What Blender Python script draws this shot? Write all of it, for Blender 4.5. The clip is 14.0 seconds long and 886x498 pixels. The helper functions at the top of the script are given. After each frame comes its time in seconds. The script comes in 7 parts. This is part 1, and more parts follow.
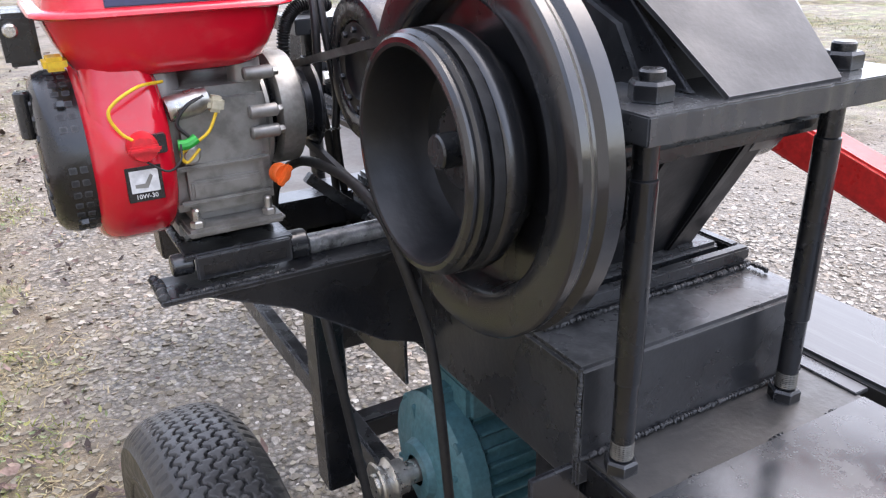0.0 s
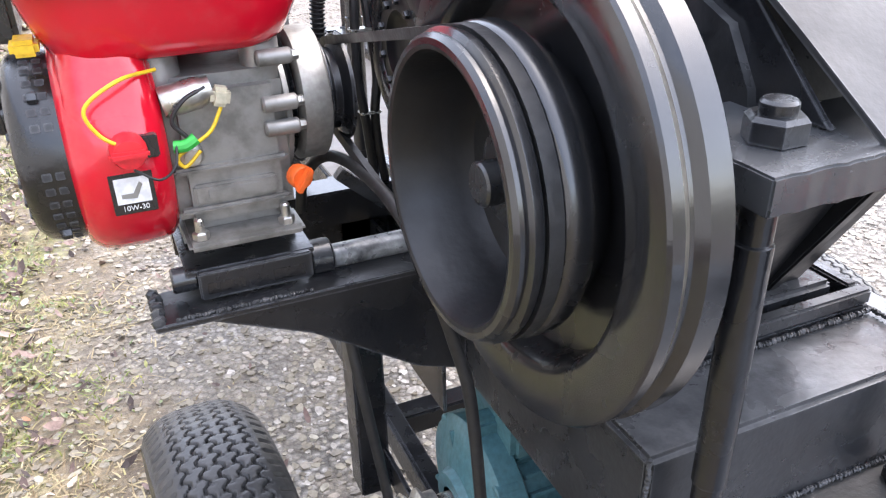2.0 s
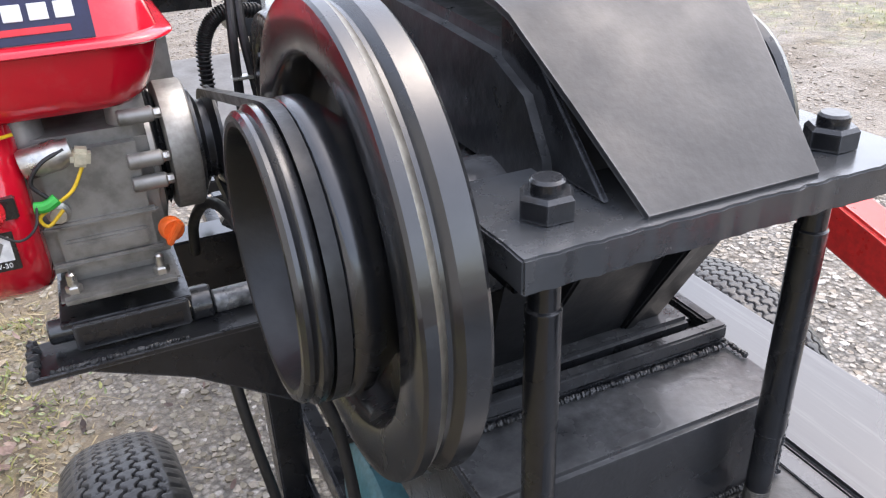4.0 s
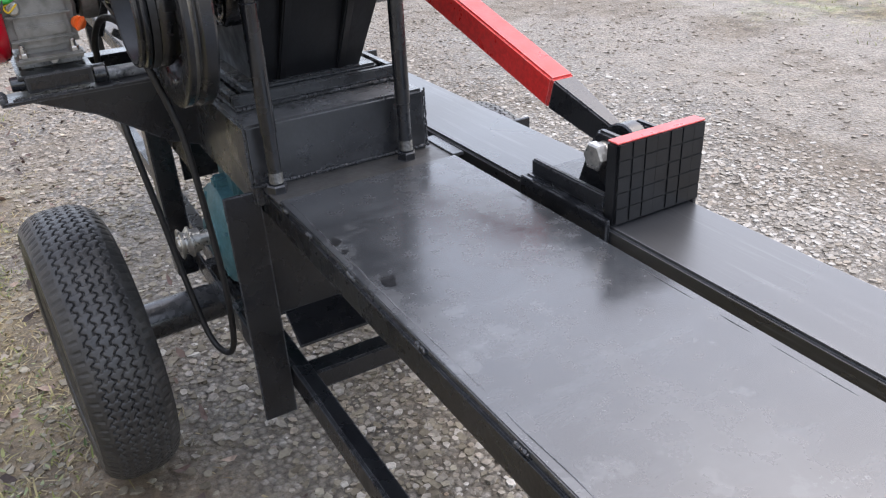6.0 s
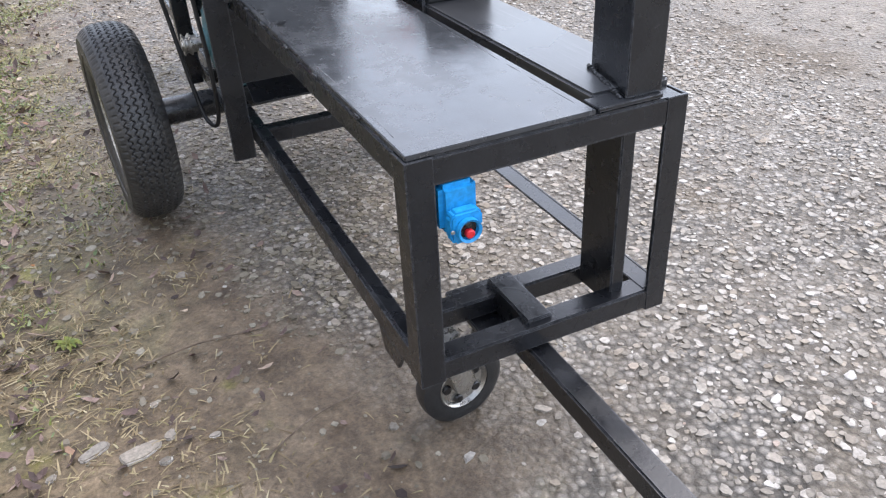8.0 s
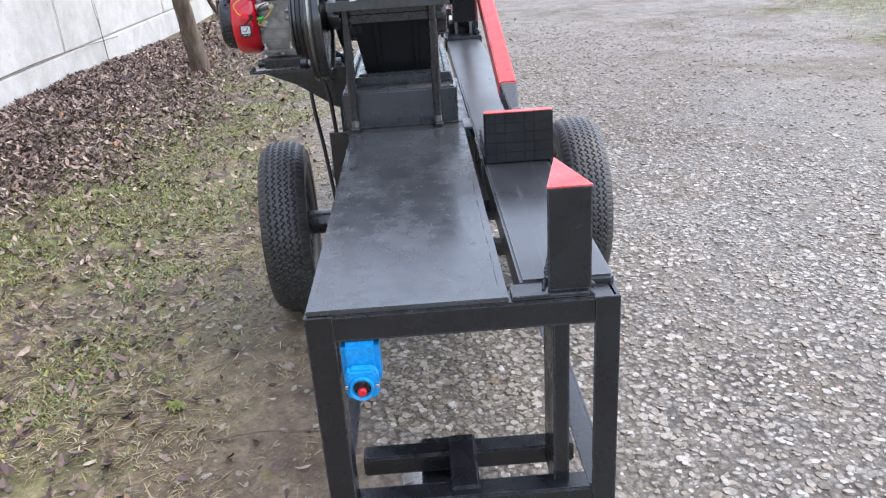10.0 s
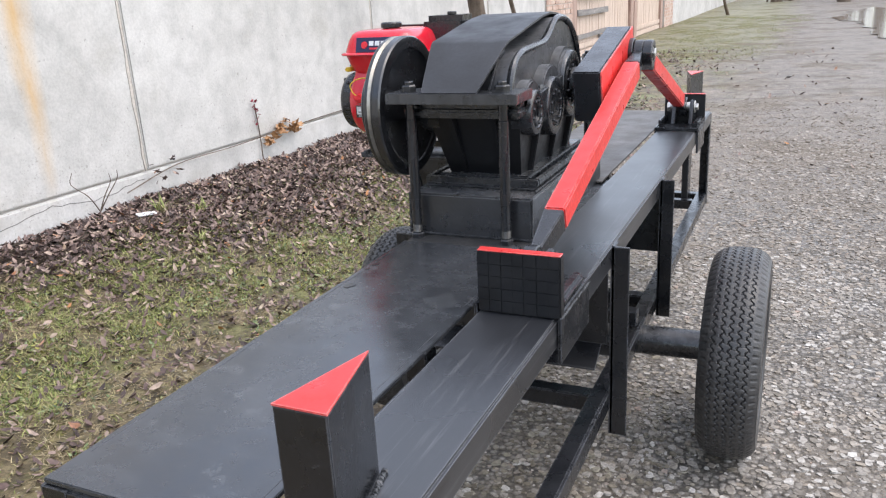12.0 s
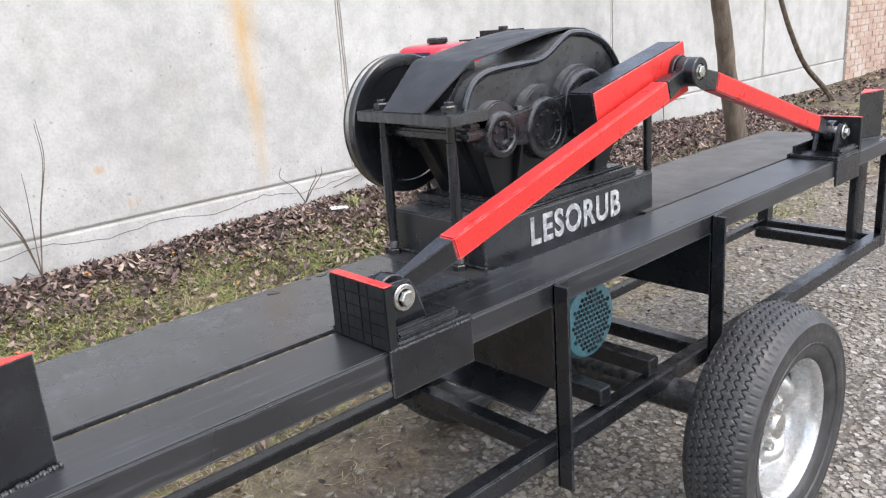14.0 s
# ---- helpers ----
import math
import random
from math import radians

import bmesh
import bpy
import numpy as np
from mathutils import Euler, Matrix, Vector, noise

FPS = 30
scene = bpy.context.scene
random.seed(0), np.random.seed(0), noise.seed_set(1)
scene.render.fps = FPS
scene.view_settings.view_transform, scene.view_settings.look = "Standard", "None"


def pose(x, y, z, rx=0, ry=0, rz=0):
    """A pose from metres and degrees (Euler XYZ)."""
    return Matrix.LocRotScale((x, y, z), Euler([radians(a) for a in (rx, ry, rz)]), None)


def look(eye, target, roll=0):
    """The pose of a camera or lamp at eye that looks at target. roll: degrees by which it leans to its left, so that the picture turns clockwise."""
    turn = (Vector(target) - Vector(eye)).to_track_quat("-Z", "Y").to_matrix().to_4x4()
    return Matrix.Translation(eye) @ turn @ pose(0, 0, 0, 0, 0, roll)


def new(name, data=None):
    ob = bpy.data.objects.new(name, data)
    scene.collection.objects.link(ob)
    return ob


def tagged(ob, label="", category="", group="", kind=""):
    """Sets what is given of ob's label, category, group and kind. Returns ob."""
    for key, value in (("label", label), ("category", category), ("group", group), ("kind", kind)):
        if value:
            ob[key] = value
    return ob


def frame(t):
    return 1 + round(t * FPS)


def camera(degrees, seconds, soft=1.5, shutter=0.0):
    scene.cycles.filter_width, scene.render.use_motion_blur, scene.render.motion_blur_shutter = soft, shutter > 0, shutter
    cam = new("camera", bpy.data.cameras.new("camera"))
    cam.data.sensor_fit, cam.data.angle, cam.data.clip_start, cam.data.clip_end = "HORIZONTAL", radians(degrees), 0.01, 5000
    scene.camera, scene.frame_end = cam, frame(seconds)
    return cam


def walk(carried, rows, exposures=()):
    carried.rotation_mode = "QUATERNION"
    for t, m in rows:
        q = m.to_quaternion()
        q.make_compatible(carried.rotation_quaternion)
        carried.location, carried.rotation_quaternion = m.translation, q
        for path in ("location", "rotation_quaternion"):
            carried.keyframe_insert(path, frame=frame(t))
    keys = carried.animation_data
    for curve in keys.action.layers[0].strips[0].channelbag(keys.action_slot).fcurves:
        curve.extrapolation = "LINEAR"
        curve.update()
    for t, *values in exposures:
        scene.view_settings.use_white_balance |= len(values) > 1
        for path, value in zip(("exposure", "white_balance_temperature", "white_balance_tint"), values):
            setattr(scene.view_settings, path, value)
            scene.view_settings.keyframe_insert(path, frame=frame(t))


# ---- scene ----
cam = camera(59.0, 14.0, 1.2)
SKY, SUN = 0.45, 1.2
PATH = [
    (0, (-0.355, 0.538, 1.052), (0.541, 2.146, 0.27), -1.4),
    (0.5, (-0.338, 0.529, 0.987), (0.541, 2.084, 0.086), -0.9),
    (1, (-0.354, 0.543, 0.988), (0.543, 2.061, 0.044), -0.7),
    (1.5, (-0.352, 0.578, 1.013), (0.49, 2.134, 0.082), -1.1),
    (2, (-0.271, 0.657, 1.068), (0.438, 2.28, 0.138), -1.1),
    (2.2, (-0.231, 0.679, 1.098), (0.424, 2.321, 0.163), -1.5),
    (4.3, (-0.178, 0.577, 1.111), (0.583, 2.17, 0.171), -2.5),
    (4.5, (-0.219, 0.52, 1.113), (0.591, 2.064, 0.135), -2.7),
    (5, (-0.272, 0.433, 1.094), (0.629, 1.937, 0.13), -1.8),
    (5.5, (-0.256, 0.223, 1.073), (0.624, 1.746, 0.12), -2.5),
    (6, (-0.26, -0.029, 1.058), (0.588, 1.511, 0.106), -3.2),
    (6.5, (-0.335, -0.28, 1.033), (0.508, 1.245, 0.051), -3.0),
    (7, (-0.365, -0.453, 1.032), (0.484, 1.011, -0.033), -1.6),
    (7.2, (-0.346, -0.514, 1.015), (0.485, 0.939, -0.08), -1.6),
    (9.3, (-0.084, -0.983, 1.072), (0.187, 0.777, 0.162), -4.2),
    (9.5, (0.01, -0.961, 1.074), (0.217, 0.827, 0.201), -4.1),
    (10, (0.173, -0.898, 1.108), (0.2, 0.937, 0.314), -3.9),
    (10.5, (0.266, -0.762, 1.11), (0.106, 1.096, 0.388), -4.3),
    (11, (0.341, -0.652, 1.125), (-0.04, 1.194, 0.457), -3.5),
    (11.5, (0.535, -0.549, 1.117), (-0.081, 1.244, 0.48), -3.1),
    (12, (0.723, -0.476, 1.121), (-0.084, 1.245, 0.498), -3.2),
    (12.5, (0.838, -0.342, 1.094), (-0.147, 1.292, 0.494), -3.0),
    (13, (0.971, -0.211, 1.107), (-0.194, 1.303, 0.516), -3.4),
    (13.5, (1.17, -0.147, 1.105), (-0.145, 1.251, 0.542), -3.8),
    (14, (1.251, -0.065, 1.105), (-0.171, 1.221, 0.539), -4.3),
]
walk(cam, [(t, look(eye, target, roll)) for t, eye, target, roll in PATH], [(0, 0.54, 6550, 15), (0.5, 0.84, 6520, 14), (1, 0.96, 6500, 14), (2, 1.15, 6550, 14), (3, 0.80, 6600, 13), (4.5, 0.44, 6700, 13), (5.5, 0.30, 6680, 13), (6.5, 0.08, 6520, 12), (7, 0.22, 6600, 12), (9.5, 0.22, 6250, 12), (10.5, 0.08, 6250, 12), (11, -0.12, 6350, 11), (12.5, 0.04, 6600, 11), (14, 0.04, 6600, 11)])

# ---- world and light ----
world = bpy.data.worlds.new("overcast_sky")
scene.world = world
world.use_nodes = True
wn, wl = world.node_tree.nodes, world.node_tree.links
wn.clear()
sky = wn.new("ShaderNodeTexSky")
sky.sky_type = "NISHITA"
sky.sun_disc = False
sky.sun_elevation, sky.sun_rotation = radians(62), radians(80)
sky.air_density, sky.dust_density, sky.ozone_density = 1.0, 2.5, 1.0
grey = wn.new("ShaderNodeHueSaturation")
grey.inputs["Saturation"].default_value = 0.68
wback = wn.new("ShaderNodeBackground")
wback.inputs["Strength"].default_value = SKY
wout = wn.new("ShaderNodeOutputWorld")
wl.new(sky.outputs[0], grey.inputs["Color"])
wl.new(grey.outputs[0], wback.inputs["Color"])
wl.new(wback.outputs[0], wout.inputs["Surface"])

sun = new("sun", bpy.data.lights.new("sun", "SUN"))
sun.data.energy, sun.data.angle, sun.data.color = SUN, radians(150), (1.0, 0.99, 0.975)
sun.matrix_world = look((math.sin(radians(80)), math.cos(radians(80)), math.tan(radians(62))), (0, 0, 0))


# ---- materials ----
def shader(name):
    m = bpy.data.materials.new(name)
    m.use_nodes = True
    n, l = m.node_tree.nodes, m.node_tree.links
    return m, n, l, n["Principled BSDF"]


def ramp(n, l, source, stops):
    r = n.new("ShaderNodeValToRGB")
    while len(r.color_ramp.elements) < len(stops):
        r.color_ramp.elements.new(0.5)
    for e, (at, c) in zip(r.color_ramp.elements, stops):
        e.position = at
        e.color = (*c, 1) if isinstance(c, tuple) else (c, c, c, 1)
    l.new(source, r.inputs[0])
    return r.outputs[0]


def grain(n, l, coords, scale, detail=4.0, rough=0.55, stretch=None):
    t = n.new("ShaderNodeTexNoise")
    t.inputs["Scale"].default_value, t.inputs["Detail"].default_value, t.inputs["Roughness"].default_value = scale, detail, rough
    if stretch:
        mp = n.new("ShaderNodeMapping")
        mp.inputs["Scale"].default_value = stretch
        l.new(coords, mp.inputs[0])
        coords = mp.outputs[0]
    l.new(coords, t.inputs["Vector"])
    return t.outputs[0]


def math_node(n, l, op, a, b=None, c=None, clamp=False):
    m = n.new("ShaderNodeMath")
    m.operation, m.use_clamp = op, clamp
    for k, v in enumerate((a, b, c)):
        if v is None:
            continue
        if isinstance(v, (int, float)):
            m.inputs[k].default_value = v
        else:
            l.new(v, m.inputs[k])
    return m.outputs[0]


def mixed(n, l, fac, a, b, blend="MIX"):
    m = n.new("ShaderNodeMix")
    m.data_type, m.blend_type = "RGBA", blend
    for k, v in ((0, fac), (6, a), (7, b)):
        if isinstance(v, (int, float)):
            m.inputs[k].default_value = v
        elif isinstance(v, tuple):
            m.inputs[k].default_value = (*v, 1)
        else:
            l.new(v, m.inputs[k])
    return m.outputs[2]


def world_place(n):
    return n.new("ShaderNodeNewGeometry").outputs["Position"]


def bump(n, l, height, bsdf, strength, distance=0.002):
    b = n.new("ShaderNodeBump")
    b.inputs["Strength"].default_value, b.inputs["Distance"].default_value = strength, distance
    l.new(height, b.inputs["Height"])
    l.new(b.outputs[0], bsdf.inputs["Normal"])


def rubbed_lit_edge(n, l, radius=0.0026):
    """1 along corners of a part, 0 on its flat faces."""
    soft, hard, dot = n.new("ShaderNodeBevel"), n.new("ShaderNodeNewGeometry"), n.new("ShaderNodeVectorMath")
    soft.samples = 4
    soft.inputs["Radius"].default_value = radius
    dot.operation = "DOT_PRODUCT"
    l.new(soft.outputs[0], dot.inputs[0])
    l.new(hard.outputs["Normal"], dot.inputs[1])
    return ramp(n, l, math_node(n, l, "SUBTRACT", 1.0, dot.outputs["Value"]), [(0.05, 0.0), (0.18, 1.0)])


def paint(name, base, worn, rough, scale=14.0, relief=0.25, metal=0.0, wear=0.62, fine=160.0, ior=1.5, chips=None, edge=None, dust_sheen=None):
    """Paint with blotches, small wear spots, rubbed and highlit edges, lighter tops and a fine orange-peel relief."""
    m, n, l, b = shader(name)
    p = world_place(n)
    big, small = grain(n, l, p, scale, 5), grain(n, l, p, fine, 3)
    col = ramp(n, l, big, [(0.3, base), (wear, tuple(0.5 * (x + y) for x, y in zip(base, worn))), (0.8, worn)])
    dust = ramp(n, l, small, [(0.35, 0.85), (0.7, 1.2)])
    if chips:
        fleck = grain(n, l, p, 38, 9, 0.78)
        col = mixed(n, l, ramp(n, l, fleck, [(0.66, 0.0), (0.70, 0.7)]), col, chips)
    # up-facing faces lighter: dust on castings, painted sky sheen on the pedestal
    if dust_sheen:
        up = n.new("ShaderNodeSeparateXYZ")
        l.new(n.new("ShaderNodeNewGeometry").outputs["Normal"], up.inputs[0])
        top_mask = math_node(n, l, "MULTIPLY", ramp(n, l, up.outputs["Z"], [(0.30, 0.0), (0.85, 0.8)]), ramp(n, l, grain(n, l, p, 24, 7, 0.68), [(0.36, 0.25), (0.60, 1.0)]))
        col = mixed(n, l, top_mask, col, dust_sheen)
    if edge:
        col = mixed(n, l, math_node(n, l, "MULTIPLY", rubbed_lit_edge(n, l), ramp(n, l, grain(n, l, p, 30, 7, 0.7), [(0.38, 0.15), (0.56, 0.9)])), col, edge)
    l.new(mixed(n, l, 1.0, col, dust, "MULTIPLY"), b.inputs["Base Color"])
    r = ramp(n, l, grain(n, l, p, scale * 2.3, 6), [(0.3, rough - 0.1), (0.7, rough + 0.14)])
    l.new(r, b.inputs["Roughness"])
    b.inputs["Metallic"].default_value = metal
    b.inputs["IOR"].default_value = ior
    bump(n, l, small, b, relief, 0.0012)
    return m


def glossy(name, base, rough):
    """Sprayed gloss paint: even colour, faint dust and slight waviness."""
    m, n, l, b = shader(name)
    p = world_place(n)
    dust = grain(n, l, p, 22, 6, 0.65)
    l.new(mixed(n, l, ramp(n, l, dust, [(0.5, 0.0), (0.8, 0.10)]), base, (0.45, 0.40, 0.36)), b.inputs["Base Color"])
    l.new(ramp(n, l, dust, [(0.35, rough), (0.75, rough + 0.16)]), b.inputs["Roughness"])
    b.inputs["Coat Weight"].default_value = 0.5
    b.inputs["Coat Roughness"].default_value = 0.06
    bump(n, l, grain(n, l, p, 9, 2), b, 0.05, 0.004)
    return m


def cast_metal(name, base, grime):
    """Fine die-cast metal with grime in broad patches."""
    m, n, l, b = shader(name)
    p = world_place(n)
    patch = grain(n, l, p, 30, 6, 0.6)
    l.new(ramp(n, l, patch, [(0.38, grime), (0.55, base), (0.8, tuple(1.2 * v for v in base))]), b.inputs["Base Color"])
    b.inputs["Metallic"].default_value = 0.5
    l.new(ramp(n, l, patch, [(0.35, 0.5), (0.7, 0.36)]), b.inputs["Roughness"])
    bump(n, l, grain(n, l, p, 700, 2), b, 0.06, 0.0006)
    return m


BLACK = paint("black_enamel", (0.0056, 0.0062, 0.0076), (0.0190, 0.0204, 0.0238), 0.25, 9, ior=1.60, chips=(0.09, 0.092, 0.095), edge=(0.105, 0.110, 0.120))
BLACK_CAST = paint("black_painted_casting", (0.0066, 0.0073, 0.0088), (0.0260, 0.0290, 0.0330), 0.25, 20, 0.45, fine=70, ior=1.65, chips=(0.08, 0.085, 0.092), dust_sheen=(0.085, 0.087, 0.090))
GLOSS_BLACK = paint("glossy_black_enamel", (0.0070, 0.0075, 0.0088), (0.024, 0.025, 0.027), 0.20, 9, 0.06, ior=1.72)
# the pale corner colour holds both rubbed paint and a painted highlight
RED = paint("red_enamel", (0.62, 0.030, 0.026), (0.54, 0.026, 0.022), 0.34, 12, 0.08, chips=(0.20, 0.035, 0.03), edge=(0.74, 0.26, 0.24))
ENGINE_RED = glossy("engine_red", (0.60, 0.006, 0.022), 0.14)
TEAL = paint("teal_motor_paint", (0.052, 0.140, 0.165), (0.08, 0.18, 0.20), 0.45, 30, 0.3)
BLUE_PLASTIC = paint("blue_plastic", (0.01, 0.26, 0.60), (0.012, 0.30, 0.64), 0.35, 12, 0.05)
ALU = cast_metal("cast_aluminium", (0.285, 0.278, 0.262), (0.175, 0.170, 0.156))
DRUM = paint("turned_dull_steel", (0.36, 0.352, 0.33), (0.25, 0.243, 0.225), 0.48, 20, 0.12, 0.7)
STEEL = paint("bright_steel", (0.55, 0.54, 0.51), (0.42, 0.40, 0.36), 0.30, 30, 0.15, 0.9)
MACHINED = paint("machined_iron", (0.30, 0.285, 0.25), (0.2, 0.19, 0.165), 0.38, 12, 0.1, 0.9)
SILVER = paint("silver_wheel_paint", (0.58, 0.58, 0.57), (0.40, 0.40, 0.385), 0.24, 14, 0.25, 0.65)
RUBBER = paint("black_rubber", (0.018, 0.0185, 0.0195), (0.040, 0.040, 0.041), 0.38, 25, 0.3)
TYRE = paint("dusty_tyre_rubber", (0.026, 0.0262, 0.027), (0.062, 0.060, 0.057), 0.40, 30, 0.35, fine=220, chips=(0.10, 0.085, 0.065))
CABLE = paint("black_cable", (0.012, 0.012, 0.013), (0.02, 0.02, 0.02), 0.5, 40, 0.1)
PLASTIC = paint("black_plastic", (0.010, 0.010, 0.011), (0.015, 0.015, 0.016), 0.22, 30, 0.12, fine=400, ior=1.6)
WELD = paint("weld_bead", (0.014, 0.015, 0.017), (0.100, 0.104, 0.110), 0.38, 34, 0.8, 0.1, wear=0.64, fine=320)
HOOD = paint("dull_black_sheet", (0.0125, 0.0132, 0.0150), (0.030, 0.0312, 0.0340), 0.46, 8, 0.2, ior=1.5, chips=(0.075, 0.077, 0.08), edge=(0.12, 0.122, 0.126))
SATIN_BLACK = paint("satin_black_iron", (0.0055, 0.0060, 0.0072), (0.0150, 0.0160, 0.0180), 0.38, 16, 0.2, ior=1.45)
DUSTY_CAST = paint("dusty_black_casting", (0.0075, 0.0082, 0.0096), (0.036, 0.038, 0.042), 0.34, 26, 0.5, wear=0.58, fine=90, ior=1.65, chips=(0.11, 0.112, 0.115), dust_sheen=(0.150, 0.152, 0.155))
SCUFFED = paint("scuffed_black_steel", (0.012, 0.0125, 0.013), (0.42, 0.43, 0.44), 0.3, 38, 0.5, 0.4, wear=0.47, fine=220)
WORN_STEEL = paint("worn_bare_steel", (0.20, 0.195, 0.18), (0.06, 0.06, 0.058), 0.42, 90, 0.3, 0.8)
ORANGE = paint("orange_plastic", (0.75, 0.13, 0.02), (0.7, 0.12, 0.02), 0.4, 20, 0.1)
YELLOW = paint("yellow_plastic", (0.72, 0.48, 0.02), (0.66, 0.42, 0.02), 0.4, 20, 0.1)
GREEN = paint("green_plastic", (0.03, 0.42, 0.06), (0.03, 0.36, 0.05), 0.4, 20, 0.1)
RED_PLASTIC = paint("red_plastic", (0.66, 0.02, 0.03), (0.6, 0.02, 0.03), 0.35, 20, 0.1)
IVORY = paint("ivory_plastic", (0.50, 0.46, 0.34), (0.44, 0.40, 0.29), 0.4, 20, 0.05)
WHITE = paint("white_print", (0.72, 0.72, 0.72), (0.66, 0.66, 0.66), 0.5, 20, 0.05)
NAVY = paint("navy_sticker", (0.012, 0.012, 0.05), (0.014, 0.014, 0.055), 0.35, 20, 0.05)
STENCIL = paint("white_stencil_paint", (0.62, 0.63, 0.63), (0.12, 0.12, 0.12), 0.55, 70, 0.2, wear=0.55)


def table_paint():
    """Black enamel on sheet steel with smears of dust, wiped streaks and dried water."""
    m, n, l, b = shader("smeared_black_enamel")
    p = world_place(n)
    smear = grain(n, l, p, 5.5, 7, 0.62, (1.0, 0.55, 1.0))
    wipe = grain(n, l, p, 20, 6, 0.7, (0.45, 1.5, 1.0))
    scuff = grain(n, l, p, 34, 6, 0.7)
    fleck = grain(n, l, p, 15, 8, 0.74)
    col = ramp(n, l, smear, [(0.32, (0.0200, 0.0218, 0.0245)), (0.55, (0.0330, 0.0358, 0.0396)), (0.75, (0.0550, 0.0590, 0.0640))])
    col = mixed(n, l, ramp(n, l, wipe, [(0.50, 0.0), (0.68, 0.35)]), col, (0.068, 0.075, 0.082))
    dried = grain(n, l, p, 6.5, 9, 0.68)
    col = mixed(n, l, ramp(n, l, dried, [(0.57, 0.0), (0.60, 0.16), (0.66, 0.06)]), col, (0.17, 0.18, 0.185))
    spots = ramp(n, l, fleck, [(0.65, 0.0), (0.68, 0.32)])
    l.new(mixed(n, l, spots, col, (0.20, 0.21, 0.22)), b.inputs["Base Color"])
    r = math_node(n, l, "ADD", ramp(n, l, smear, [(0.3, 0.14), (0.5, 0.19), (0.72, 0.34)]), ramp(n, l, scuff, [(0.4, 0.0), (0.75, 0.14)]))
    l.new(r, b.inputs["Roughness"])
    b.inputs["IOR"].default_value = 1.76
    bump(n, l, math_node(n, l, "MULTIPLY_ADD", scuff, 0.05, grain(n, l, p, 2.4, 2)), b, 0.28, 0.006)
    return m


TABLE = table_paint()
DUSTY = paint("dust_covered_black_sheet", (0.062, 0.057, 0.052), (0.115, 0.104, 0.092), 0.5, 6, 0.3, ior=1.5, chips=(0.17, 0.16, 0.145))
# the sky's sheen on the pedestal top is put into the colour
PEDESTAL = paint("sheen_topped_black_enamel", (0.0085, 0.0092, 0.0108), (0.038, 0.040, 0.044), 0.27, 7, 0.25, ior=1.75, wear=0.60, chips=(0.11, 0.112, 0.115), edge=(0.15, 0.153, 0.158), dust_sheen=(0.125, 0.128, 0.132))
DULL = paint("dusty_black_paint", (0.026, 0.026, 0.026), (0.060, 0.059, 0.056), 0.42, 18, 0.4, ior=1.7, chips=(0.14, 0.14, 0.135))


def brushed_rail():
    """Rail top worn by the sliding block: lengthwise scratches, and a highlight painted along its edges."""
    m, n, l, b = shader("scratched_black_enamel")
    p = world_place(n)
    lines = grain(n, l, p, 120, 5, 0.7, (1.0, 0.035, 1.0))
    big = grain(n, l, p, 4, 4)
    plain = ramp(n, l, big, [(0.35, (0.0105, 0.0115, 0.0135)), (0.7, (0.0240, 0.0255, 0.0285))])
    col = mixed(n, l, ramp(n, l, lines, [(0.55, 0.0), (0.72, 0.6)]), plain, (0.095, 0.097, 0.100))
    col = mixed(n, l, ramp(n, l, grain(n, l, p, 75, 6, 0.75, (1.0, 0.06, 1.0)), [(0.60, 0.0), (0.66, 0.9)]), col, (0.006, 0.006, 0.007))
    # the bright glint on the rail's corners is put into the colour
    col = mixed(n, l, math_node(n, l, "MULTIPLY", rubbed_lit_edge(n, l), 0.8), col, (0.16, 0.163, 0.17))
    l.new(col, b.inputs["Base Color"])
    b.inputs["IOR"].default_value = 1.8
    l.new(ramp(n, l, big, [(0.3, 0.24), (0.7, 0.38)]), b.inputs["Roughness"])
    bump(n, l, lines, b, 0.22, 0.0008)
    return m


RAIL = brushed_rail()


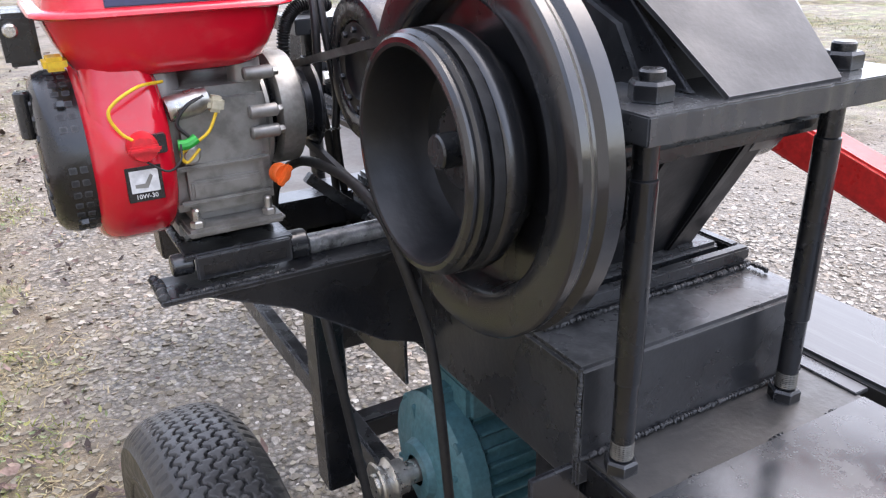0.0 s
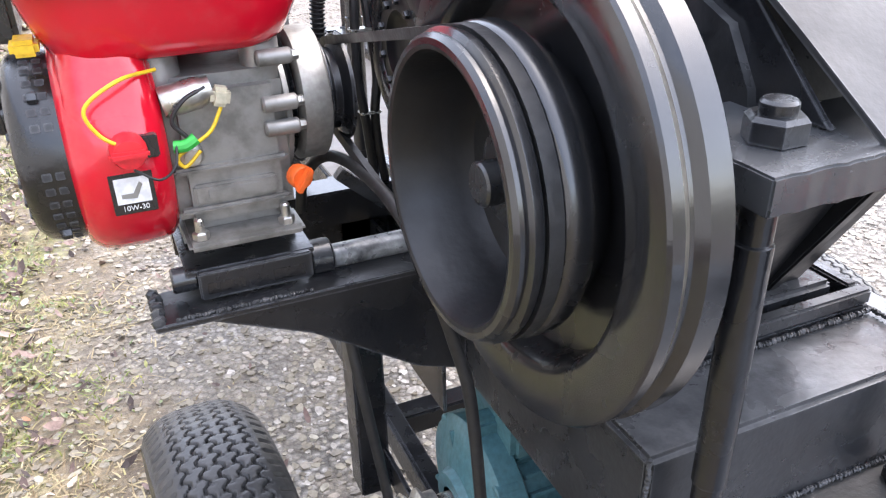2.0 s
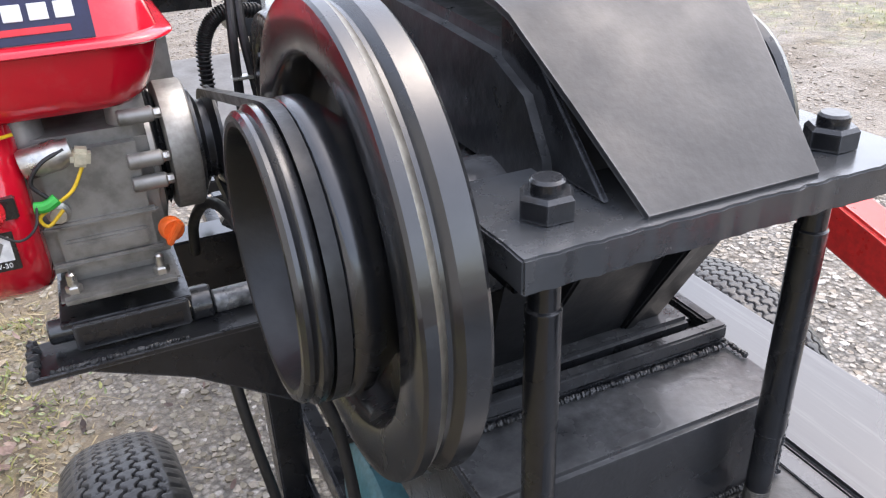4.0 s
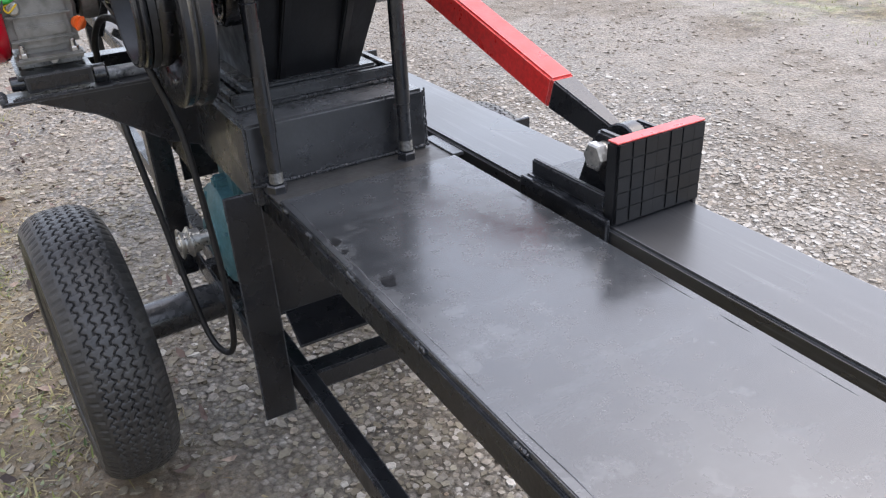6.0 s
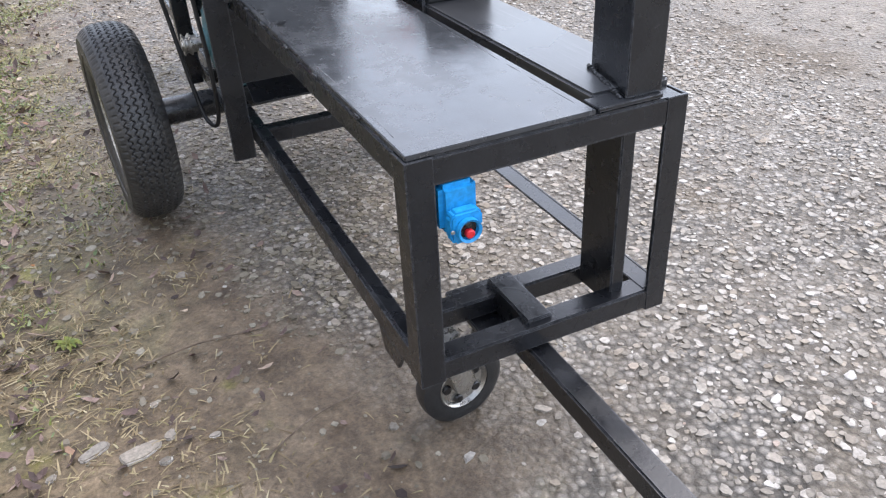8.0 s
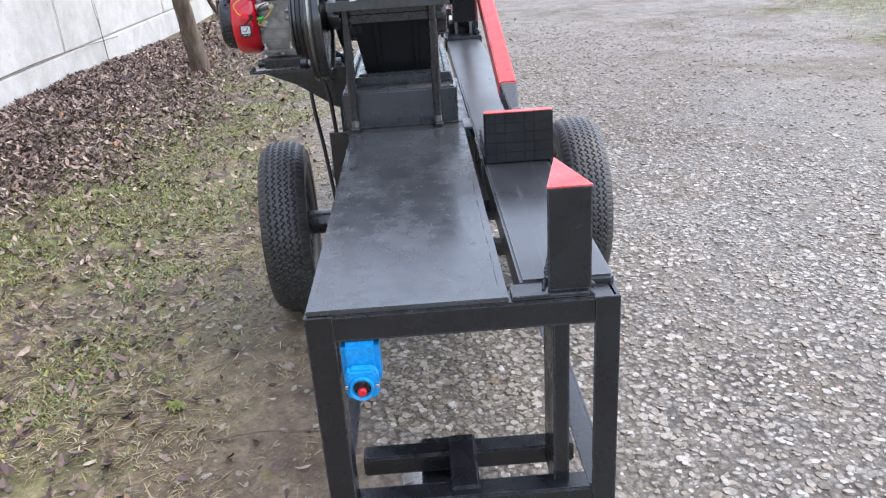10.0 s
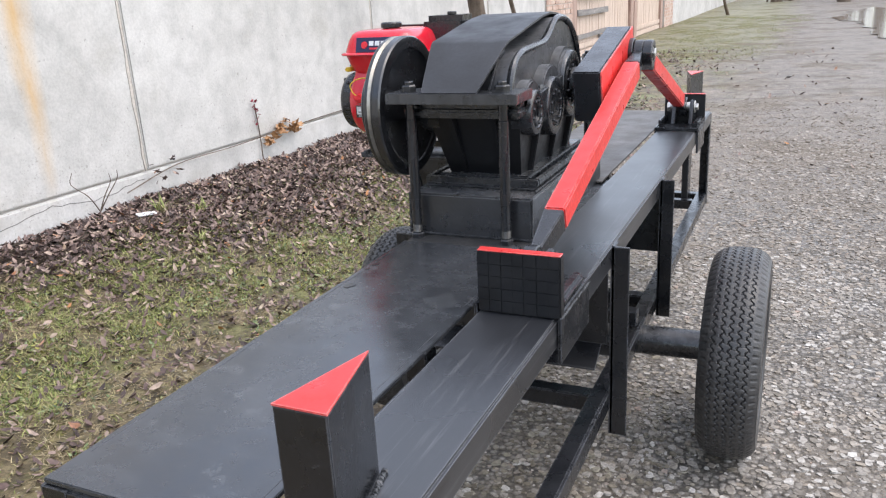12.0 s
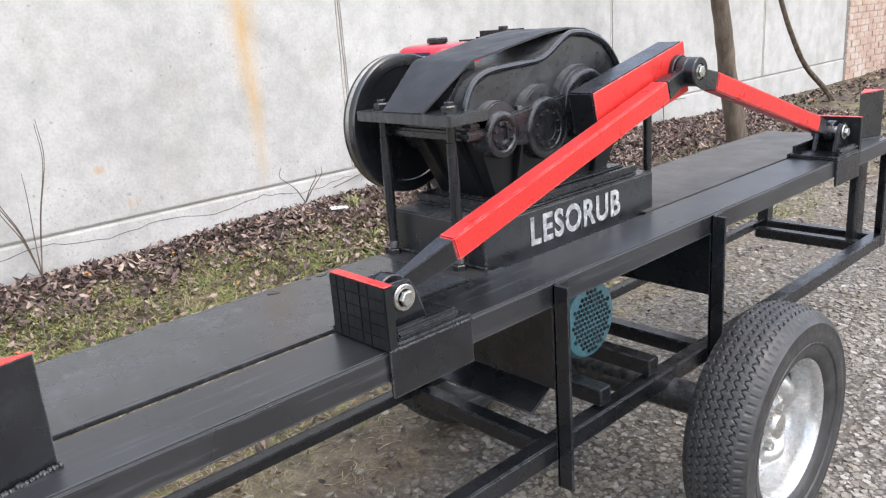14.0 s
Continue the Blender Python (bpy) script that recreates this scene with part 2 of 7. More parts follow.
def concrete():
    m, n, l, b = shader("weathered_concrete")
    p = world_place(n)
    sep = n.new("ShaderNodeSeparateXYZ")
    l.new(p, sep.inputs[0])
    cloud, mid, fine = grain(n, l, p, 0.9, 6, 0.6), grain(n, l, p, 6, 6, 0.65), grain(n, l, p, 70, 4, 0.6)
    col = ramp(n, l, cloud, [(0.34, (0.41, 0.40, 0.376)), (0.5, (0.49, 0.479, 0.452)), (0.64, (0.535, 0.524, 0.498))])
    col = mixed(n, l, 0.6, col, ramp(n, l, mid, [(0.3, 0.68), (0.6, 1.08)]), "MULTIPLY")
    stain = grain(n, l, p, 2.1, 8, 0.7)
    col = mixed(n, l, ramp(n, l, stain, [(0.56, 0.0), (0.70, 0.55)]), col, (0.36, 0.34, 0.30))
    pock = grain(n, l, p, 26, 3, 0.5)
    col = mixed(n, l, ramp(n, l, pock, [(0.70, 0.0), (0.76, 0.6)]), col, (0.22, 0.21, 0.19))
    # clusters of small pits, thickest low down and beside the joint
    flock = math_node(n, l, "ADD", grain(n, l, p, 1.7, 5, 0.6), ramp(n, l, sep.outputs["Z"], [(0.25, 0.14), (0.75, 0.0)]))
    pits = math_node(n, l, "MULTIPLY", ramp(n, l, grain(n, l, p, 75, 4, 0.62), [(0.60, 0.0), (0.66, 1.0)]), ramp(n, l, flock, [(0.52, 0.0), (0.66, 0.62)]))
    col = mixed(n, l, pits, col, (0.27, 0.255, 0.228))
    col = mixed(n, l, 0.35, col, ramp(n, l, fine, [(0.3, 0.75), (0.6, 1.1)]), "MULTIPLY")
    drips = grain(n, l, p, 5, 4, 0.6, (1.0, 1.0, 0.09))
    col = mixed(n, l, ramp(n, l, drips, [(0.60, 0.0), (0.76, 0.32)]), col, (0.38, 0.375, 0.345))
    # rust run below a steel bracket, narrowing downwards
    wob = math_node(n, l, "MULTIPLY", math_node(n, l, "SUBTRACT", grain(n, l, p, 3.0, 4), 0.5), 0.10)
    off = math_node(n, l, "ABSOLUTE", math_node(n, l, "ADD", math_node(n, l, "SUBTRACT", sep.outputs["Y"], 2.07), wob))
    width = math_node(n, l, "MULTIPLY_ADD", sep.outputs["Z"], 0.06, 0.03)
    core = math_node(n, l, "SUBTRACT", 1.0, math_node(n, l, "DIVIDE", off, width), clamp=True)
    down = ramp(n, l, sep.outputs["Z"], [(0.22, 0.0), (0.42, 0.55), (0.95, 1.0)])
    rust = math_node(n, l, "MULTIPLY", math_node(n, l, "MULTIPLY", core, down), ramp(n, l, grain(n, l, p, 16, 5, 0.6, (1, 1, 0.25)), [(0.3, 0.45), (0.65, 1.0)]))
    col = mixed(n, l, math_node(n, l, "MULTIPLY", rust, 0.85), col, (0.52, 0.335, 0.14))
    # small rust marks
    for y0, z0, ry, rz in ((1.215, 0.535, 0.035, 0.026), (1.33, 0.352, 0.012, 0.040), (1.365, 0.350, 0.010, 0.034)):
        dy = math_node(n, l, "DIVIDE", math_node(n, l, "SUBTRACT", sep.outputs["Y"], y0), ry)
        dz = math_node(n, l, "DIVIDE", math_node(n, l, "SUBTRACT", sep.outputs["Z"], z0), rz)
        near = math_node(n, l, "SUBTRACT", 1.0, math_node(n, l, "ADD", math_node(n, l, "MULTIPLY", dy, dy), math_node(n, l, "MULTIPLY", dz, dz)), clamp=True)
        col = mixed(n, l, math_node(n, l, "MULTIPLY", math_node(n, l, "MULTIPLY", near, mid), 0.9), col, (0.47, 0.28, 0.12))
    l.new(col, b.inputs["Base Color"])
    b.inputs["Roughness"].default_value = 0.9
    bump(n, l, math_node(n, l, "ADD", mid, fine), b, 0.25, 0.004)
    return m


CONCRETE = concrete()
MORTAR_DARK = paint("dark_crack_line", (0.05, 0.046, 0.04), (0.09, 0.082, 0.07), 0.9, 30, 0.4)


def rough_stuff(name, stops, scale, rough=0.85, relief=0.5, metres=0.01, stretch=None):
    m, n, l, b = shader(name)
    p = world_place(n)
    g = grain(n, l, p, scale, 7, 0.62, stretch)
    col = mixed(n, l, 0.4, ramp(n, l, g, stops), ramp(n, l, grain(n, l, p, scale * 9, 3), [(0.3, 0.7), (0.7, 1.25)]), "MULTIPLY")
    l.new(col, b.inputs["Base Color"])
    b.inputs["Roughness"].default_value = rough
    bump(n, l, g, b, relief, metres)
    return m


BARK = rough_stuff("grey_brown_bark", [(0.3, (0.07, 0.05, 0.035)), (0.55, (0.15, 0.115, 0.085)), (0.75, (0.25, 0.21, 0.17))], 9, 0.9, 0.9, 0.02, (2.2, 2.2, 0.35))
WOOD = rough_stuff("weathered_planks", [(0.28, (0.34, 0.25, 0.19)), (0.5, (0.52, 0.41, 0.33)), (0.75, (0.60, 0.50, 0.42))], 5, 0.8, 0.4, 0.006, (3, 3, 0.3))
WOOD_DARK = rough_stuff("stained_stiles", [(0.3, (0.22, 0.14, 0.11)), (0.55, (0.36, 0.25, 0.20)), (0.75, (0.46, 0.35, 0.29))], 6, 0.8, 0.4, 0.006, (3, 3, 0.3))
WOOD_GREY = rough_stuff("grey_boards", [(0.3, (0.13, 0.12, 0.115)), (0.55, (0.23, 0.215, 0.20)), (0.75, (0.36, 0.335, 0.31))], 6, 0.85, 0.5, 0.006, (3, 0.4, 3))
BRICK = rough_stuff("worn_pink_brick", [(0.3, (0.37, 0.235, 0.175)), (0.5, (0.48, 0.345, 0.275)), (0.62, (0.53, 0.43, 0.365)), (0.75, (0.56, 0.50, 0.45))], 5)
MORTAR = rough_stuff("pale_mortar", [(0.3, (0.42, 0.38, 0.33)), (0.7, (0.52, 0.48, 0.43))], 9)


def island_stuff(name, stops, rough=0.85, spread=0.25, scale=60):
    """Loose pieces: each takes its own colour."""
    m, n, l, b = shader(name)
    pick = n.new("ShaderNodeNewGeometry").outputs["Random Per Island"]
    col = ramp(n, l, pick, stops)
    speck = ramp(n, l, grain(n, l, world_place(n), scale, 5, 0.65), [(0.3, 1 - spread), (0.7, 1 + spread)])
    l.new(mixed(n, l, 1.0, col, speck, "MULTIPLY"), b.inputs["Base Color"])
    b.inputs["Roughness"].default_value = rough
    return m


STONES = island_stuff("wet_gravel", [(0.0, (0.1519, 0.1348, 0.1102)), (0.15, (0.2161, 0.1969, 0.1680)), (0.4, (0.2857, 0.2632, 0.2301)), (0.55, (0.2536, 0.2172, 0.1712)), (0.75, (0.3221, 0.2996, 0.2664)), (0.93, (0.3820, 0.3606, 0.3264)), (0.985, (0.4505, 0.4323, 0.4002)), (1.0, (0.3124, 0.2343, 0.1840))], 0.8, 0.34, 120)
TRACK_STONES = island_stuff("dirty_gravel", [(0.0, (0.129, 0.107, 0.083)), (0.2, (0.185, 0.158, 0.127)), (0.5, (0.232, 0.203, 0.167)), (0.8, (0.271, 0.241, 0.203)), (0.97, (0.344, 0.315, 0.273)), (1.0, (0.249, 0.185, 0.138))], 0.75, 0.3, 90)
SOILED_STONES = island_stuff("soil_stained_gravel", [(0.0, (0.106, 0.089, 0.063)), (0.2, (0.152, 0.131, 0.097)), (0.5, (0.190, 0.168, 0.127)), (0.8, (0.222, 0.200, 0.154)), (0.97, (0.282, 0.261, 0.207)), (1.0, (0.204, 0.154, 0.105))], 0.75, 0.3, 90)
LEAVES = island_stuff("dead_leaves", [(0.0, (0.0246, 0.0157, 0.0134)), (0.25, (0.0650, 0.0414, 0.0358)), (0.55, (0.1366, 0.0896, 0.0773)), (0.80, (0.2296, 0.1635, 0.1366)), (0.93, (0.3472, 0.2632, 0.2072)), (0.975, (0.4032, 0.3360, 0.2464)), (0.992, (0.2688, 0.1176, 0.0616)), (1.0, (0.4032, 0.1904, 0.0672))], 0.65, 0.35, 70)
GRASS = island_stuff("short_grass", [(0.0, (0.0736, 0.0994, 0.0184)), (0.3, (0.1702, 0.1886, 0.0386)), (0.5, (0.1288, 0.1730, 0.0386)), (0.65, (0.2484, 0.2300, 0.0874)), (0.85, (0.3220, 0.2852, 0.1380)), (1.0, (0.1224, 0.0874, 0.0414))], 0.7, 0.3, 40)
LUSH = island_stuff("fresh_grass", [(0.0, (0.110, 0.145, 0.036)), (0.35, (0.215, 0.255, 0.070)), (0.55, (0.300, 0.315, 0.110)), (0.75, (0.350, 0.315, 0.150)), (1.0, (0.21, 0.16, 0.09))], 0.65, 0.25, 40)
WEEDS = island_stuff("small_weed_leaves", [(0.0, (0.080, 0.122, 0.046)), (0.35, (0.150, 0.195, 0.085)), (0.6, (0.230, 0.262, 0.135)), (0.8, (0.250, 0.235, 0.045)), (1.0, (0.300, 0.315, 0.180))], 0.6, 0.25, 120)
STRAW = island_stuff("dead_grass", [(0.0, (0.1230, 0.0861, 0.0451)), (0.35, (0.2378, 0.1845, 0.1025)), (0.7, (0.3526, 0.2952, 0.1763)), (0.9, (0.1998, 0.1708, 0.0740)), (1.0, (0.4428, 0.3895, 0.2542))], 0.75, 0.25, 40)
CREEPER_RED = island_stuff("red_creeper_leaf", [(0.0, (0.20, 0.02, 0.04)), (1.0, (0.30, 0.04, 0.06))], 0.6)
CREEPER_BROWN = island_stuff("brown_creeper_leaf", [(0.0, (0.30, 0.15, 0.06)), (1.0, (0.42, 0.24, 0.11))], 0.6)


def ground_material():
    """Gravel to the east of the machine, trodden earth round its west side, thin turf and leaf mould towards the wall."""
    m, n, l, b = shader("yard_ground")
    p = world_place(n)
    sep = n.new("ShaderNodeSeparateXYZ")
    l.new(p, sep.inputs[0])
    x, y = sep.outputs["X"], sep.outputs["Y"]
    cloud = math_node(n, l, "SUBTRACT", grain(n, l, p, 1.1, 6, 0.6), 0.5)
    mid, fine = grain(n, l, p, 9, 7, 0.65), grain(n, l, p, 55, 6, 0.7)
    coarse = grain(n, l, p, 4.0, 8, 0.7)
    earth = ramp(n, l, mid, [(0.30, (0.056, 0.037, 0.022)), (0.5, (0.128, 0.090, 0.056)), (0.7, (0.230, 0.171, 0.113))])
    earth = mixed(n, l, ramp(n, l, coarse, [(0.40, 0.0), (0.62, 0.55)]), earth, ramp(n, l, mid, [(0.3, (0.108, 0.079, 0.050)), (0.7, (0.288, 0.230, 0.158))]))
    hue_patch = grain(n, l, p, 3.2, 6, 0.65)
    brown_turf = ramp(n, l, mid, [(0.32, (0.029, 0.021, 0.011)), (0.5, (0.099, 0.077, 0.038)), (0.68, (0.235, 0.193, 0.101))])
    green_turf = ramp(n, l, mid, [(0.32, (0.038, 0.047, 0.012)), (0.5, (0.121, 0.143, 0.038)), (0.68, (0.258, 0.280, 0.101))])
    turf = mixed(n, l, ramp(n, l, hue_patch, [(0.49, 0.0), (0.60, 0.75)]), brown_turf, green_turf)
    moss = ramp(n, l, grain(n, l, p, 7.5, 6, 0.6), [(0.60, 0.0), (0.70, 0.75)])
    earth = mixed(n, l, moss, earth, ramp(n, l, mid, [(0.3, (0.075, 0.070, 0.012)), (0.7, (0.225, 0.205, 0.050))]))
    turf = mixed(n, l, moss, turf, ramp(n, l, mid, [(0.3, (0.085, 0.085, 0.012)), (0.7, (0.260, 0.245, 0.050))]))
    mould = ramp(n, l, mid, [(0.3, (0.022, 0.014, 0.010)), (0.6, (0.058, 0.038, 0.026)), (0.75, (0.115, 0.080, 0.054))])
    # loose stone: cells of their own grey, dark in the joints
    vor = n.new("ShaderNodeTexVoronoi")
    vor.inputs["Scale"].default_value = 62
    l.new(p, vor.inputs["Vector"])
    hue = n.new("ShaderNodeSeparateColor")
    l.new(vor.outputs["Color"], hue.inputs[0])
    stone = ramp(n, l, hue.outputs[0], [(0.0, (0.126, 0.113, 0.094)), (0.5, (0.244, 0.225, 0.197)), (0.85, (0.328, 0.311, 0.281)), (1.0, (0.403, 0.386, 0.361))])
    joint = ramp(n, l, vor.outputs["Distance"], [(0.28, 1.0), (0.50, 0.55), (0.66, 0.2)])
    stone = mixed(n, l, 1.0, stone, joint, "MULTIPLY")
    grit = ramp(n, l, grain(n, l, p, 2.6, 7, 0.72), [(0.40, 0.75), (0.60, 0.15)])
    stone = mixed(n, l, grit, stone, ramp(n, l, mid, [(0.3, (0.080, 0.064, 0.047)), (0.7, (0.197, 0.166, 0.126))]))
    # the driven track further out is packed tan dirt
    out = math_node(n, l, "MAXIMUM", math_node(n, l, "MULTIPLY_ADD", x, 0.45, -0.75), math_node(n, l, "MULTIPLY_ADD", y, 0.22, -0.72))
    track = ramp(n, l, math_node(n, l, "ADD", out, math_node(n, l, "MULTIPLY", cloud, 0.9)), [(0.0, 0.0), (0.35, 0.78)])
    stone = mixed(n, l, track, stone, ramp(n, l, mid, [(0.3, (0.101, 0.081, 0.060)), (0.5, (0.160, 0.133, 0.102)), (0.7, (0.223, 0.192, 0.153))]))
    warp = math_node(n, l, "MULTIPLY", cloud, 1.6)
    gravel_line = math_node(n, l, "ADD", math_node(n, l, "ADD", x, warp), math_node(n, l, "MULTIPLY", math_node(n, l, "MINIMUM", math_node(n, l, "MAXIMUM", y, 0.0), 2.2), 0.22))
    gravel = ramp(n, l, math_node(n, l, "MULTIPLY_ADD", gravel_line, 0.7, 0.5), [(0.46, 0.0), (0.66, 1.0)])
    green = ramp(n, l, math_node(n, l, "MULTIPLY_ADD", math_node(n, l, "ADD", x, warp), -0.5, 0.2), [(0.33, 0.0), (0.60, 0.95)])
    leafy = ramp(n, l, math_node(n, l, "MULTIPLY_ADD", math_node(n, l, "ADD", x, warp), -0.5, 0.0), [(0.78, 0.0), (0.98, 0.9)])
    col = mixed(n, l, green, earth, turf)
    col = mixed(n, l, leafy, col, mould)
    col = mixed(n, l, gravel, col, stone)
    # turf across the far track
    far = ramp(n, l, math_node(n, l, "MULTIPLY_ADD", math_node(n, l, "SUBTRACT", math_node(n, l, "ADD", x, math_node(n, l, "MULTIPLY", cloud, 2.0)), 3.6), 0.6, 0.5), [(0.45, 0.0), (0.72, 0.9)])
    col = mixed(n, l, far, col, turf)
    back = ramp(n, l, math_node(n, l, "MULTIPLY_ADD", math_node(n, l, "ADD", x, math_node(n, l, "MULTIPLY", cloud, 3.0)), -0.2, 0.66), [(0.58, 0.0), (0.7, 1.0)])
    deep = ramp(n, l, math_node(n, l, "MULTIPLY_ADD", y, 0.05, 0.0), [(0.22, 0.0), (0.36, 1.0)])
    patch = ramp(n, l, grain(n, l, p, 1.1, 10, 0.74), [(0.44, 0.0), (0.56, 0.9)])
    scrape = ramp(n, l, grain(n, l, p, 2.6, 10, 0.78), [(0.36, 0.62), (0.5, 1.0), (0.64, 1.35)])
    col = mixed(n, l, deep, col, mixed(n, l, 1.0, col, scrape, "MULTIPLY"))
    col = mixed(n, l, math_node(n, l, "MULTIPLY", patch, math_node(n, l, "MULTIPLY", back, deep)), col, turf)
    verge = ramp(n, l, math_node(n, l, "MULTIPLY_ADD", math_node(n, l, "ADD", y, math_node(n, l, "MULTIPLY", cloud, 3.0)), 0.05, 0.0), [(0.60, 0.0), (0.78, 0.8)])
    col = mixed(n, l, math_node(n, l, "MULTIPLY", verge, back), col, ramp(n, l, mid, [(0.3, (0.090, 0.082, 0.040)), (0.5, (0.160, 0.148, 0.076)), (0.7, (0.250, 0.228, 0.130))]))
    litter = grain(n, l, p, 130, 6, 0.75)
    col = mixed(n, l, 0.7, col, ramp(n, l, fine, [(0.3, 0.4), (0.7, 1.5)]), "MULTIPLY")
    col = mixed(n, l, 0.6, col, ramp(n, l, litter, [(0.32, 0.5), (0.5, 1.0), (0.68, 1.6)]), "MULTIPLY")
    l.new(col, b.inputs["Base Color"])
    l.new(ramp(n, l, cloud, [(0.0, 0.55), (0.12, 0.9)]), b.inputs["Roughness"])
    h = math_node(n, l, "ADD", math_node(n, l, "MULTIPLY", math_node(n, l, "SUBTRACT", 1.0, vor.outputs["Distance"]), gravel), fine)
    bump(n, l, h, b, 0.7, 0.012)
    return m


GROUND = ground_material()


def water():
    m, n, l, b = shader("puddle_water")
    b.inputs["Base Color"].default_value = (0.150, 0.120, 0.090, 1)
    b.inputs["Roughness"].default_value = 0.16
    b.inputs["IOR"].default_value = 1.33
    bump(n, l, grain(n, l, world_place(n), 3, 2), b, 0.05, 0.004)
    return m


WATER = water()

# ---- builders ----
ORIGIN = {}


def thing(name, at, label, category, group="", kind=""):
    ob = new(name)
    ob.location = at
    ob.empty_display_size = 0.05
    ORIGIN[ob] = Vector(at)
    return tagged(ob, label, category, group, kind)


def part(name, bm, material, parent=None, label="", smooth=35):
    me = bpy.data.meshes.new(name)
    if parent is not None:
        bmesh.ops.translate(bm, vec=-ORIGIN[parent], verts=bm.verts)
    bmesh.ops.recalc_face_normals(bm, faces=bm.faces)
    bm.to_mesh(me)
    bm.free()
    me.materials.append(material)
    if smooth:
        me.shade_smooth()
        me.set_sharp_from_angle(angle=radians(smooth))
    ob = new(name, me)
    if parent is not None:
        ob.parent = parent
        ORIGIN[ob] = ORIGIN[parent]
    return tagged(ob, label)


def alone(name, bm, material, label, category, group="", kind="", smooth=35):
    ob = part(name, bm, material, None, "", smooth)
    return tagged(ob, label, category, group, kind)


def bevelled(bm, r, seg=2):
    if r > 0:
        sharp = [e for e in bm.edges if len(e.link_faces) == 2 and e.calc_face_angle(0) > radians(30)]
        bmesh.ops.bevel(bm, geom=sharp, offset=r, segments=seg, affect="EDGES", clamp_overlap=True)
    return bm


def box(x0, x1, y0, y1, z0, z1, r=0.002, m=None, bm=None):
    b = bmesh.new()
    bmesh.ops.create_cube(b, size=1)
    bmesh.ops.scale(b, vec=(x1 - x0, y1 - y0, z1 - z0), verts=b.verts)
    bmesh.ops.translate(b, vec=((x0 + x1) / 2, (y0 + y1) / 2, (z0 + z1) / 2), verts=b.verts)
    bevelled(b, r)
    if m is not None:
        bmesh.ops.transform(b, matrix=m, verts=b.verts)
    return merged(bm, b)


def merged(bm, b):
    if bm is None:
        return b
    me = bpy.data.meshes.new("scratch")
    b.to_mesh(me)
    b.free()
    bm.from_mesh(me)
    bpy.data.meshes.remove(me)
    return bm


def frame_of(a, b):
    """A turn that takes z to the way from a to b."""
    way = (Vector(b) - Vector(a)).normalized()
    return way.to_track_quat("Z", "Y").to_matrix().to_4x4()


def lathe(profile, a, way, seg=32, bm=None):
    """A body turned round the axis through a along way: profile rows of (radius, distance along)."""
    b = bmesh.new()
    m = Matrix.Translation(a) @ frame_of((0, 0, 0), way)
    rings = []
    for r, d in profile:
        if r < 1e-6:
            rings.append([b.verts.new(m @ Vector((0, 0, d)))])
        else:
            rings.append([b.verts.new(m @ Vector((r * math.cos(k * math.tau / seg), r * math.sin(k * math.tau / seg), d))) for k in range(seg)])
    for p, q in zip(rings, rings[1:]):
        for k in range(seg):
            j = (k + 1) % seg
            if len(p) == 1 and len(q) == 1:
                continue
            if len(p) == 1:
                b.faces.new((p[0], q[k], q[j]))
            elif len(q) == 1:
                b.faces.new((p[k], q[0], p[j]))
            else:
                b.faces.new((p[k], q[k], q[j], p[j]))
    return merged(bm, b)


def rod(a, b, r, seg=24, bm=None, chamfer=0.0015):
    d = (Vector(b) - Vector(a)).length
    c = min(chamfer, r * 0.4)
    return lathe([(0, 0), (r - c, 0), (r, c), (r, d - c), (r - c, d), (0, d)], a, Vector(b) - Vector(a), seg, bm)


def prism(points, axis, a, b, r=0.0015, bm=None, m=None):
    """A plate: an outline in the two other axes (in x, y, z order), pushed from a to b along axis."""
    k = "xyz".index(axis)
    w = bmesh.new()

    def at(p, v):
        q = list(p)
        q.insert(k, v)
        return w.verts.new(q)

    low, high = [at(p, a) for p in points], [at(p, b) for p in points]
    w.faces.new(low)
    w.faces.new(high[::-1])
    for i in range(len(points)):
        j = (i + 1) % len(points)
        w.faces.new((low[i], low[j], high[j], high[i]))
    bmesh.ops.recalc_face_normals(w, faces=w.faces)
    bevelled(w, r)
    if m is not None:
        bmesh.ops.transform(w, matrix=m, verts=w.verts)
    return merged(bm, w)


def smooth_path(points, steps=8):
    p = [Vector(q) for q in points]
    p = [2 * p[0] - p[1], *p, 2 * p[-1] - p[-2]]
    out = []
    for i in range(1, len(p) - 2):
        for s in range(steps):
            t = s / steps
            out.append(0.5 * (2 * p[i] + (p[i + 1] - p[i - 1]) * t + (2 * p[i - 1] - 5 * p[i] + 4 * p[i + 1] - p[i + 2]) * t * t + (3 * p[i] - p[i - 1] - 3 * p[i + 1] + p[i + 2]) * t**3))
    return [*out, p[-2]]


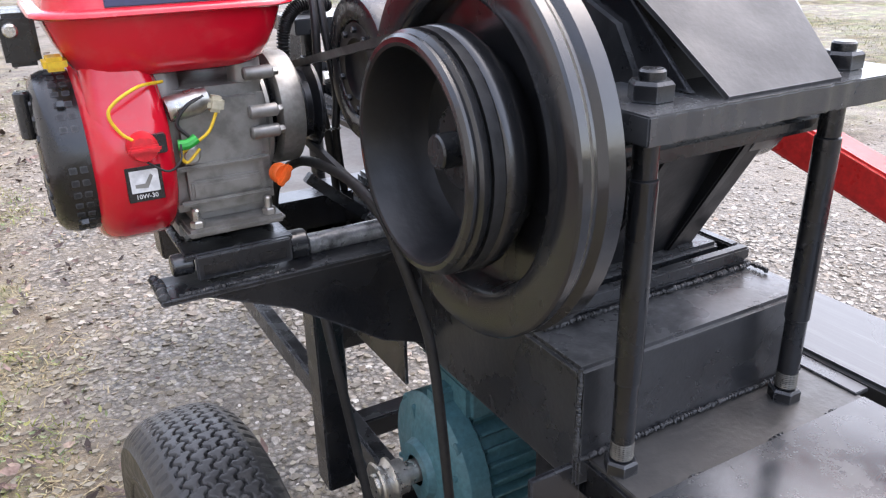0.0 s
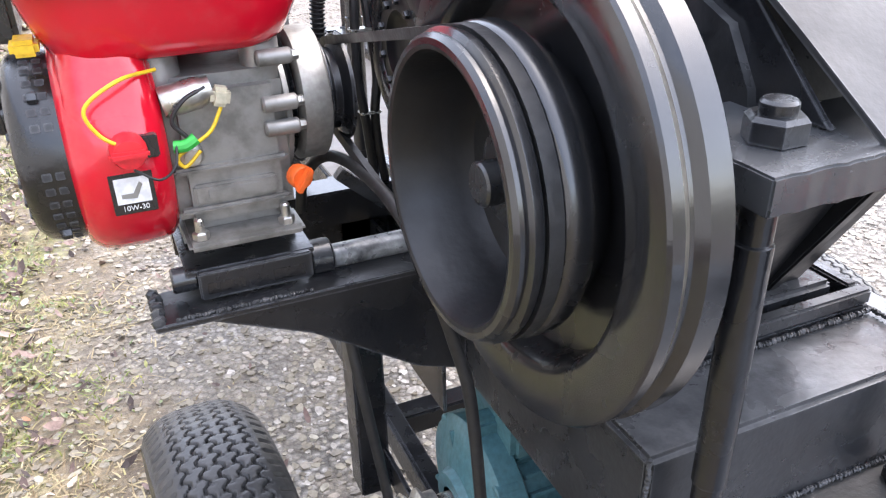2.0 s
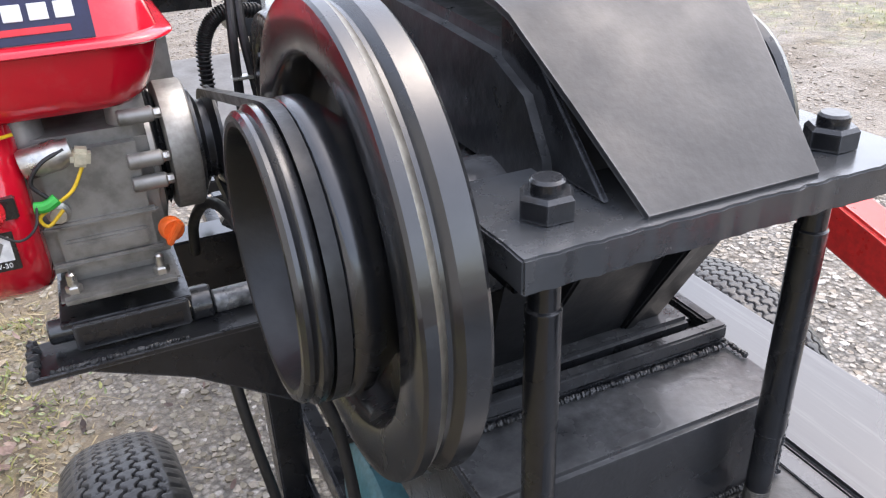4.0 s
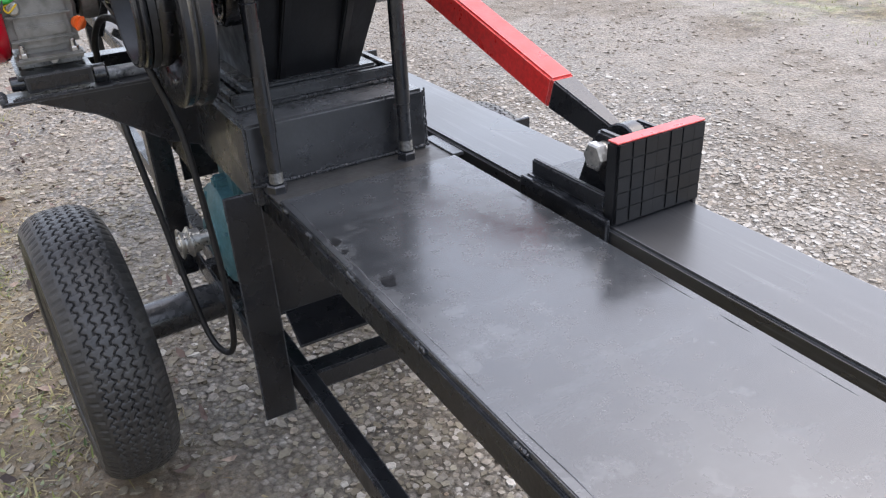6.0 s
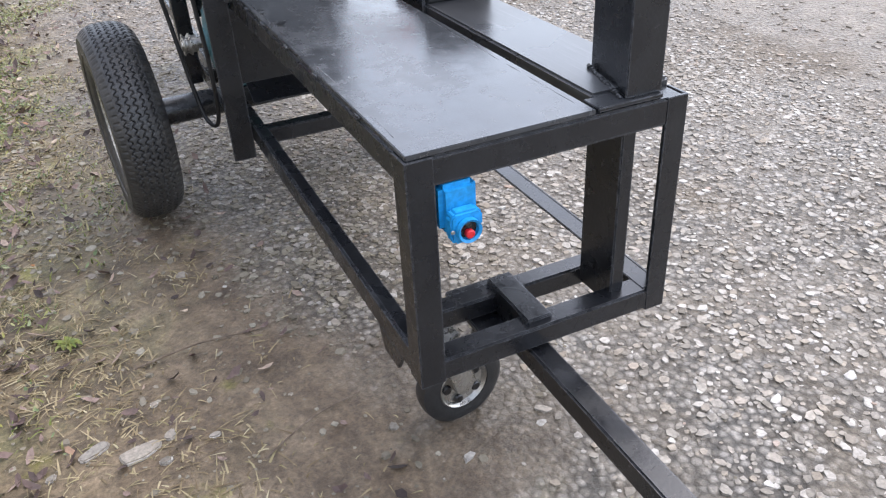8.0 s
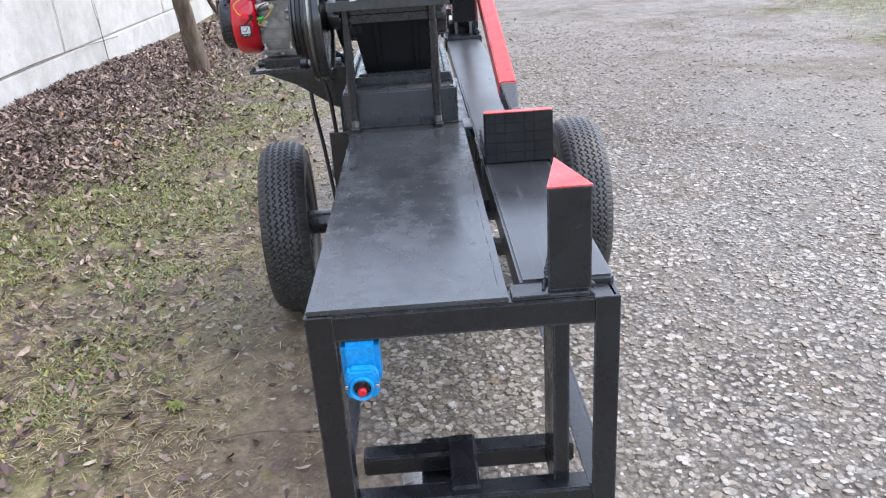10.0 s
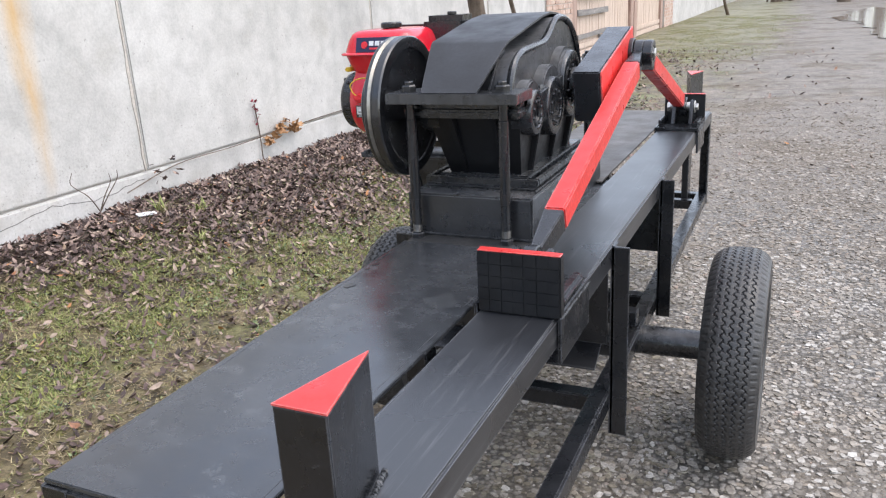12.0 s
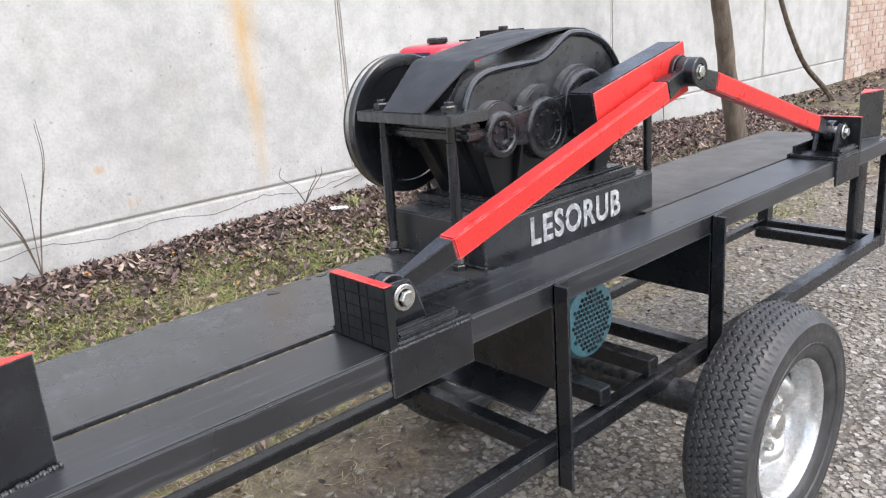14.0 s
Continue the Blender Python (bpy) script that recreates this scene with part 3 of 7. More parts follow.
def tube(points, r, seg=10, steps=8, taper=None, bm=None, wobble=0.0, rng=None):
    line = smooth_path(points, steps) if steps > 1 else [Vector(q) for q in points]
    b, rings, up = bmesh.new(), [], None
    for i, c in enumerate(line):
        way = (line[min(i + 1, len(line) - 1)] - line[max(i - 1, 0)]).normalized()
        if up is None:
            up = way.orthogonal().normalized()
        up = (up - way * up.dot(way)).normalized()
        side = way.cross(up)
        q = r if taper is None else r + (taper - r) * i / (len(line) - 1)
        ring = []
        for k in range(seg):
            w = 1 + (rng.uniform(-wobble, wobble) if wobble else 0)
            ring.append(b.verts.new(c + q * w * (up * math.cos(k * math.tau / seg) + side * math.sin(k * math.tau / seg))))
        rings.append(ring)
    for p, q in zip(rings, rings[1:]):
        for k in range(seg):
            j = (k + 1) % seg
            b.faces.new((p[k], p[j], q[j], q[k]))
    b.faces.new(rings[0][::-1])
    b.faces.new(rings[-1])
    return merged(bm, b)


def hexbolt(a, way, r, h, bm=None):
    """A six-sided head or nut with a chamfered crown."""
    return lathe([(0, 0), (r, 0), (r, h * 0.82), (r * 0.86, h), (0, h)], a, way, 6, bm)


def weld(a, b, r, bm=None, seed=3):
    """A rough weld run: overlapping low lumps along a line."""
    rng = random.Random(seed)
    bm = bm or bmesh.new()
    a, b = Vector(a), Vector(b)
    way = (b - a).normalized()
    n = max(3, int((b - a).length / (r * 0.95)))
    for i in range(n + 1):
        c = a + (b - a) * (i / n) + Vector([rng.uniform(-0.22, 0.22) * r for _ in range(3)])
        lump = bmesh.new()
        bmesh.ops.create_icosphere(lump, subdivisions=1, radius=r * rng.uniform(0.75, 1.2))
        for v in lump.verts:
            v.co *= rng.uniform(0.85, 1.15)
        bmesh.ops.transform(lump, matrix=Matrix.Translation(c) @ way.to_track_quat("Z", "Y").to_matrix().to_4x4() @ Matrix.Diagonal((1, 1, 0.8, 1)), verts=lump.verts)
        merged(bm, lump)
    return bm


def mesh_from(name, verts, faces, material, label, category, kind):
    me = bpy.data.meshes.new(name)
    me.from_pydata(verts, [], faces)
    me.update()
    me.materials.append(material)
    return tagged(new(name, me), label, category, "", kind)


def lettering(text, size, m, material, parent, depth=0.0006, name="lettering", stretch=(1, 1), space=1.0, bold=0.0):
    cu = bpy.data.curves.new("scratch", "FONT")
    cu.body, cu.size, cu.extrude, cu.space_character = text, size, depth, space
    cu.offset = bold
    cu.align_x, cu.align_y = "CENTER", "CENTER"
    ob = new("scratch", cu)
    me = bpy.data.meshes.new_from_object(ob.evaluated_get(bpy.context.evaluated_depsgraph_get()))
    bpy.data.objects.remove(ob)
    bm = bmesh.new()
    bm.from_mesh(me)
    bpy.data.meshes.remove(me)
    bmesh.ops.scale(bm, vec=(*stretch, 1), verts=bm.verts)
    bmesh.ops.transform(bm, matrix=m, verts=bm.verts)
    return part(name, bm, material, parent, "", 0)


def facing(x, y, z, right, up):
    """A pose whose x runs along right and y along up."""
    r, u = Vector(right).normalized(), Vector(up).normalized()
    m = Matrix((r, u, r.cross(u))).transposed().to_4x4()
    m.translation = (x, y, z)
    return m


def loft(rings, seg=6):
    """A closed body through level rounded rectangles: rows of (x0, x1, y0, y1, corner, z)."""
    bm, rows = bmesh.new(), []
    for x0, x1, y0, y1, r, z in rings:
        row = []
        for cx, cy, a0 in ((x1 - r, y1 - r, 0), (x0 + r, y1 - r, 1), (x0 + r, y0 + r, 2), (x1 - r, y0 + r, 3)):
            for k in range(seg + 1):
                a = (a0 + k / seg) * math.pi / 2
                row.append(bm.verts.new((cx + r * math.cos(a), cy + r * math.sin(a), z)))
        rows.append(row)
    for p, q in zip(rows, rows[1:]):
        for k in range(len(p)):
            j = (k + 1) % len(p)
            bm.faces.new((p[k], p[j], q[j], q[k]))
    bm.faces.new(rows[0][::-1])
    bm.faces.new(rows[-1])
    return bm


# ---- ground ----
def step(a, b, v):
    t = np.clip((v - a) / (b - a), 0, 1)
    return t * t * (3 - 2 * t)


def ground_z(x, y):
    """A low bank of leaf mould along the wall, and slight unevenness."""
    x, y = np.asarray(x, float), np.asarray(y, float)
    bank = step(-1.15, -2.35, x) * (0.02 + 0.105 * (1 - step(3.0, 8.5, y)) * (0.75 + 0.25 * step(0.6, 2.4, y)))
    wave = 0.006 * np.sin(1.7 * x + 0.6) * np.sin(1.3 * y) + 0.004 * np.sin(4.1 * x + 2.2 * y) + 0.003 * np.sin(9.7 * x - 7.3 * y + 1)
    return bank + wave * (1 + 1.2 * step(-0.4, -1.6, x)) + 0.003


def spread(lo, hi, fine_lo, fine_hi, fine_step, growth=1.35):
    mid = list(np.arange(fine_lo, fine_hi + 1e-6, fine_step))
    s, v, up = fine_step, fine_hi, []
    while v < hi:
        s *= growth
        v += s
        up.append(min(v, hi))
    s, v, down = fine_step, fine_lo, []
    while v > lo:
        s *= growth
        v -= s
        down.append(max(v, lo))
    return np.array(down[::-1] + mid + up)


gx, gy = spread(-400, 400, -2.8, 3.0, 0.05), spread(-300, 600, -1.6, 6.5, 0.05)
GX, GY = np.meshgrid(gx, gy, indexing="ij")
GZ = ground_z(GX, GY)
ny = len(gy)
gfaces = [(i * ny + j, (i + 1) * ny + j, (i + 1) * ny + j + 1, i * ny + j + 1) for i in range(len(gx) - 1) for j in range(ny - 1)]
ground = mesh_from("ground", np.stack([GX, GY, GZ], -1).reshape(-1, 3), gfaces, GROUND, "damp yard of gravel, bare earth and thin turf", "ground", "structure")
ground.data.shade_smooth()

# ---- perimeter wall ----
WX = -2.515
PANEL = 2.63
wall = thing("wall_west", (WX, 2.7, 0), "pale weathered concrete panel wall with a rust run", "wall", "", "structure")
rw = random.Random(5)
plinth = bmesh.new()
prism([(WX - 0.25, -0.3), (WX + 0.003, -0.3), (WX + 0.001, 0.268), (WX - 0.004, 0.274), (WX - 0.25, 0.274)], "y", -14, 10.06, 0.004, plinth)
part("plinth", plinth, CONCRETE, wall, "cracked cement plinth")
for k in range(-6, 3):
    y0 = 2.68 + k * PANEL
    y1 = y0 + PANEL
    if k == 2:
        y1 = 10.06
    part("panel", box(WX - 0.2, WX - 0.002 * (k % 2), y0 + 0.010, y1 - 0.010, 0.284, 2.6, 0.008), CONCRETE, wall)
    rag = [(y0 - rw.uniform(0.008, 0.024), 0.279 + 0.09 * i) for i in range(20)] + [(y0 - 0.004, 0.279 + 0.09 * i) for i in range(19, -1, -1)]
    part("joint_patch", prism(rag, "x", WX - 0.004, WX + 0.003, 0.0), MORTAR, wall, "ragged smear of mortar beside the joint")
part("joint_filler", box(WX - 0.2, WX - 0.022, -14, 10.06, 0.1, 2.55, 0), MORTAR, wall, "recessed mortar in the joints")
# a ragged crack in the render of the plinth
crack = [(WX + 0.0015, 0.2 + 0.05 * i, 0.226 + 0.016 * math.sin(i * 0.55) + rw.uniform(-0.008, 0.008)) for i in range(50)]
part("crack", tube(crack, 0.0014, 5, 1), MORTAR_DARK, wall, "dark ragged crack")


def brick_pier(name, y0, y1):
    pier = thing(name, (WX, y0, 0), "pier of worn pinkish bricks with pale mortar", "wall", "", "structure")
    part("core", box(WX - 0.3, WX + 0.012, y0, y1, -0.1, 2.6, 0), MORTAR, pier)
    course, row = 0.078, 0
    shared = {}
    z = 0.02
    while z < 1.7:
        y = y0 - (0.13 if row % 2 else 0)
        while y < y1 - 0.03:
            a, b = max(y + 0.005, y0 + 0.002), min(y + 0.255, y1 - 0.002)
            if b - a > 0.04:
                key = round(b - a, 3)
                if key not in shared:
                    me = bpy.data.meshes.new("brick")
                    bm = box(0, 0.06, 0, b - a, 0, 0.066, 0.005)
                    bm.to_mesh(me)
                    bm.free()
                    me.materials.append(BRICK)
                    shared[key] = me
                ob = new("brick", shared[key])
                ob.parent = pier
                ob.location = (-0.035 + rw.uniform(-0.004, 0.004), a - y0, z)
            y += 0.26
        z += course
        row += 1
    return pier


brick_pier("wall_pier_south", 10.07, 11.35)
brick_pier("wall_pier_north", 19.7, 21.0)
alone("wall_far", box(WX - 0.2, WX, 21.01, 60, -0.1, 2.5, 0.01), CONCRETE, "pale concrete wall beyond the gate", "wall", "", "structure")


def gate_leaf(y0, y1, hinge, wicket):
    """Close-set planks between heavy stiles, two rails at the foot; the wicket half is mended with odd boards."""
    words = "weathered tan plank gate leaf mended with grey boards, closed" if wicket else "weathered tan plank gate leaf with heavy stiles, closed"
    g = thing("gate_leaf", (WX - 0.05, y0, 0.0), words, "gate", "leaves of the yard gate")
    n = int((y1 - y0) / 0.21)
    w = (y1 - y0) / n
    for i in range(n):
        part("plank", box(WX - 0.09, WX - 0.06 + rw.uniform(-0.002, 0.002), y0 + i * w + 0.0025, y0 + (i + 1) * w - 0.0025, 0.03 + rw.uniform(0, 0.02), 2.35, 0.003), WOOD, g)
    for z in (0.03, 0.15):
        part("foot_rail", box(WX - 0.057, WX - 0.028, y0 + 0.32, y1 - 0.32, z, z + 0.085, 0.006), WOOD, g)
    part("stile", box(WX - 0.10, WX - 0.004, y0 if hinge < 0 else y0 + 0.02, y0 + 0.30, 0.0, 2.4, 0.008), WOOD_DARK, g, "darker brown upright stile")
    part("stile", box(WX - 0.10, WX - 0.010, y1 - 0.30, y1, 0.0, 2.4, 0.008), WOOD_DARK, g, "darker brown upright stile")
    if wicket:
        for z, h, drop in ((0.655, 0.095, 0.015), (0.30, 0.075, -0.01), (0.91, 0.085, 0.02)):
            board = [(y0 + 0.34, z), (y0 + 0.34, z + h), (y0 + 1.0, z + h - 0.4 * drop - 0.008), (y0 + 2.36, z + h - drop), (y0 + 2.38, z - drop), (y0 + 1.2, z - 0.5 * drop)]
            part("mending_board", prism(board, "x", WX - 0.027, WX + 0.004, 0.004), WOOD_GREY, g, "dark grey weathered board nailed across")
        part("mending_post", box(WX - 0.057, WX - 0.012, y0 + 1.84, y0 + 1.98, 0.01, 0.29, 0.004), WOOD_GREY, g, "short grey upright")


gate_leaf(11.42, 16.1, -1, True)
gate_leaf(16.12, 19.65, 1, False)

# ---- tree, sticks and creepers by the wall ----
rt = random.Random(11)
tree = thing("tree", (-1.6, 5.62, 0.02), "slim bare tree with a leaning grey-brown trunk", "tree")
part("trunk", tube([(-1.62, 5.66, -0.06), (-1.6, 5.6, 0.12), (-1.61, 5.48, 0.5), (-1.6, 5.28, 1.12), (-1.66, 5.1, 1.9), (-1.7, 5.02, 2.8), (-1.66, 4.9, 3.7), (-1.7, 4.86, 4.6)], 0.085, 14, 8, 0.02, None, 0.07, rt), BARK, tree)
for a, b, c in (((-1.66, 5.1, 1.9), (-1.2, 5.3, 2.7), (-0.9, 5.5, 3.6)), ((-1.7, 5.03, 2.6), (-2.1, 4.8, 3.3), (-2.3, 4.4, 4.2)), ((-1.67, 4.93, 3.5), (-1.4, 4.6, 4.2), (-1.2, 4.4, 5.0))):
    limb = part("limb", tube([a, b, c], 0.035, 8, 6, 0.008), BARK, tree)
    for k in range(3):
        s = Vector(b).lerp(Vector(c), k / 3)
        part("twig", tube([s, s + Vector((rt.uniform(-0.3, 0.3), rt.uniform(-0.3, 0.3), 0.35)), s + Vector((rt.uniform(-0.5, 0.5), rt.uniform(-0.5, 0.5), 0.75))], 0.011, 6, 5, 0.003), BARK, limb)
alone("stake", tube([(-1.9, 8.3, -0.05), (-1.93, 8.1, 0.13), (-1.92, 7.45, 0.5), (-1.88, 6.85, 1.08), (-1.86, 6.5, 1.7)], 0.03, 9, 6, 0.018, None, 0.08, rt), BARK, "thin bare stem leaning over towards the wall", "stem")
alone("far_stake", tube([(-1.5, 25.2, -0.05), (-1.6, 24.6, 0.5), (-1.7, 23.8, 1.6)], 0.05, 8, 5, 0.03), BARK, "leaning grey stake beside the far wall", "stake")


def leaf_bm(bm, at, size, rng, lobed=True):
    """A small curled leaf of five lobes."""
    turn = Euler((rng.uniform(-0.9, 0.9), rng.uniform(-0.9, 0.9), rng.uniform(0, math.tau))).to_matrix()
    mid = bm.verts.new(Vector(at) + turn @ Vector((0, 0, 0.12 * size)))
    ring = []
    for k in range(10):
        r = size * (1.0 if k % 2 == 0 else (0.55 if lobed else 0.85)) * rng.uniform(0.8, 1.15)
        ring.append(bm.verts.new(Vector(at) + turn @ Vector((r * math.cos(k * 0.628), 0.8 * r * math.sin(k * 0.628), rng.uniform(-0.15, 0.15) * size))))
    for k in range(10):
        bm.faces.new((mid, ring[k], ring[(k + 1) % 10]))


creeper = thing("creeper", (WX + 0.02, 3.75, 0.2), "withered creeper with dark red and brown leaves on the wall", "plant")
part("stem", tube([(WX + 0.03, 3.66, 0.14), (WX + 0.012, 3.68, 0.3), (WX + 0.012, 3.66, 0.5)], 0.004, 6, 6), BARK, creeper)
red = bmesh.new()
for i in range(9):
    leaf_bm(red, (WX + 0.02, 3.66 + rt.uniform(-0.03, 0.03), 0.37 + 0.02 * i + rt.uniform(-0.01, 0.01)), rt.uniform(0.016, 0.03), rt)
part("red_leaves", red, CREEPER_RED, creeper)
brown = bmesh.new()
for i in range(46):
    y = rt.uniform(3.7, 4.12)
    leaf_bm(brown, (WX + rt.uniform(0.015, 0.07), y, 0.24 + 0.07 * math.sin((y - 3.7) * 6) + rt.uniform(-0.04, 0.04)), rt.uniform(0.02, 0.042), rt)
part("brown_leaves", brown, CREEPER_BROWN, creeper)
alone("runner", tube([(WX + 0.02, 2.5, 0.2), (WX + 0.015, 2.9, 0.27), (WX + 0.02, 3.4, 0.275), (WX + 0.016, 4.0, 0.29), (WX + 0.015, 4.7, 0.3), (WX + 0.02, 5.4, 0.29), (WX + 0.02, 6.4, 0.25)], 0.003, 6, 6), BARK, "thin brown runner creeping along the foot of the wall", "plant")
dry = bmesh.new()
for i in range(10):
    leaf_bm(dry, (WX + rt.uniform(0.01, 0.09), 2.72 + rt.uniform(-0.06, 0.16), 0.25 + rt.uniform(-0.04, 0.08)), rt.uniform(0.015, 0.03), rt)
alone("dry_tuft", dry, LEAVES, "tuft of dry brown leaves at the panel joint", "plant", "", "stuff")


def bush(at, height, count, seed, label):
    r2 = random.Random(seed)
    b = thing("bare_shrub", at, label, "shrub", "bare shrubs by the wall")
    for _ in range(count):
        dx, dy = r2.uniform(-0.03, 0.10), r2.uniform(-0.16, 0.16)
        h = height * r2.uniform(0.45, 1.0)
        p = Vector(at)
        part("stem", tube([p, p + Vector((dx * 0.5, dy * 0.35, h * 0.4)), p + Vector((dx * 0.7, dy * 0.9, h * 0.75)), p + Vector((dx, dy * 0.8, h))], 0.0035, 6, 5, 0.0012), BARK, b)


bush((WX + 0.06, 0.86, 0.12), 0.78, 6, 4, "bare shrub of thin grey stems against the wall")
bush((WX + 0.05, 2.28, 0.16), 0.28, 3, 6, "a few dry stalks at the foot of the wall")
bush((WX + 0.05, 6.0, 0.08), 0.8, 2, 7, "two tall dry stalks against the wall")


# ---- loose ground cover ----
def scatter_stones(cell, x0, x1, y0, y1, small, large, seed, keep):
    """Chips of stone on a shaken grid: each a six-sided lump with a worn top."""
    rng = np.random.default_rng(seed)
    x, y = np.meshgrid(np.arange(x0, x1, cell), np.arange(y0, y1, cell * 0.87))
    x[::2] += cell * 0.5
    x, y = x.ravel(), y.ravel()
    x, y = x + rng.uniform(-0.55, 0.55, len(x)) * cell, y + rng.uniform(-0.55, 0.55, len(y)) * cell
    ok = rng.random(len(x)) < keep(x, y)
    x, y = x[ok], y[ok]
    n = len(x)
    size = small + (large - small) * rng.random(n) ** 2.6
    a0, a = rng.uniform(0, math.tau, n), rng.uniform(0, math.tau, n)
    long_, high = rng.uniform(0.95, 1.5, n), np.minimum(size, 0.010) * rng.uniform(0.28, 0.60, n)
    cx, cy = rng.uniform(-0.12, 0.12, n), rng.uniform(-0.12, 0.12, n)
    t1, t2 = rng.uniform(-0.28, 0.28, n), rng.uniform(-0.28, 0.28, n)
    z0 = ground_z(x, y) - 0.0012
    rows = []
    for level, (rad, up) in enumerate(((1.0, -0.3), (0.86, 1.0))):
        for k in range(6):
            ang = a0 + (k + 0.30 * rng.uniform(-1, 1, n) + 0.2 * level) * math.tau / 6
            r = rad * rng.uniform(0.70, 1.18, n)
            u, v = (r * np.cos(ang) + cx * level) * size * long_, (r * np.sin(ang) + cy * level) * size
            z = high * (up + level * rng.uniform(-0.18, 0.18, n)) + level * (t1 * u + t2 * v) * 0.8
            rows.append(np.stack([x + u * np.cos(a) - v * np.sin(a), y + u * np.sin(a) + v * np.cos(a), z0 + z], -1))
    verts = np.stack(rows, 1).reshape(-1, 3)
    tri = [f for k in range(6) for f in ((k, (k + 1) % 6, 6 + (k + 1) % 6), (k, 6 + (k + 1) % 6, 6 + k))] + [(6, 7, 8), (6, 8, 9), (6, 9, 10), (6, 10, 11)]
    return verts, (np.array(tri)[None] + (np.arange(n) * 12)[:, None, None]).reshape(-1, 3)


def fast_mesh(name, verts, faces, material, label, category, smooth=False):
    me = bpy.data.meshes.new(name)
    k = faces.shape[1]
    me.vertices.add(len(verts))
    me.vertices.foreach_set("co", verts.astype(np.float32).ravel())
    me.loops.add(faces.size)
    me.loops.foreach_set("vertex_index", faces.astype(np.int32).ravel())
    me.polygons.add(len(faces))
    me.polygons.foreach_set("loop_start", np.arange(0, faces.size, k, dtype=np.int32))
    me.update(calc_edges=True)
    me.validate()
    me.materials.append(material)
    if smooth:
        me.shade_smooth()
    else:
        me.shade_flat()
    return tagged(new(name, me), label, category, "", "stuff")


def lattice(x, y, seed):
    """Smooth random values between the points of a grid of size one."""
    i, j = np.floor(x), np.floor(y)
    u, v = x - i, y - j
    u, v = u * u * (3 - 2 * u), v * v * (3 - 2 * v)

    def at(p, q):
        w = np.sin(p * 127.1 + q * 311.7 + seed * 74.7) * 43758.5453
        return w - np.floor(w)
    return (at(i, j) * (1 - u) + at(i + 1, j) * u) * (1 - v) + (at(i, j + 1) * (1 - u) + at(i + 1, j + 1) * u) * v


def patchy(x, y, s=1.0, seed=0.0):
    x, y = np.asarray(x, float) * 1.5 * s, np.asarray(y, float) * 1.5 * s
    return 0.5 * lattice(x, y, seed) + 0.3 * lattice(2.1 * x + 5, 2.1 * y, seed + 1) + 0.2 * lattice(4.3 * x, 4.3 * y + 9, seed + 2)


def gravel_share(x, y):
    """Full gravel east of a wavering line, half-buried stones in a belt west of it, few beyond."""
    line = x - 0.22 + 0.40 * np.clip(y - 0.2, 0, 3.0) + 0.8 * (patchy(x, y) - 0.5)
    belt = step(-1.35, -0.75, x + 0.5 * (patchy(x, y, 1.0, 13.0) - 0.5)) * step(0.75, 1.35, y + 0.5 * (patchy(x, y, 1.3, 15.0) - 0.5))
    return np.maximum(0.05 + 0.95 * step(-0.12, 0.32, line), 0.50 * belt)


def earth_patch(x, y):
    return (0.45 + 0.55 * step(0.36, 0.56, patchy(x, y, 1.0, 5.0))) * (0.75 + 0.25 * step(-0.3, 0.9, x + 0.5 * (patchy(x, y, 0.8, 8.0) - 0.5)))


def fade_south(y):
    return step(-2.6, -0.9, y)


def near_side(x, y):
    return step(-1.5, -0.7, y + 0.6 * (patchy(x, y, 1.0, 9.0) - 0.5)) * (1 - step(1.5, 2.4, x + 0.8 * (patchy(x, y, 1.0, 3.0) - 0.5))) * (1 - step(2.3, 3.2, y + 0.8 * (patchy(x, y, 1.0, 4.0) - 0.5)))


def clean_side(x, y):
    return step(-0.20, 0.55, x + 0.7 * (patchy(x, y, 0.9, 17.0) - 0.5))


fast_mesh("gravel", *scatter_stones(0.0124, -1.3, 2.3, -1.4, 3.3, 0.0036, 0.0128, 21, lambda x, y: clean_side(x, y) * gravel_share(x, y) * earth_patch(x, y) * near_side(x, y)), STONES, "packed grey and buff gravel covering the yard", "gravel")
fast_mesh("soiled_gravel", *scatter_stones(0.0124, -1.3, 0.8, -1.4, 3.3, 0.0036, 0.0128, 25, lambda x, y: (1 - clean_side(x, y)) * gravel_share(x, y) * earth_patch(x, y) * near_side(x, y)), SOILED_STONES, "soil-stained gravel trodden into mossy earth", "gravel")
fast_mesh("far_gravel", *scatter_stones(0.0185, -1.3, 4.6, -2.6, 8.0, 0.0048, 0.0150, 22, lambda x, y: 0.72 * fade_south(y) * gravel_share(x, y) * earth_patch(x, y) * (1 - 0.9 * near_side(x, y)) * (1 - step(4.2, 8.0, y + 1.5 * (patchy(x, y, 0.8, 6.0) - 0.5))) * (1 - 0.72 * step(1.2, 2.3, x + 0.7 * (patchy(x, y, 0.9, 4.4) - 0.5))) * (1 - step(2.9, 3.9, x))), TRACK_STONES, "dirty gravel trodden into the yard further out", "gravel")
fast_mesh("stray_stones", *scatter_stones(0.05, -1.6, 0.2, -1.6, 3.5, 0.0035, 0.014, 23, lambda x, y: 0.14 * step(-1.5, -0.3, x)), SOILED_STONES, "stray pebbles pressed into bare earth", "gravel")
fast_mesh("grit", *scatter_stones(0.021, -1.4, 1.4, -1.6, 3.0, 0.0015, 0.0045, 24, lambda x, y: 0.45 * step(-1.3, -0.2, x) * (0.3 + step(0.4, 0.6, patchy(x, y, 2.0, 3.7)))), SOILED_STONES, "fine grit on trodden bare earth", "gravel")


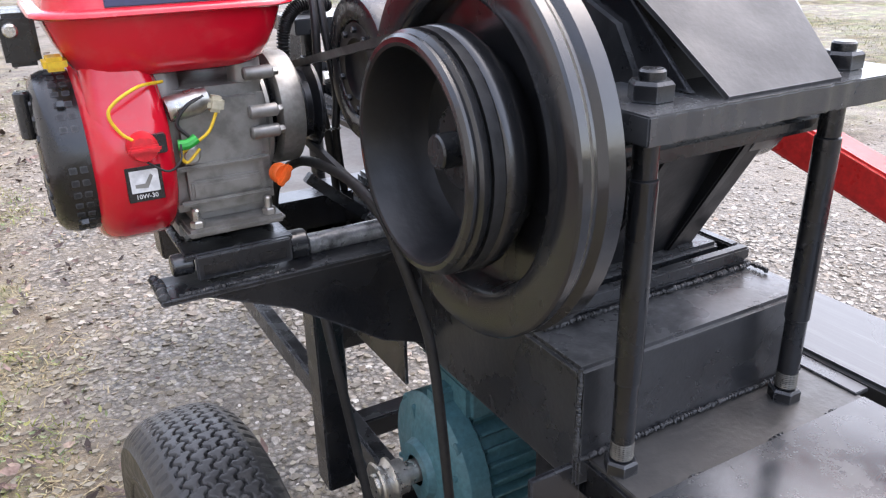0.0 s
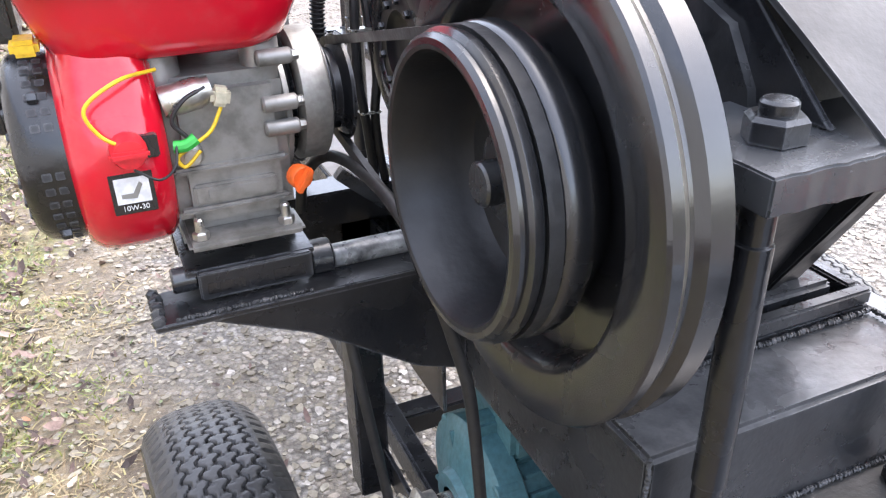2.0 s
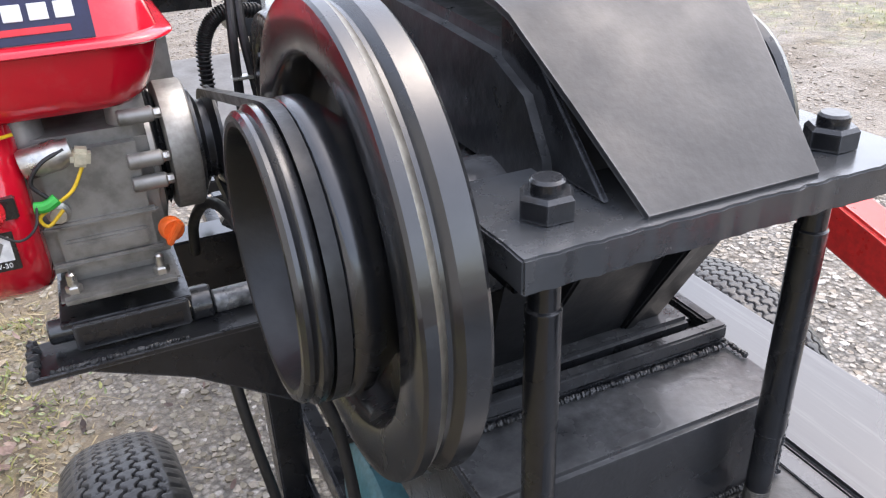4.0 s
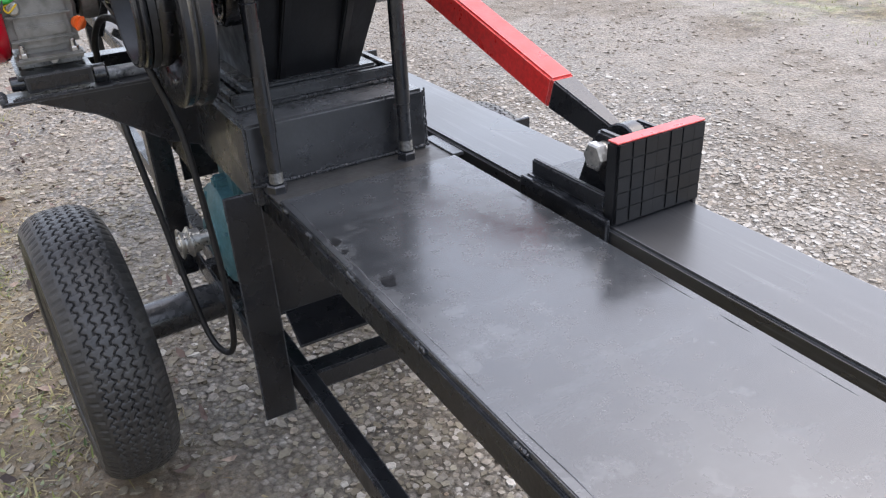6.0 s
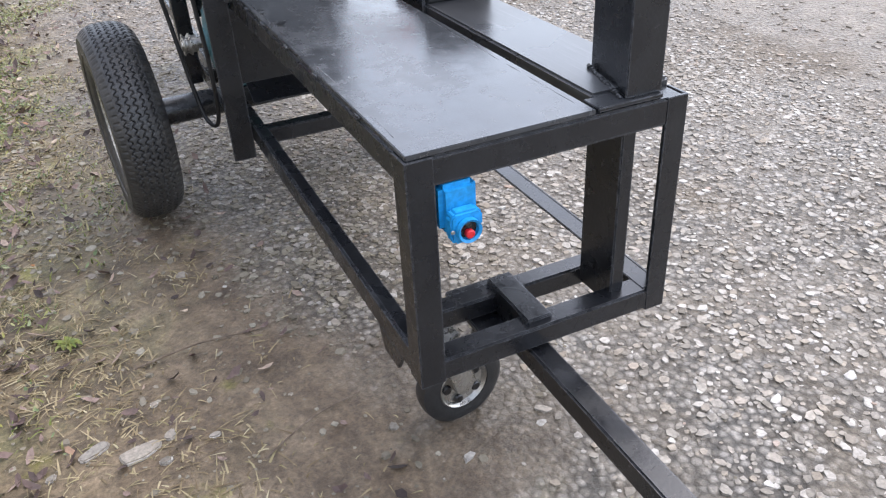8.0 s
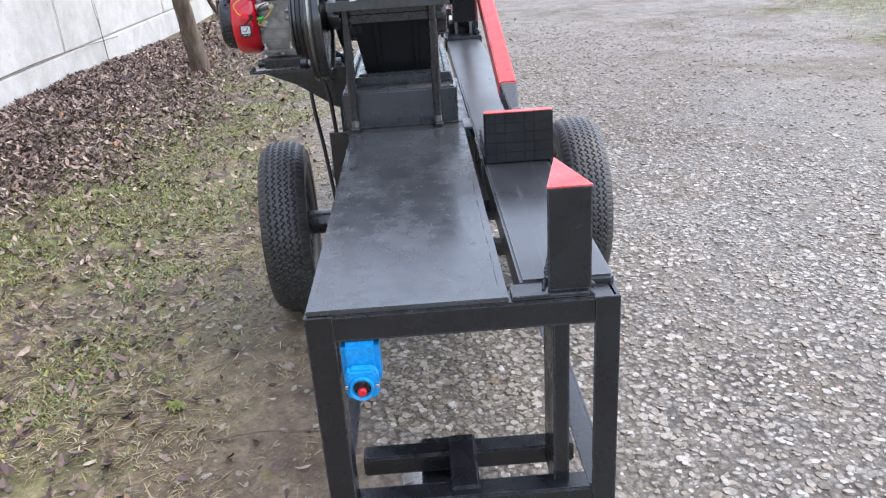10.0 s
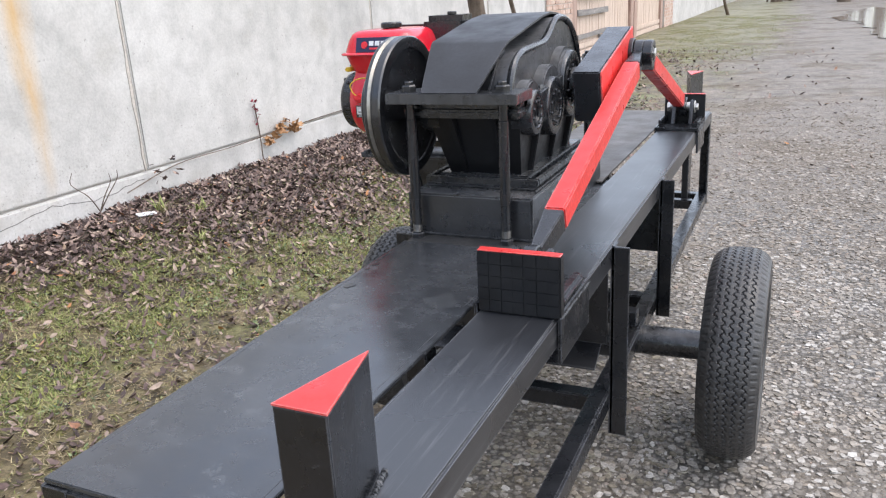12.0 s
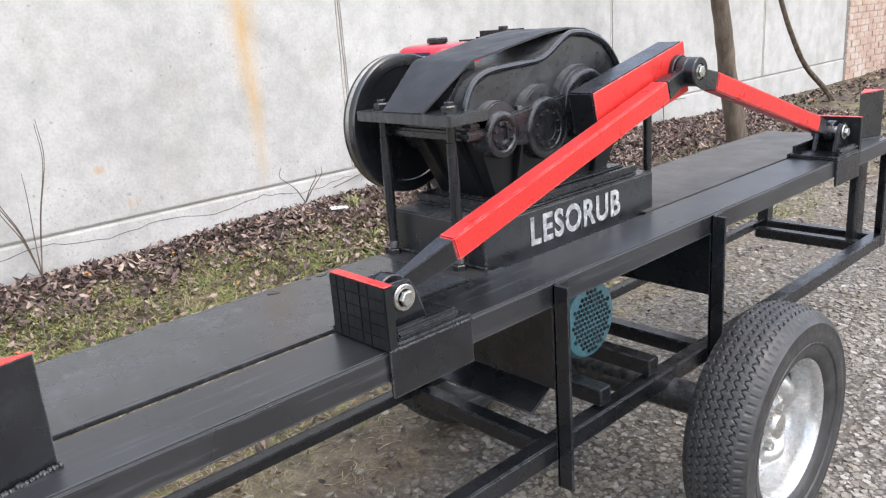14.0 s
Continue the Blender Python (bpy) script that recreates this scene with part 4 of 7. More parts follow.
def scatter_blades(count, x0, x1, y0, y1, h0, h1, seed, keep, flat=2.2):
    rng = np.random.default_rng(seed)
    x, y = rng.uniform(x0, x1, count), rng.uniform(y0, y1, count)
    ok = rng.random(count) < keep(x, y)
    x, y = x[ok], y[ok]
    n = len(x)
    h, a, lean = rng.uniform(h0, h1, n), rng.uniform(0, math.tau, n), rng.uniform(0.4, flat, n)
    w = rng.uniform(0.0009, 0.0024, n)
    z = ground_z(x, y)
    dx, dy = np.cos(a), np.sin(a)
    px, py = -dy * w, dx * w
    row = []
    for s, up, out in ((1.0, 0.0, 0.0), (0.85, 0.6, 0.35), (0.25, 0.82, 1.0)):
        o, u = h * lean * out, h * up / np.sqrt(1 + 0.3 * lean * lean)
        row += [np.stack([x + dx * o + px * s, y + dy * o + py * s, z + u], -1), np.stack([x + dx * o - px * s, y + dy * o - py * s, z + u], -1)]
    verts = np.stack(row, 1).reshape(-1, 3)
    f = np.array([(0, 1, 3, 2), (2, 3, 5, 4)])
    faces = (f[None] + (np.arange(n) * 6)[:, None, None]).reshape(-1, 4)
    return verts, faces


def turf_share(x, y):
    band = step(-0.35, -0.8, x + 0.9 * (patchy(x, y, 1.0, 2.0) - 0.5)) * (1 - 0.8 * step(-1.5, -2.2, x + 0.9 * (patchy(x, y, 1.4, 6.0) - 0.5)))
    band = band * (0.22 + 0.78 * step(0.42, 0.53, patchy(x, y, 0.85, 31.0)))
    return band * (0.05 + step(0.43, 0.56, patchy(x, y, 2.4, 4.0) + 0.05 * step(0.6, 2.2, y))) * (0.22 + 0.78 * step(-0.2, 1.3, y + 0.6 * (patchy(x, y, 1.1, 21.0) - 0.5)))


def lush_share(x, y):
    """A strip of fresh grass between the dead leaves and the machine, broken into patches."""
    wide = x + 0.5 * (patchy(x, y, 1.6, 12.0) - 0.5)
    return step(-2.15, -1.85, wide) * step(-1.15, -1.45, wide) * step(0.1, 0.6, y) * step(2.9, 2.2, y) * (0.15 + 0.85 * step(0.44, 0.54, patchy(x, y, 3.0, 11.0)))


def straw_share(x, y):
    return (0.45 + 0.5 * step(0.0, 1.2, y)) * step(0.1, -0.5, x + 0.1 * np.clip(y, 0, 2)) * (0.12 + step(0.46, 0.60, patchy(x, y, 2.8, 7.0)))


fast_mesh("turf", *scatter_blades(145000, -2.45, -0.2, -2.6, 6.0, 0.006, 0.024, 31, lambda x, y: turf_share(x, y) * fade_south(y)), GRASS, "short trodden grass and moss, yellow-green", "grass")
fast_mesh("lush_grass", *scatter_blades(56000, -2.3, -1.0, 0.0, 3.0, 0.008, 0.026, 35, lush_share), LUSH, "fresh light green grass in patches", "grass")
fast_mesh("straw", *scatter_blades(150000, -2.2, 0.2, -2.6, 4.0, 0.003, 0.014, 32, lambda x, y: straw_share(x, y) * fade_south(y), 4.5), STRAW, "flattened dead grass on bare earth", "grass")
fast_mesh("far_turf", *scatter_blades(60000, 3.2, 7.5, 1.5, 16.0, 0.012, 0.035, 33, lambda x, y: step(3.3, 4.1, x + 1.0 * (patchy(x, y, 0.7, 2.5) - 0.5)) * (0.2 + step(0.42, 0.6, patchy(x, y, 1.2, 1.5)))), GRASS, "rough grass beyond the track", "grass")


fast_mesh("verge_grass", *scatter_blades(42000, -2.4, 0.9, 11.5, 24.0, 0.015, 0.045, 36, lambda x, y: step(0.5, -0.3, x - 0.05 * (y - 12) + 0.8 * (patchy(x, y, 0.8, 5.5) - 0.5)) * (0.15 + step(0.40, 0.58, patchy(x, y, 1.0, 9.5)))), GRASS, "rough green verge beside the far track", "grass")


def scatter_leaves(count, x0, x1, y0, y1, seed, keep, s0=0.010, s1=0.029, lift=0.018):
    rng = np.random.default_rng(seed)
    x, y = rng.uniform(x0, x1, count), rng.uniform(y0, y1, count)
    ok = rng.random(count) < keep(x, y)
    x, y = x[ok], y[ok]
    n = len(x)
    size, a = rng.uniform(s0, s1, n), rng.uniform(0, math.tau, n)
    curl = rng.uniform(0.2, 1.7, n)
    outline = [(-1, 0), (-0.45, -0.36), (0.35, -0.42), (1, 0.05), (0.4, 0.40), (-0.4, 0.33)]
    rows = []
    t1, t2 = rng.uniform(-0.8, 0.8, n), rng.uniform(-0.8, 0.8, n)
    zc = ground_z(x, y) + rng.uniform(0.002, lift, n)
    for u, v in [(0.0, 0.0), *outline]:
        lu, lv = u * size * rng.uniform(0.8, 1.15, n), v * size * rng.uniform(0.7, 1.2, n)
        lz = curl * size * (0.55 * v * v + 0.3 * u * u) + lu * t1 + lv * t2
        rows.append(np.stack([x + lu * np.cos(a) - lv * np.sin(a), y + lu * np.sin(a) + lv * np.cos(a), zc + np.maximum(lz, -0.012)], -1))
    verts = np.stack(rows, 1).reshape(-1, 3)
    f = np.array([(0, k, k % 6 + 1) for k in range(1, 7)])
    return verts, (f[None] + (np.arange(n) * 7)[:, None, None]).reshape(-1, 3)


def leaf_share(x, y):
    edge = x + 0.62 * (1 - step(1.4, 3.0, y)) + 0.8 * (patchy(x, y, 1.2, 1.0) - 0.5) + 0.4 * (patchy(x, y, 4.0, 3.0) - 0.5)
    return 0.05 + 0.95 * (0.25 * step(-0.75, -1.5, edge) + 0.75 * step(-1.15, -1.85, edge))


fast_mesh("fallen_leaves", *scatter_leaves(98000, -2.49, -0.5, -2.6, 7.5, 41, lambda x, y: leaf_share(x, y) * fade_south(y), 0.007, 0.0235, 0.024), LEAVES, "drift of dead brown leaves along the wall", "leaves")
fast_mesh("ground_weeds", *scatter_leaves(86000, -2.3, -0.15, -2.6, 6.0, 42, lambda x, y: 0.8 * fade_south(y) * turf_share(x, y), 0.0035, 0.010, 0.014), WEEDS, "tiny grey-green weed leaves and moss", "weeds")
fast_mesh("strewn_leaves", *scatter_leaves(7600, -2.0, 0.0, -1.6, 4.0, 43, lambda x, y: 0.15 + 0.85 * step(-0.2, -1.1, x), 0.005, 0.020, 0.010), LEAVES, "scattered dead leaf scraps on the earth", "leaves")
fast_mesh("far_leaves", *scatter_leaves(13000, -2.45, 1.2, 4.0, 13.0, 44, lambda x, y: 0.03 + 0.97 * step(0.0, -2.0, x + 1.2 * (patchy(x, y, 0.9, 8.0) - 0.5)) * step(0.35, 0.6, patchy(x, y, 1.3, 3.3)), 0.012, 0.034, 0.015), LEAVES, "dead leaves strewn towards the gate", "leaves")
rw2 = random.Random(14)
rose = thing("weed_rosette", (-0.5, 0.775, 0), "small grey-green weed rosette in trodden earth", "weed")
for k in range(14):
    a, ln, w = k * 2.4 + rw2.uniform(-0.3, 0.3), rw2.uniform(0.016, 0.036), rw2.uniform(0.004, 0.007)
    d, e = Vector((math.cos(a), math.sin(a), 0)), Vector((-math.sin(a), math.cos(a), 0))
    c0 = Vector((-0.5, 0.775, float(ground_z(-0.5, 0.775)) + 0.002))
    lf = bmesh.new()
    rows_ = []
    for s_, ws, up in ((0.1, 0.3, 0.003), (0.4, 0.9, 0.012), (0.75, 1.0, 0.012), (1.0, 0.25, 0.005)):
        m_ = c0 + d * ln * s_ + Vector((0, 0, up))
        rows_.append([lf.verts.new(m_ - e * w * ws + Vector((0, 0, 0.003))), lf.verts.new(m_), lf.verts.new(m_ + e * w * ws + Vector((0, 0, 0.003)))])
    for i in range(3):
        for j in range(2):
            lf.faces.new((rows_[i][j], rows_[i][j + 1], rows_[i + 1][j + 1], rows_[i + 1][j]))
    part("leaf", lf, GRASS, rose)
for x, y, sx, sy, turn in ((-0.475, 0.43, 0.036, 0.017, 25), (-0.40, 0.385, 0.045, 0.022, 15), (-0.345, 0.40, 0.016, 0.012, 60), (-0.36, 0.34, 0.014, 0.010, 0), (-0.55, 0.40, 0.012, 0.009, 40), (-0.27, 0.36, 0.013, 0.009, 10), (-0.36, 0.50, 0.010, 0.008, 70), (-0.9, 1.66, 0.02, 0.012, 30)):
    slab = [(sx * math.cos(q * 0.785) * rw2.uniform(0.75, 1.1), sy * math.sin(q * 0.785) * rw2.uniform(0.75, 1.1)) for q in range(8)]
    bm = prism(slab, "z", -0.01, 0.006, 0.0025)
    bmesh.ops.transform(bm, matrix=Matrix.Translation((x, y, float(ground_z(x, y)))) @ pose(0, 0, 0, rw2.uniform(-6, 6), rw2.uniform(-6, 6), turn), verts=bm.verts)
    alone("flat_stone", bm, STONES, "flat pale stone sunk in the earth", "stone", "flat pale stones")
rs = random.Random(3)
for i, (x, y, ln) in enumerate(((-0.75, 1.45, 0.14), (-0.25, 0.62, 0.26), (-0.1, 0.3, 0.22), (-1.3, 1.9, 0.16), (-0.55, 0.75, 0.3), (-0.95, 2.6, 0.12), (-0.3, 1.75, 0.15), (-0.62, 1.2, 0.18), (-0.85, 1.0, 0.11), (-1.1, 1.3, 0.2), (-0.4, 0.95, 0.13), (-0.72, 0.45, 0.16), (-1.25, 0.75, 0.22), (-0.5, 2.1, 0.12), (-1.0, 3.1, 0.24), (-0.15, 0.05, 0.14), (-0.9, 0.1, 0.19))):
    a = rs.uniform(-0.5, 0.9)
    p, d = Vector((x, y, float(ground_z(x, y)) + 0.006)), Vector((math.cos(a), math.sin(a), 0.0))
    alone("twig", tube([p - d * ln / 2, p + Vector((0, 0.012, 0.004)), p + d * ln / 2], rs.uniform(0.0016, 0.0032), 6, 4, 0.001), BARK, "thin dark dead twig on the earth", "twig", "fallen twigs")
rt = random.Random(26)
for x0, y0, count, tall in ((-2.20, 2.42, 46, 0.11), (-1.82, 2.25, 26, 0.06), (-2.05, 2.55, 30, 0.08)):
    tuft, base = bmesh.new(), Vector((x0, y0, float(ground_z(x0, y0)) + 0.004))
    for _ in range(count):
        a, ln, w = rt.uniform(0, math.tau), tall * rt.uniform(0.6, 1.2), rt.uniform(0.0018, 0.0034)
        d, e = Vector((math.cos(a), math.sin(a), 0)), Vector((-math.sin(a), math.cos(a), 0))
        lean, foot = rt.uniform(0.4, 1.2), base + Vector((rt.uniform(-0.025, 0.025), rt.uniform(-0.025, 0.025), 0))
        old = None
        for q, ws in ((0.0, 0.8), (0.35, 1.0), (0.7, 0.8), (1.0, 0.1)):
            mid_ = foot + d * (ln * lean * q * q) + Vector((0, 0, ln * q * (1 - 0.45 * q * lean)))
            now = (tuft.verts.new(mid_ - e * w * ws), tuft.verts.new(mid_ + e * w * ws))
            if old:
                tuft.faces.new((old[0], old[1], now[1], now[0]))
            old = now
    alone("grass_tuft", tuft, LUSH, "tuft of fresh green grass among dead leaves", "grass", "grass tufts")
flat = bmesh.new()
box(-0.05, 0.05, -0.02, 0.02, 0, 0.006, 0.002, Matrix.Translation((-2.2, 2.32, float(ground_z(-2.2, 2.32)) + 0.02)) @ pose(0, 0, 0, 8, 5, 70), flat)
alone("litter", flat, WHITE, "scrap of white card on the dead leaves", "litter")

rf = random.Random(9)
for x, y, h in ((-0.6, 36, 9), (1.8, 33, 11), (3.4, 38, 10), (5.6, 34, 12), (7.8, 40, 9), (10.5, 36, 11), (13.5, 42, 10)):
    t = thing("far_tree", (x, y, 0), "tall bare winter tree far beyond the puddle", "tree", "far bare trees")
    top = Vector((x + rf.uniform(-0.6, 0.6), y, h))
    part("trunk", tube([(x, y, -0.1), Vector((x, y, 0)).lerp(top, 0.5) + Vector((rf.uniform(-0.3, 0.3), 0, 0)), top], 0.24, 9, 6, 0.04), BARK, t)
    for k in range(9):
        s0 = Vector((x, y, 0)).lerp(top, rf.uniform(0.3, 0.9))
        d = Vector((rf.uniform(-1, 1), rf.uniform(-1, 1), 0)).normalized()
        part("limb", tube([s0, s0 + d * 0.9 + Vector((0, 0, 0.8)), s0 + d * 1.7 + Vector((0, 0, 2.2))], 0.07, 6, 4, 0.015), BARK, t)

thicket = bmesh.new()
for _ in range(150):
    x, y, h = rf.uniform(-1, 16), rf.uniform(36, 44), rf.uniform(2.2, 5.0)
    tube([(x, y, -0.1), (x + rf.uniform(-0.3, 0.3), y, h * 0.5), (x + rf.uniform(-0.7, 0.7), y, h)], rf.uniform(0.04, 0.10), 5, 3, 0.015, thicket)
alone("thicket", thicket, BARK, "brown thicket of bare saplings far down the track", "thicket", "", "stuff")

# ---- puddle on the track ----
pud = bmesh.new()
ring = []
rp = random.Random(8)
for k in range(300):
    a = k * math.tau / 300
    r = 1 + 0.12 * math.sin(3 * a + 0.6) + 0.08 * math.sin(7 * a) + 0.05 * math.sin(13 * a + 1) + 0.035 * math.sin(29 * a) + 0.025 * math.sin(61 * a + 2) + rp.uniform(-0.02, 0.02)
    ring.append(pud.verts.new((3.3 + 1.9 * r * math.cos(a), 20.0 + 6.6 * r * math.sin(a), 0.012)))
pud.faces.new(ring)
alone("puddle", pud, WATER, "shallow muddy puddle mirroring the grey sky", "puddle", "", "structure", 0)

# ---- log splitter: trolley frame ----
T, W, L = 0.640, 0.413, 2.642
Q = 0.04
trolley = thing("splitter_trolley", (0.2, 1.3, 0), "black-painted welded steel log splitter trolley on two car wheels", "machine")
# end frames
for y0, y1, far in ((0.0, Q, False), (L - Q, L, True)):
    part("leg", box(0.0, Q - 0.002, y0, y1, 0.288, T - 0.0045, 0.0012), BLACK, trolley)
    out = (y0, y0 + 0.005) if not far else (y1 - 0.005, y1)
    iron = box(W - 0.034, W, *out, 0.288, T - 0.0044, 0.0008)
    box(W - 0.005, W, y0 + (0.005 if not far else 0), y1 - (0.005 if far else 0), 0.288, T - 0.0044, 0.0008, None, iron)
    part("leg", iron, BLACK, trolley, "black angle-iron leg")
    part("cross_bar", box(0.004, W - 0.007, y0 + 0.0008, y1 - 0.0008, T - 0.044, T - 0.0046, 0.003), BLACK, trolley)
    part("cross_bar", box(0.004, W - 0.007, y0 + 0.0008, y1 - 0.0008, 0.29, 0.326, 0.003), BLACK, trolley)
    inner = (0.105, 0.14) if not far else (L - 0.14, L - 0.105)
    part("cross_bar", box(Q, W - Q, *inner, 0.29, 0.324, 0.003), BLACK, trolley)
# side bars
part("side_bar", box(0.0008, Q - 0.003, 0.004, L - 0.004, T - 0.044, T - 0.0048, 0.003), BLACK, trolley)


def angle_iron(y0, y1, x0, x1, z0, z1, t=0.005):
    """An L section lying along y: one leg upright on the outside, one flat on top."""
    out = x0 if x0 < 0.2 else x1
    bm = box(out if x0 < 0.2 else out - t, out + t if x0 < 0.2 else out, y0, y1, z0, z1, 0.0012)
    return box(x0 + (t if x0 < 0.2 else 0), x1 - (0 if x0 < 0.2 else t), y0, y1, z1 - t, z1, 0.0012, None, bm)


part("bottom_rail", angle_iron(0.006, L - 0.006, 0.001, 0.029, 0.292, 0.3325), BLACK, trolley)
part("bottom_rail", angle_iron(0.006, L - 0.006, W - Q + 0.002, W - 0.001, 0.29, 0.3275), BLACK, trolley)
for y in (0.93, 1.50):
    part("cross_bar", box(0.006, W - 0.006, y, y + 0.038, 0.288 - 0.002, 0.322, 0.003), BLACK, trolley)
# table sheets
part("back_sheet", box(0.002, 0.272, 0.8775, 0.95, T - 0.005, T - 0.0014, 0.0008), DULL, trolley)
part("table_sheet", box(0.003, 0.267, 0.003, 0.877, T - 0.004, T + 0.003, 0.0012), TABLE, trolley, "smeared black sheet-steel table top")
part("slot_filler", box(0.2675, 0.2865, 0.884, 0.97, T - 0.004, T + 0.001, 0.0008), TABLE, trolley)
part("table_sheet", box(0.002, 0.272, 1.46, L - 0.004, T - 0.004, T + 0.001, 0.0012), DUSTY, trolley, "dust-covered black sheet-steel table top")
rq = random.Random(17)
line = [(0.0125 + rq.uniform(-0.001, 0.001), 0.06 + 0.8 * i / 24, T + 0.0024 + rq.uniform(-0.0005, 0.0003)) for i in range(25)]
part("seam", tube(line, 0.0010, 6, 3), BLACK, trolley, "thin uneven welded seam")
line = [(0.2565 + rq.uniform(-0.0006, 0.0006), 0.03 + 0.84 * i / 30, T + 0.0022 + rq.uniform(-0.0007, 0.0004)) for i in range(31)]
part("seam", tube(line, 0.0011, 6, 3), WELD, trolley, "thin pale bead along the table edge")
for x, y, r in ((0.017, 0.729, 0.007), (0.028, 0.614, 0.009), (0.016, 0.70, 0.004)):
    blob = [(x + r * math.cos(q * 0.628) * rq.uniform(0.6, 1.2), y + 1.5 * r * math.sin(q * 0.628) * rq.uniform(0.6, 1.2)) for q in range(10)]
    part("paint_drip", prism(blob, "z", T + 0.0028, T + 0.0040, 0.0003), GLOSS_BLACK, trolley)
for i, y in enumerate((0.857, 0.777, 0.655, 0.50, 0.34, 0.16)):
    part("tack_weld", weld((0.0025, y - 0.008, T - 0.003), (0.0025, y + 0.008, T - 0.003), 0.0026, None, 40 + i), BLACK, trolley)
for i, x in enumerate((0.06, 0.155, 0.225)):
    part("tack_weld", weld((x - 0.007, 0.8785, T - 0.001), (x + 0.007, 0.8785, T - 0.001), 0.0024, None, 50 + i), BLACK, trolley)
# sliding rail: a box beam beside the table
part("slide_rail", box(0.287, W + 0.001, Q + 0.002, L - Q - 0.002, 0.598, T + 0.006, 0.004), RAIL, trolley, "scratched black box-beam slide rail")
part("end_plate", box(0.272, W - Q, 0.003, Q, T - 0.003, T + 0.003, 0.001), BLACK, trolley)
part("end_plate", box(0.272, W - Q, L - Q, L - 0.003, T - 0.003, T + 0.003, 0.001), BLACK, trolley)


def splitting_post(flip):
    """A three-edged post whose edge faces the pushing block, with a red top; a thinner tail goes down to the frame."""
    def y(v):
        return L - v if flip else v
    tri = [(0.319, y(0.012)), (0.377, y(0.012)), (0.349, y(0.134))]
    top = 0.785 if not flip else 0.79
    post = part("splitting_post", prism(tri, "z", T + 0.003, top, 0.0015), BLACK, trolley, "three-edged black post")
    part("painted_top", prism(tri, "z", top - 0.0006, top + 0.0016, 0.0), RED, post, "red painted top")
    low, high = sorted((y(0.022), y(0.105)))
    part("post_tail", box(0.327, 0.350, low, high, 0.30, 0.598, 0.002), BLACK, trolley)
    bead = weld((0.315, y(0.02), T + 0.004), (0.343, y(0.132), T + 0.008), 0.004, None, 7)
    weld((0.381, y(0.02), T + 0.004), (0.355, y(0.132), T + 0.008), 0.004, bead, 8)
    part("weld_bead", bead, WELD, trolley)


splitting_post(False)
splitting_post(True)

# pedestal under the gearbox
PX0, PX1, PY0, PY1, PZ = -0.012, 0.257, 0.94, 1.512, 0.727
part("pedestal", box(PX0, PX1, PY0, PY1, 0.612, PZ, 0.004), PEDESTAL, trolley, "black steel box pedestal with a sky sheen painted on top")
beads = bmesh.new()
weld((PX0, PY0 - 0.0015, T + 0.0025), (PX1, PY0 - 0.0015, T + 0.0025), 0.0027, beads, 11)
weld((PX0, PY0, T + 0.003), (PX0 + 0.001, PY0 + 0.001, PZ), 0.0024, beads, 12)
weld((PX1, PY0, T + 0.003), (PX1, PY0 + 0.001, PZ), 0.002, beads, 13)
part("weld_bead", beads, WELD, trolley)
lettering("LESORUB", 0.088, facing(PX1 + 0.0012, 1.222, 0.680, (0, 1, 0), (0, 0, 1)), STENCIL, trolley, 0.0005, "stencil_lettering", (0.765, 0.90), 1.14, 0.0024)
for x_, z0_, z1_ in ((1.2315, 0.650, 0.664), (1.2315, 0.694, 0.708), (1.281, 0.676, 0.682), (1.181, 0.683, 0.689), (1.348, 0.650, 0.660)):
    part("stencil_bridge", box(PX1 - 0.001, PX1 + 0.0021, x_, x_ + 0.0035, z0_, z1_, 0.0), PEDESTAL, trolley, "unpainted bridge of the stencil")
part("gap_plate", box(PX1, 0.2865, 0.975, 1.505, 0.624, 0.634, 0.001), BLACK, trolley)

# upright brackets between the side rails and the top bars, and sheet guards
for x, y0 in ((W, 0.944), (W, 1.498)):
    bm = box(x, x + 0.006, y0, y0 + 0.04, 0.235 if y0 < 1 else 0.272, T + 0.002, 0.001)
    box(x - 0.002, x + 0.034, y0, y0 + 0.006, 0.235 if y0 < 1 else 0.272, T + 0.002, 0.001, None, bm)
    part("upright", bm, BLACK, trolley, "black angle-iron upright")
bm = box(-0.008, -0.001, 0.950, 1.0, 0.255, T - 0.006, 0.001)
box(-0.053, -0.003, 0.944, 0.950, 0.255, T - 0.006, 0.001, None, bm)
part("upright", bm, BLACK, trolley, "black angle-iron upright")
part("guard_sheet", box(-0.004, W - 0.008, 0.9512, 0.955, 0.432, 0.60, 0.0008), BLACK, trolley, "black sheet guard")
part("guard_sheet", prism([(0.955, 0.4315), (0.951, 0.4315), (0.898, 0.402), (0.898, 0.398), (0.903, 0.398)], "x", 0.006, W - 0.020, 0.0005), BLACK, trolley, "bent lip of a black sheet guard")
part("guard_sheet", box(0.004, W - 0.004, 1.535, 1.539, 0.44, 0.60, 0.0008), BLACK, trolley, "black sheet guard")
# motor shelf
part("motor_rail", box(-0.03, W - 0.01, 1.095, 1.13, 0.335, 0.372, 0.002), BLACK, trolley)
part("motor_rail", box(-0.03, W - 0.01, 1.27, 1.305, 0.335, 0.372, 0.002), BLACK, trolley)
part("shelf_side", box(-0.036, -0.03, 0.99, 1.45, 0.33, 0.372, 0.001), BLACK, trolley)

# axle and wheels
AY, AZ, WR = 1.322, 0.2605, 0.2535
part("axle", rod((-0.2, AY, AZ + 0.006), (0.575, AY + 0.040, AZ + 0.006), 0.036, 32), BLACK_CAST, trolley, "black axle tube")


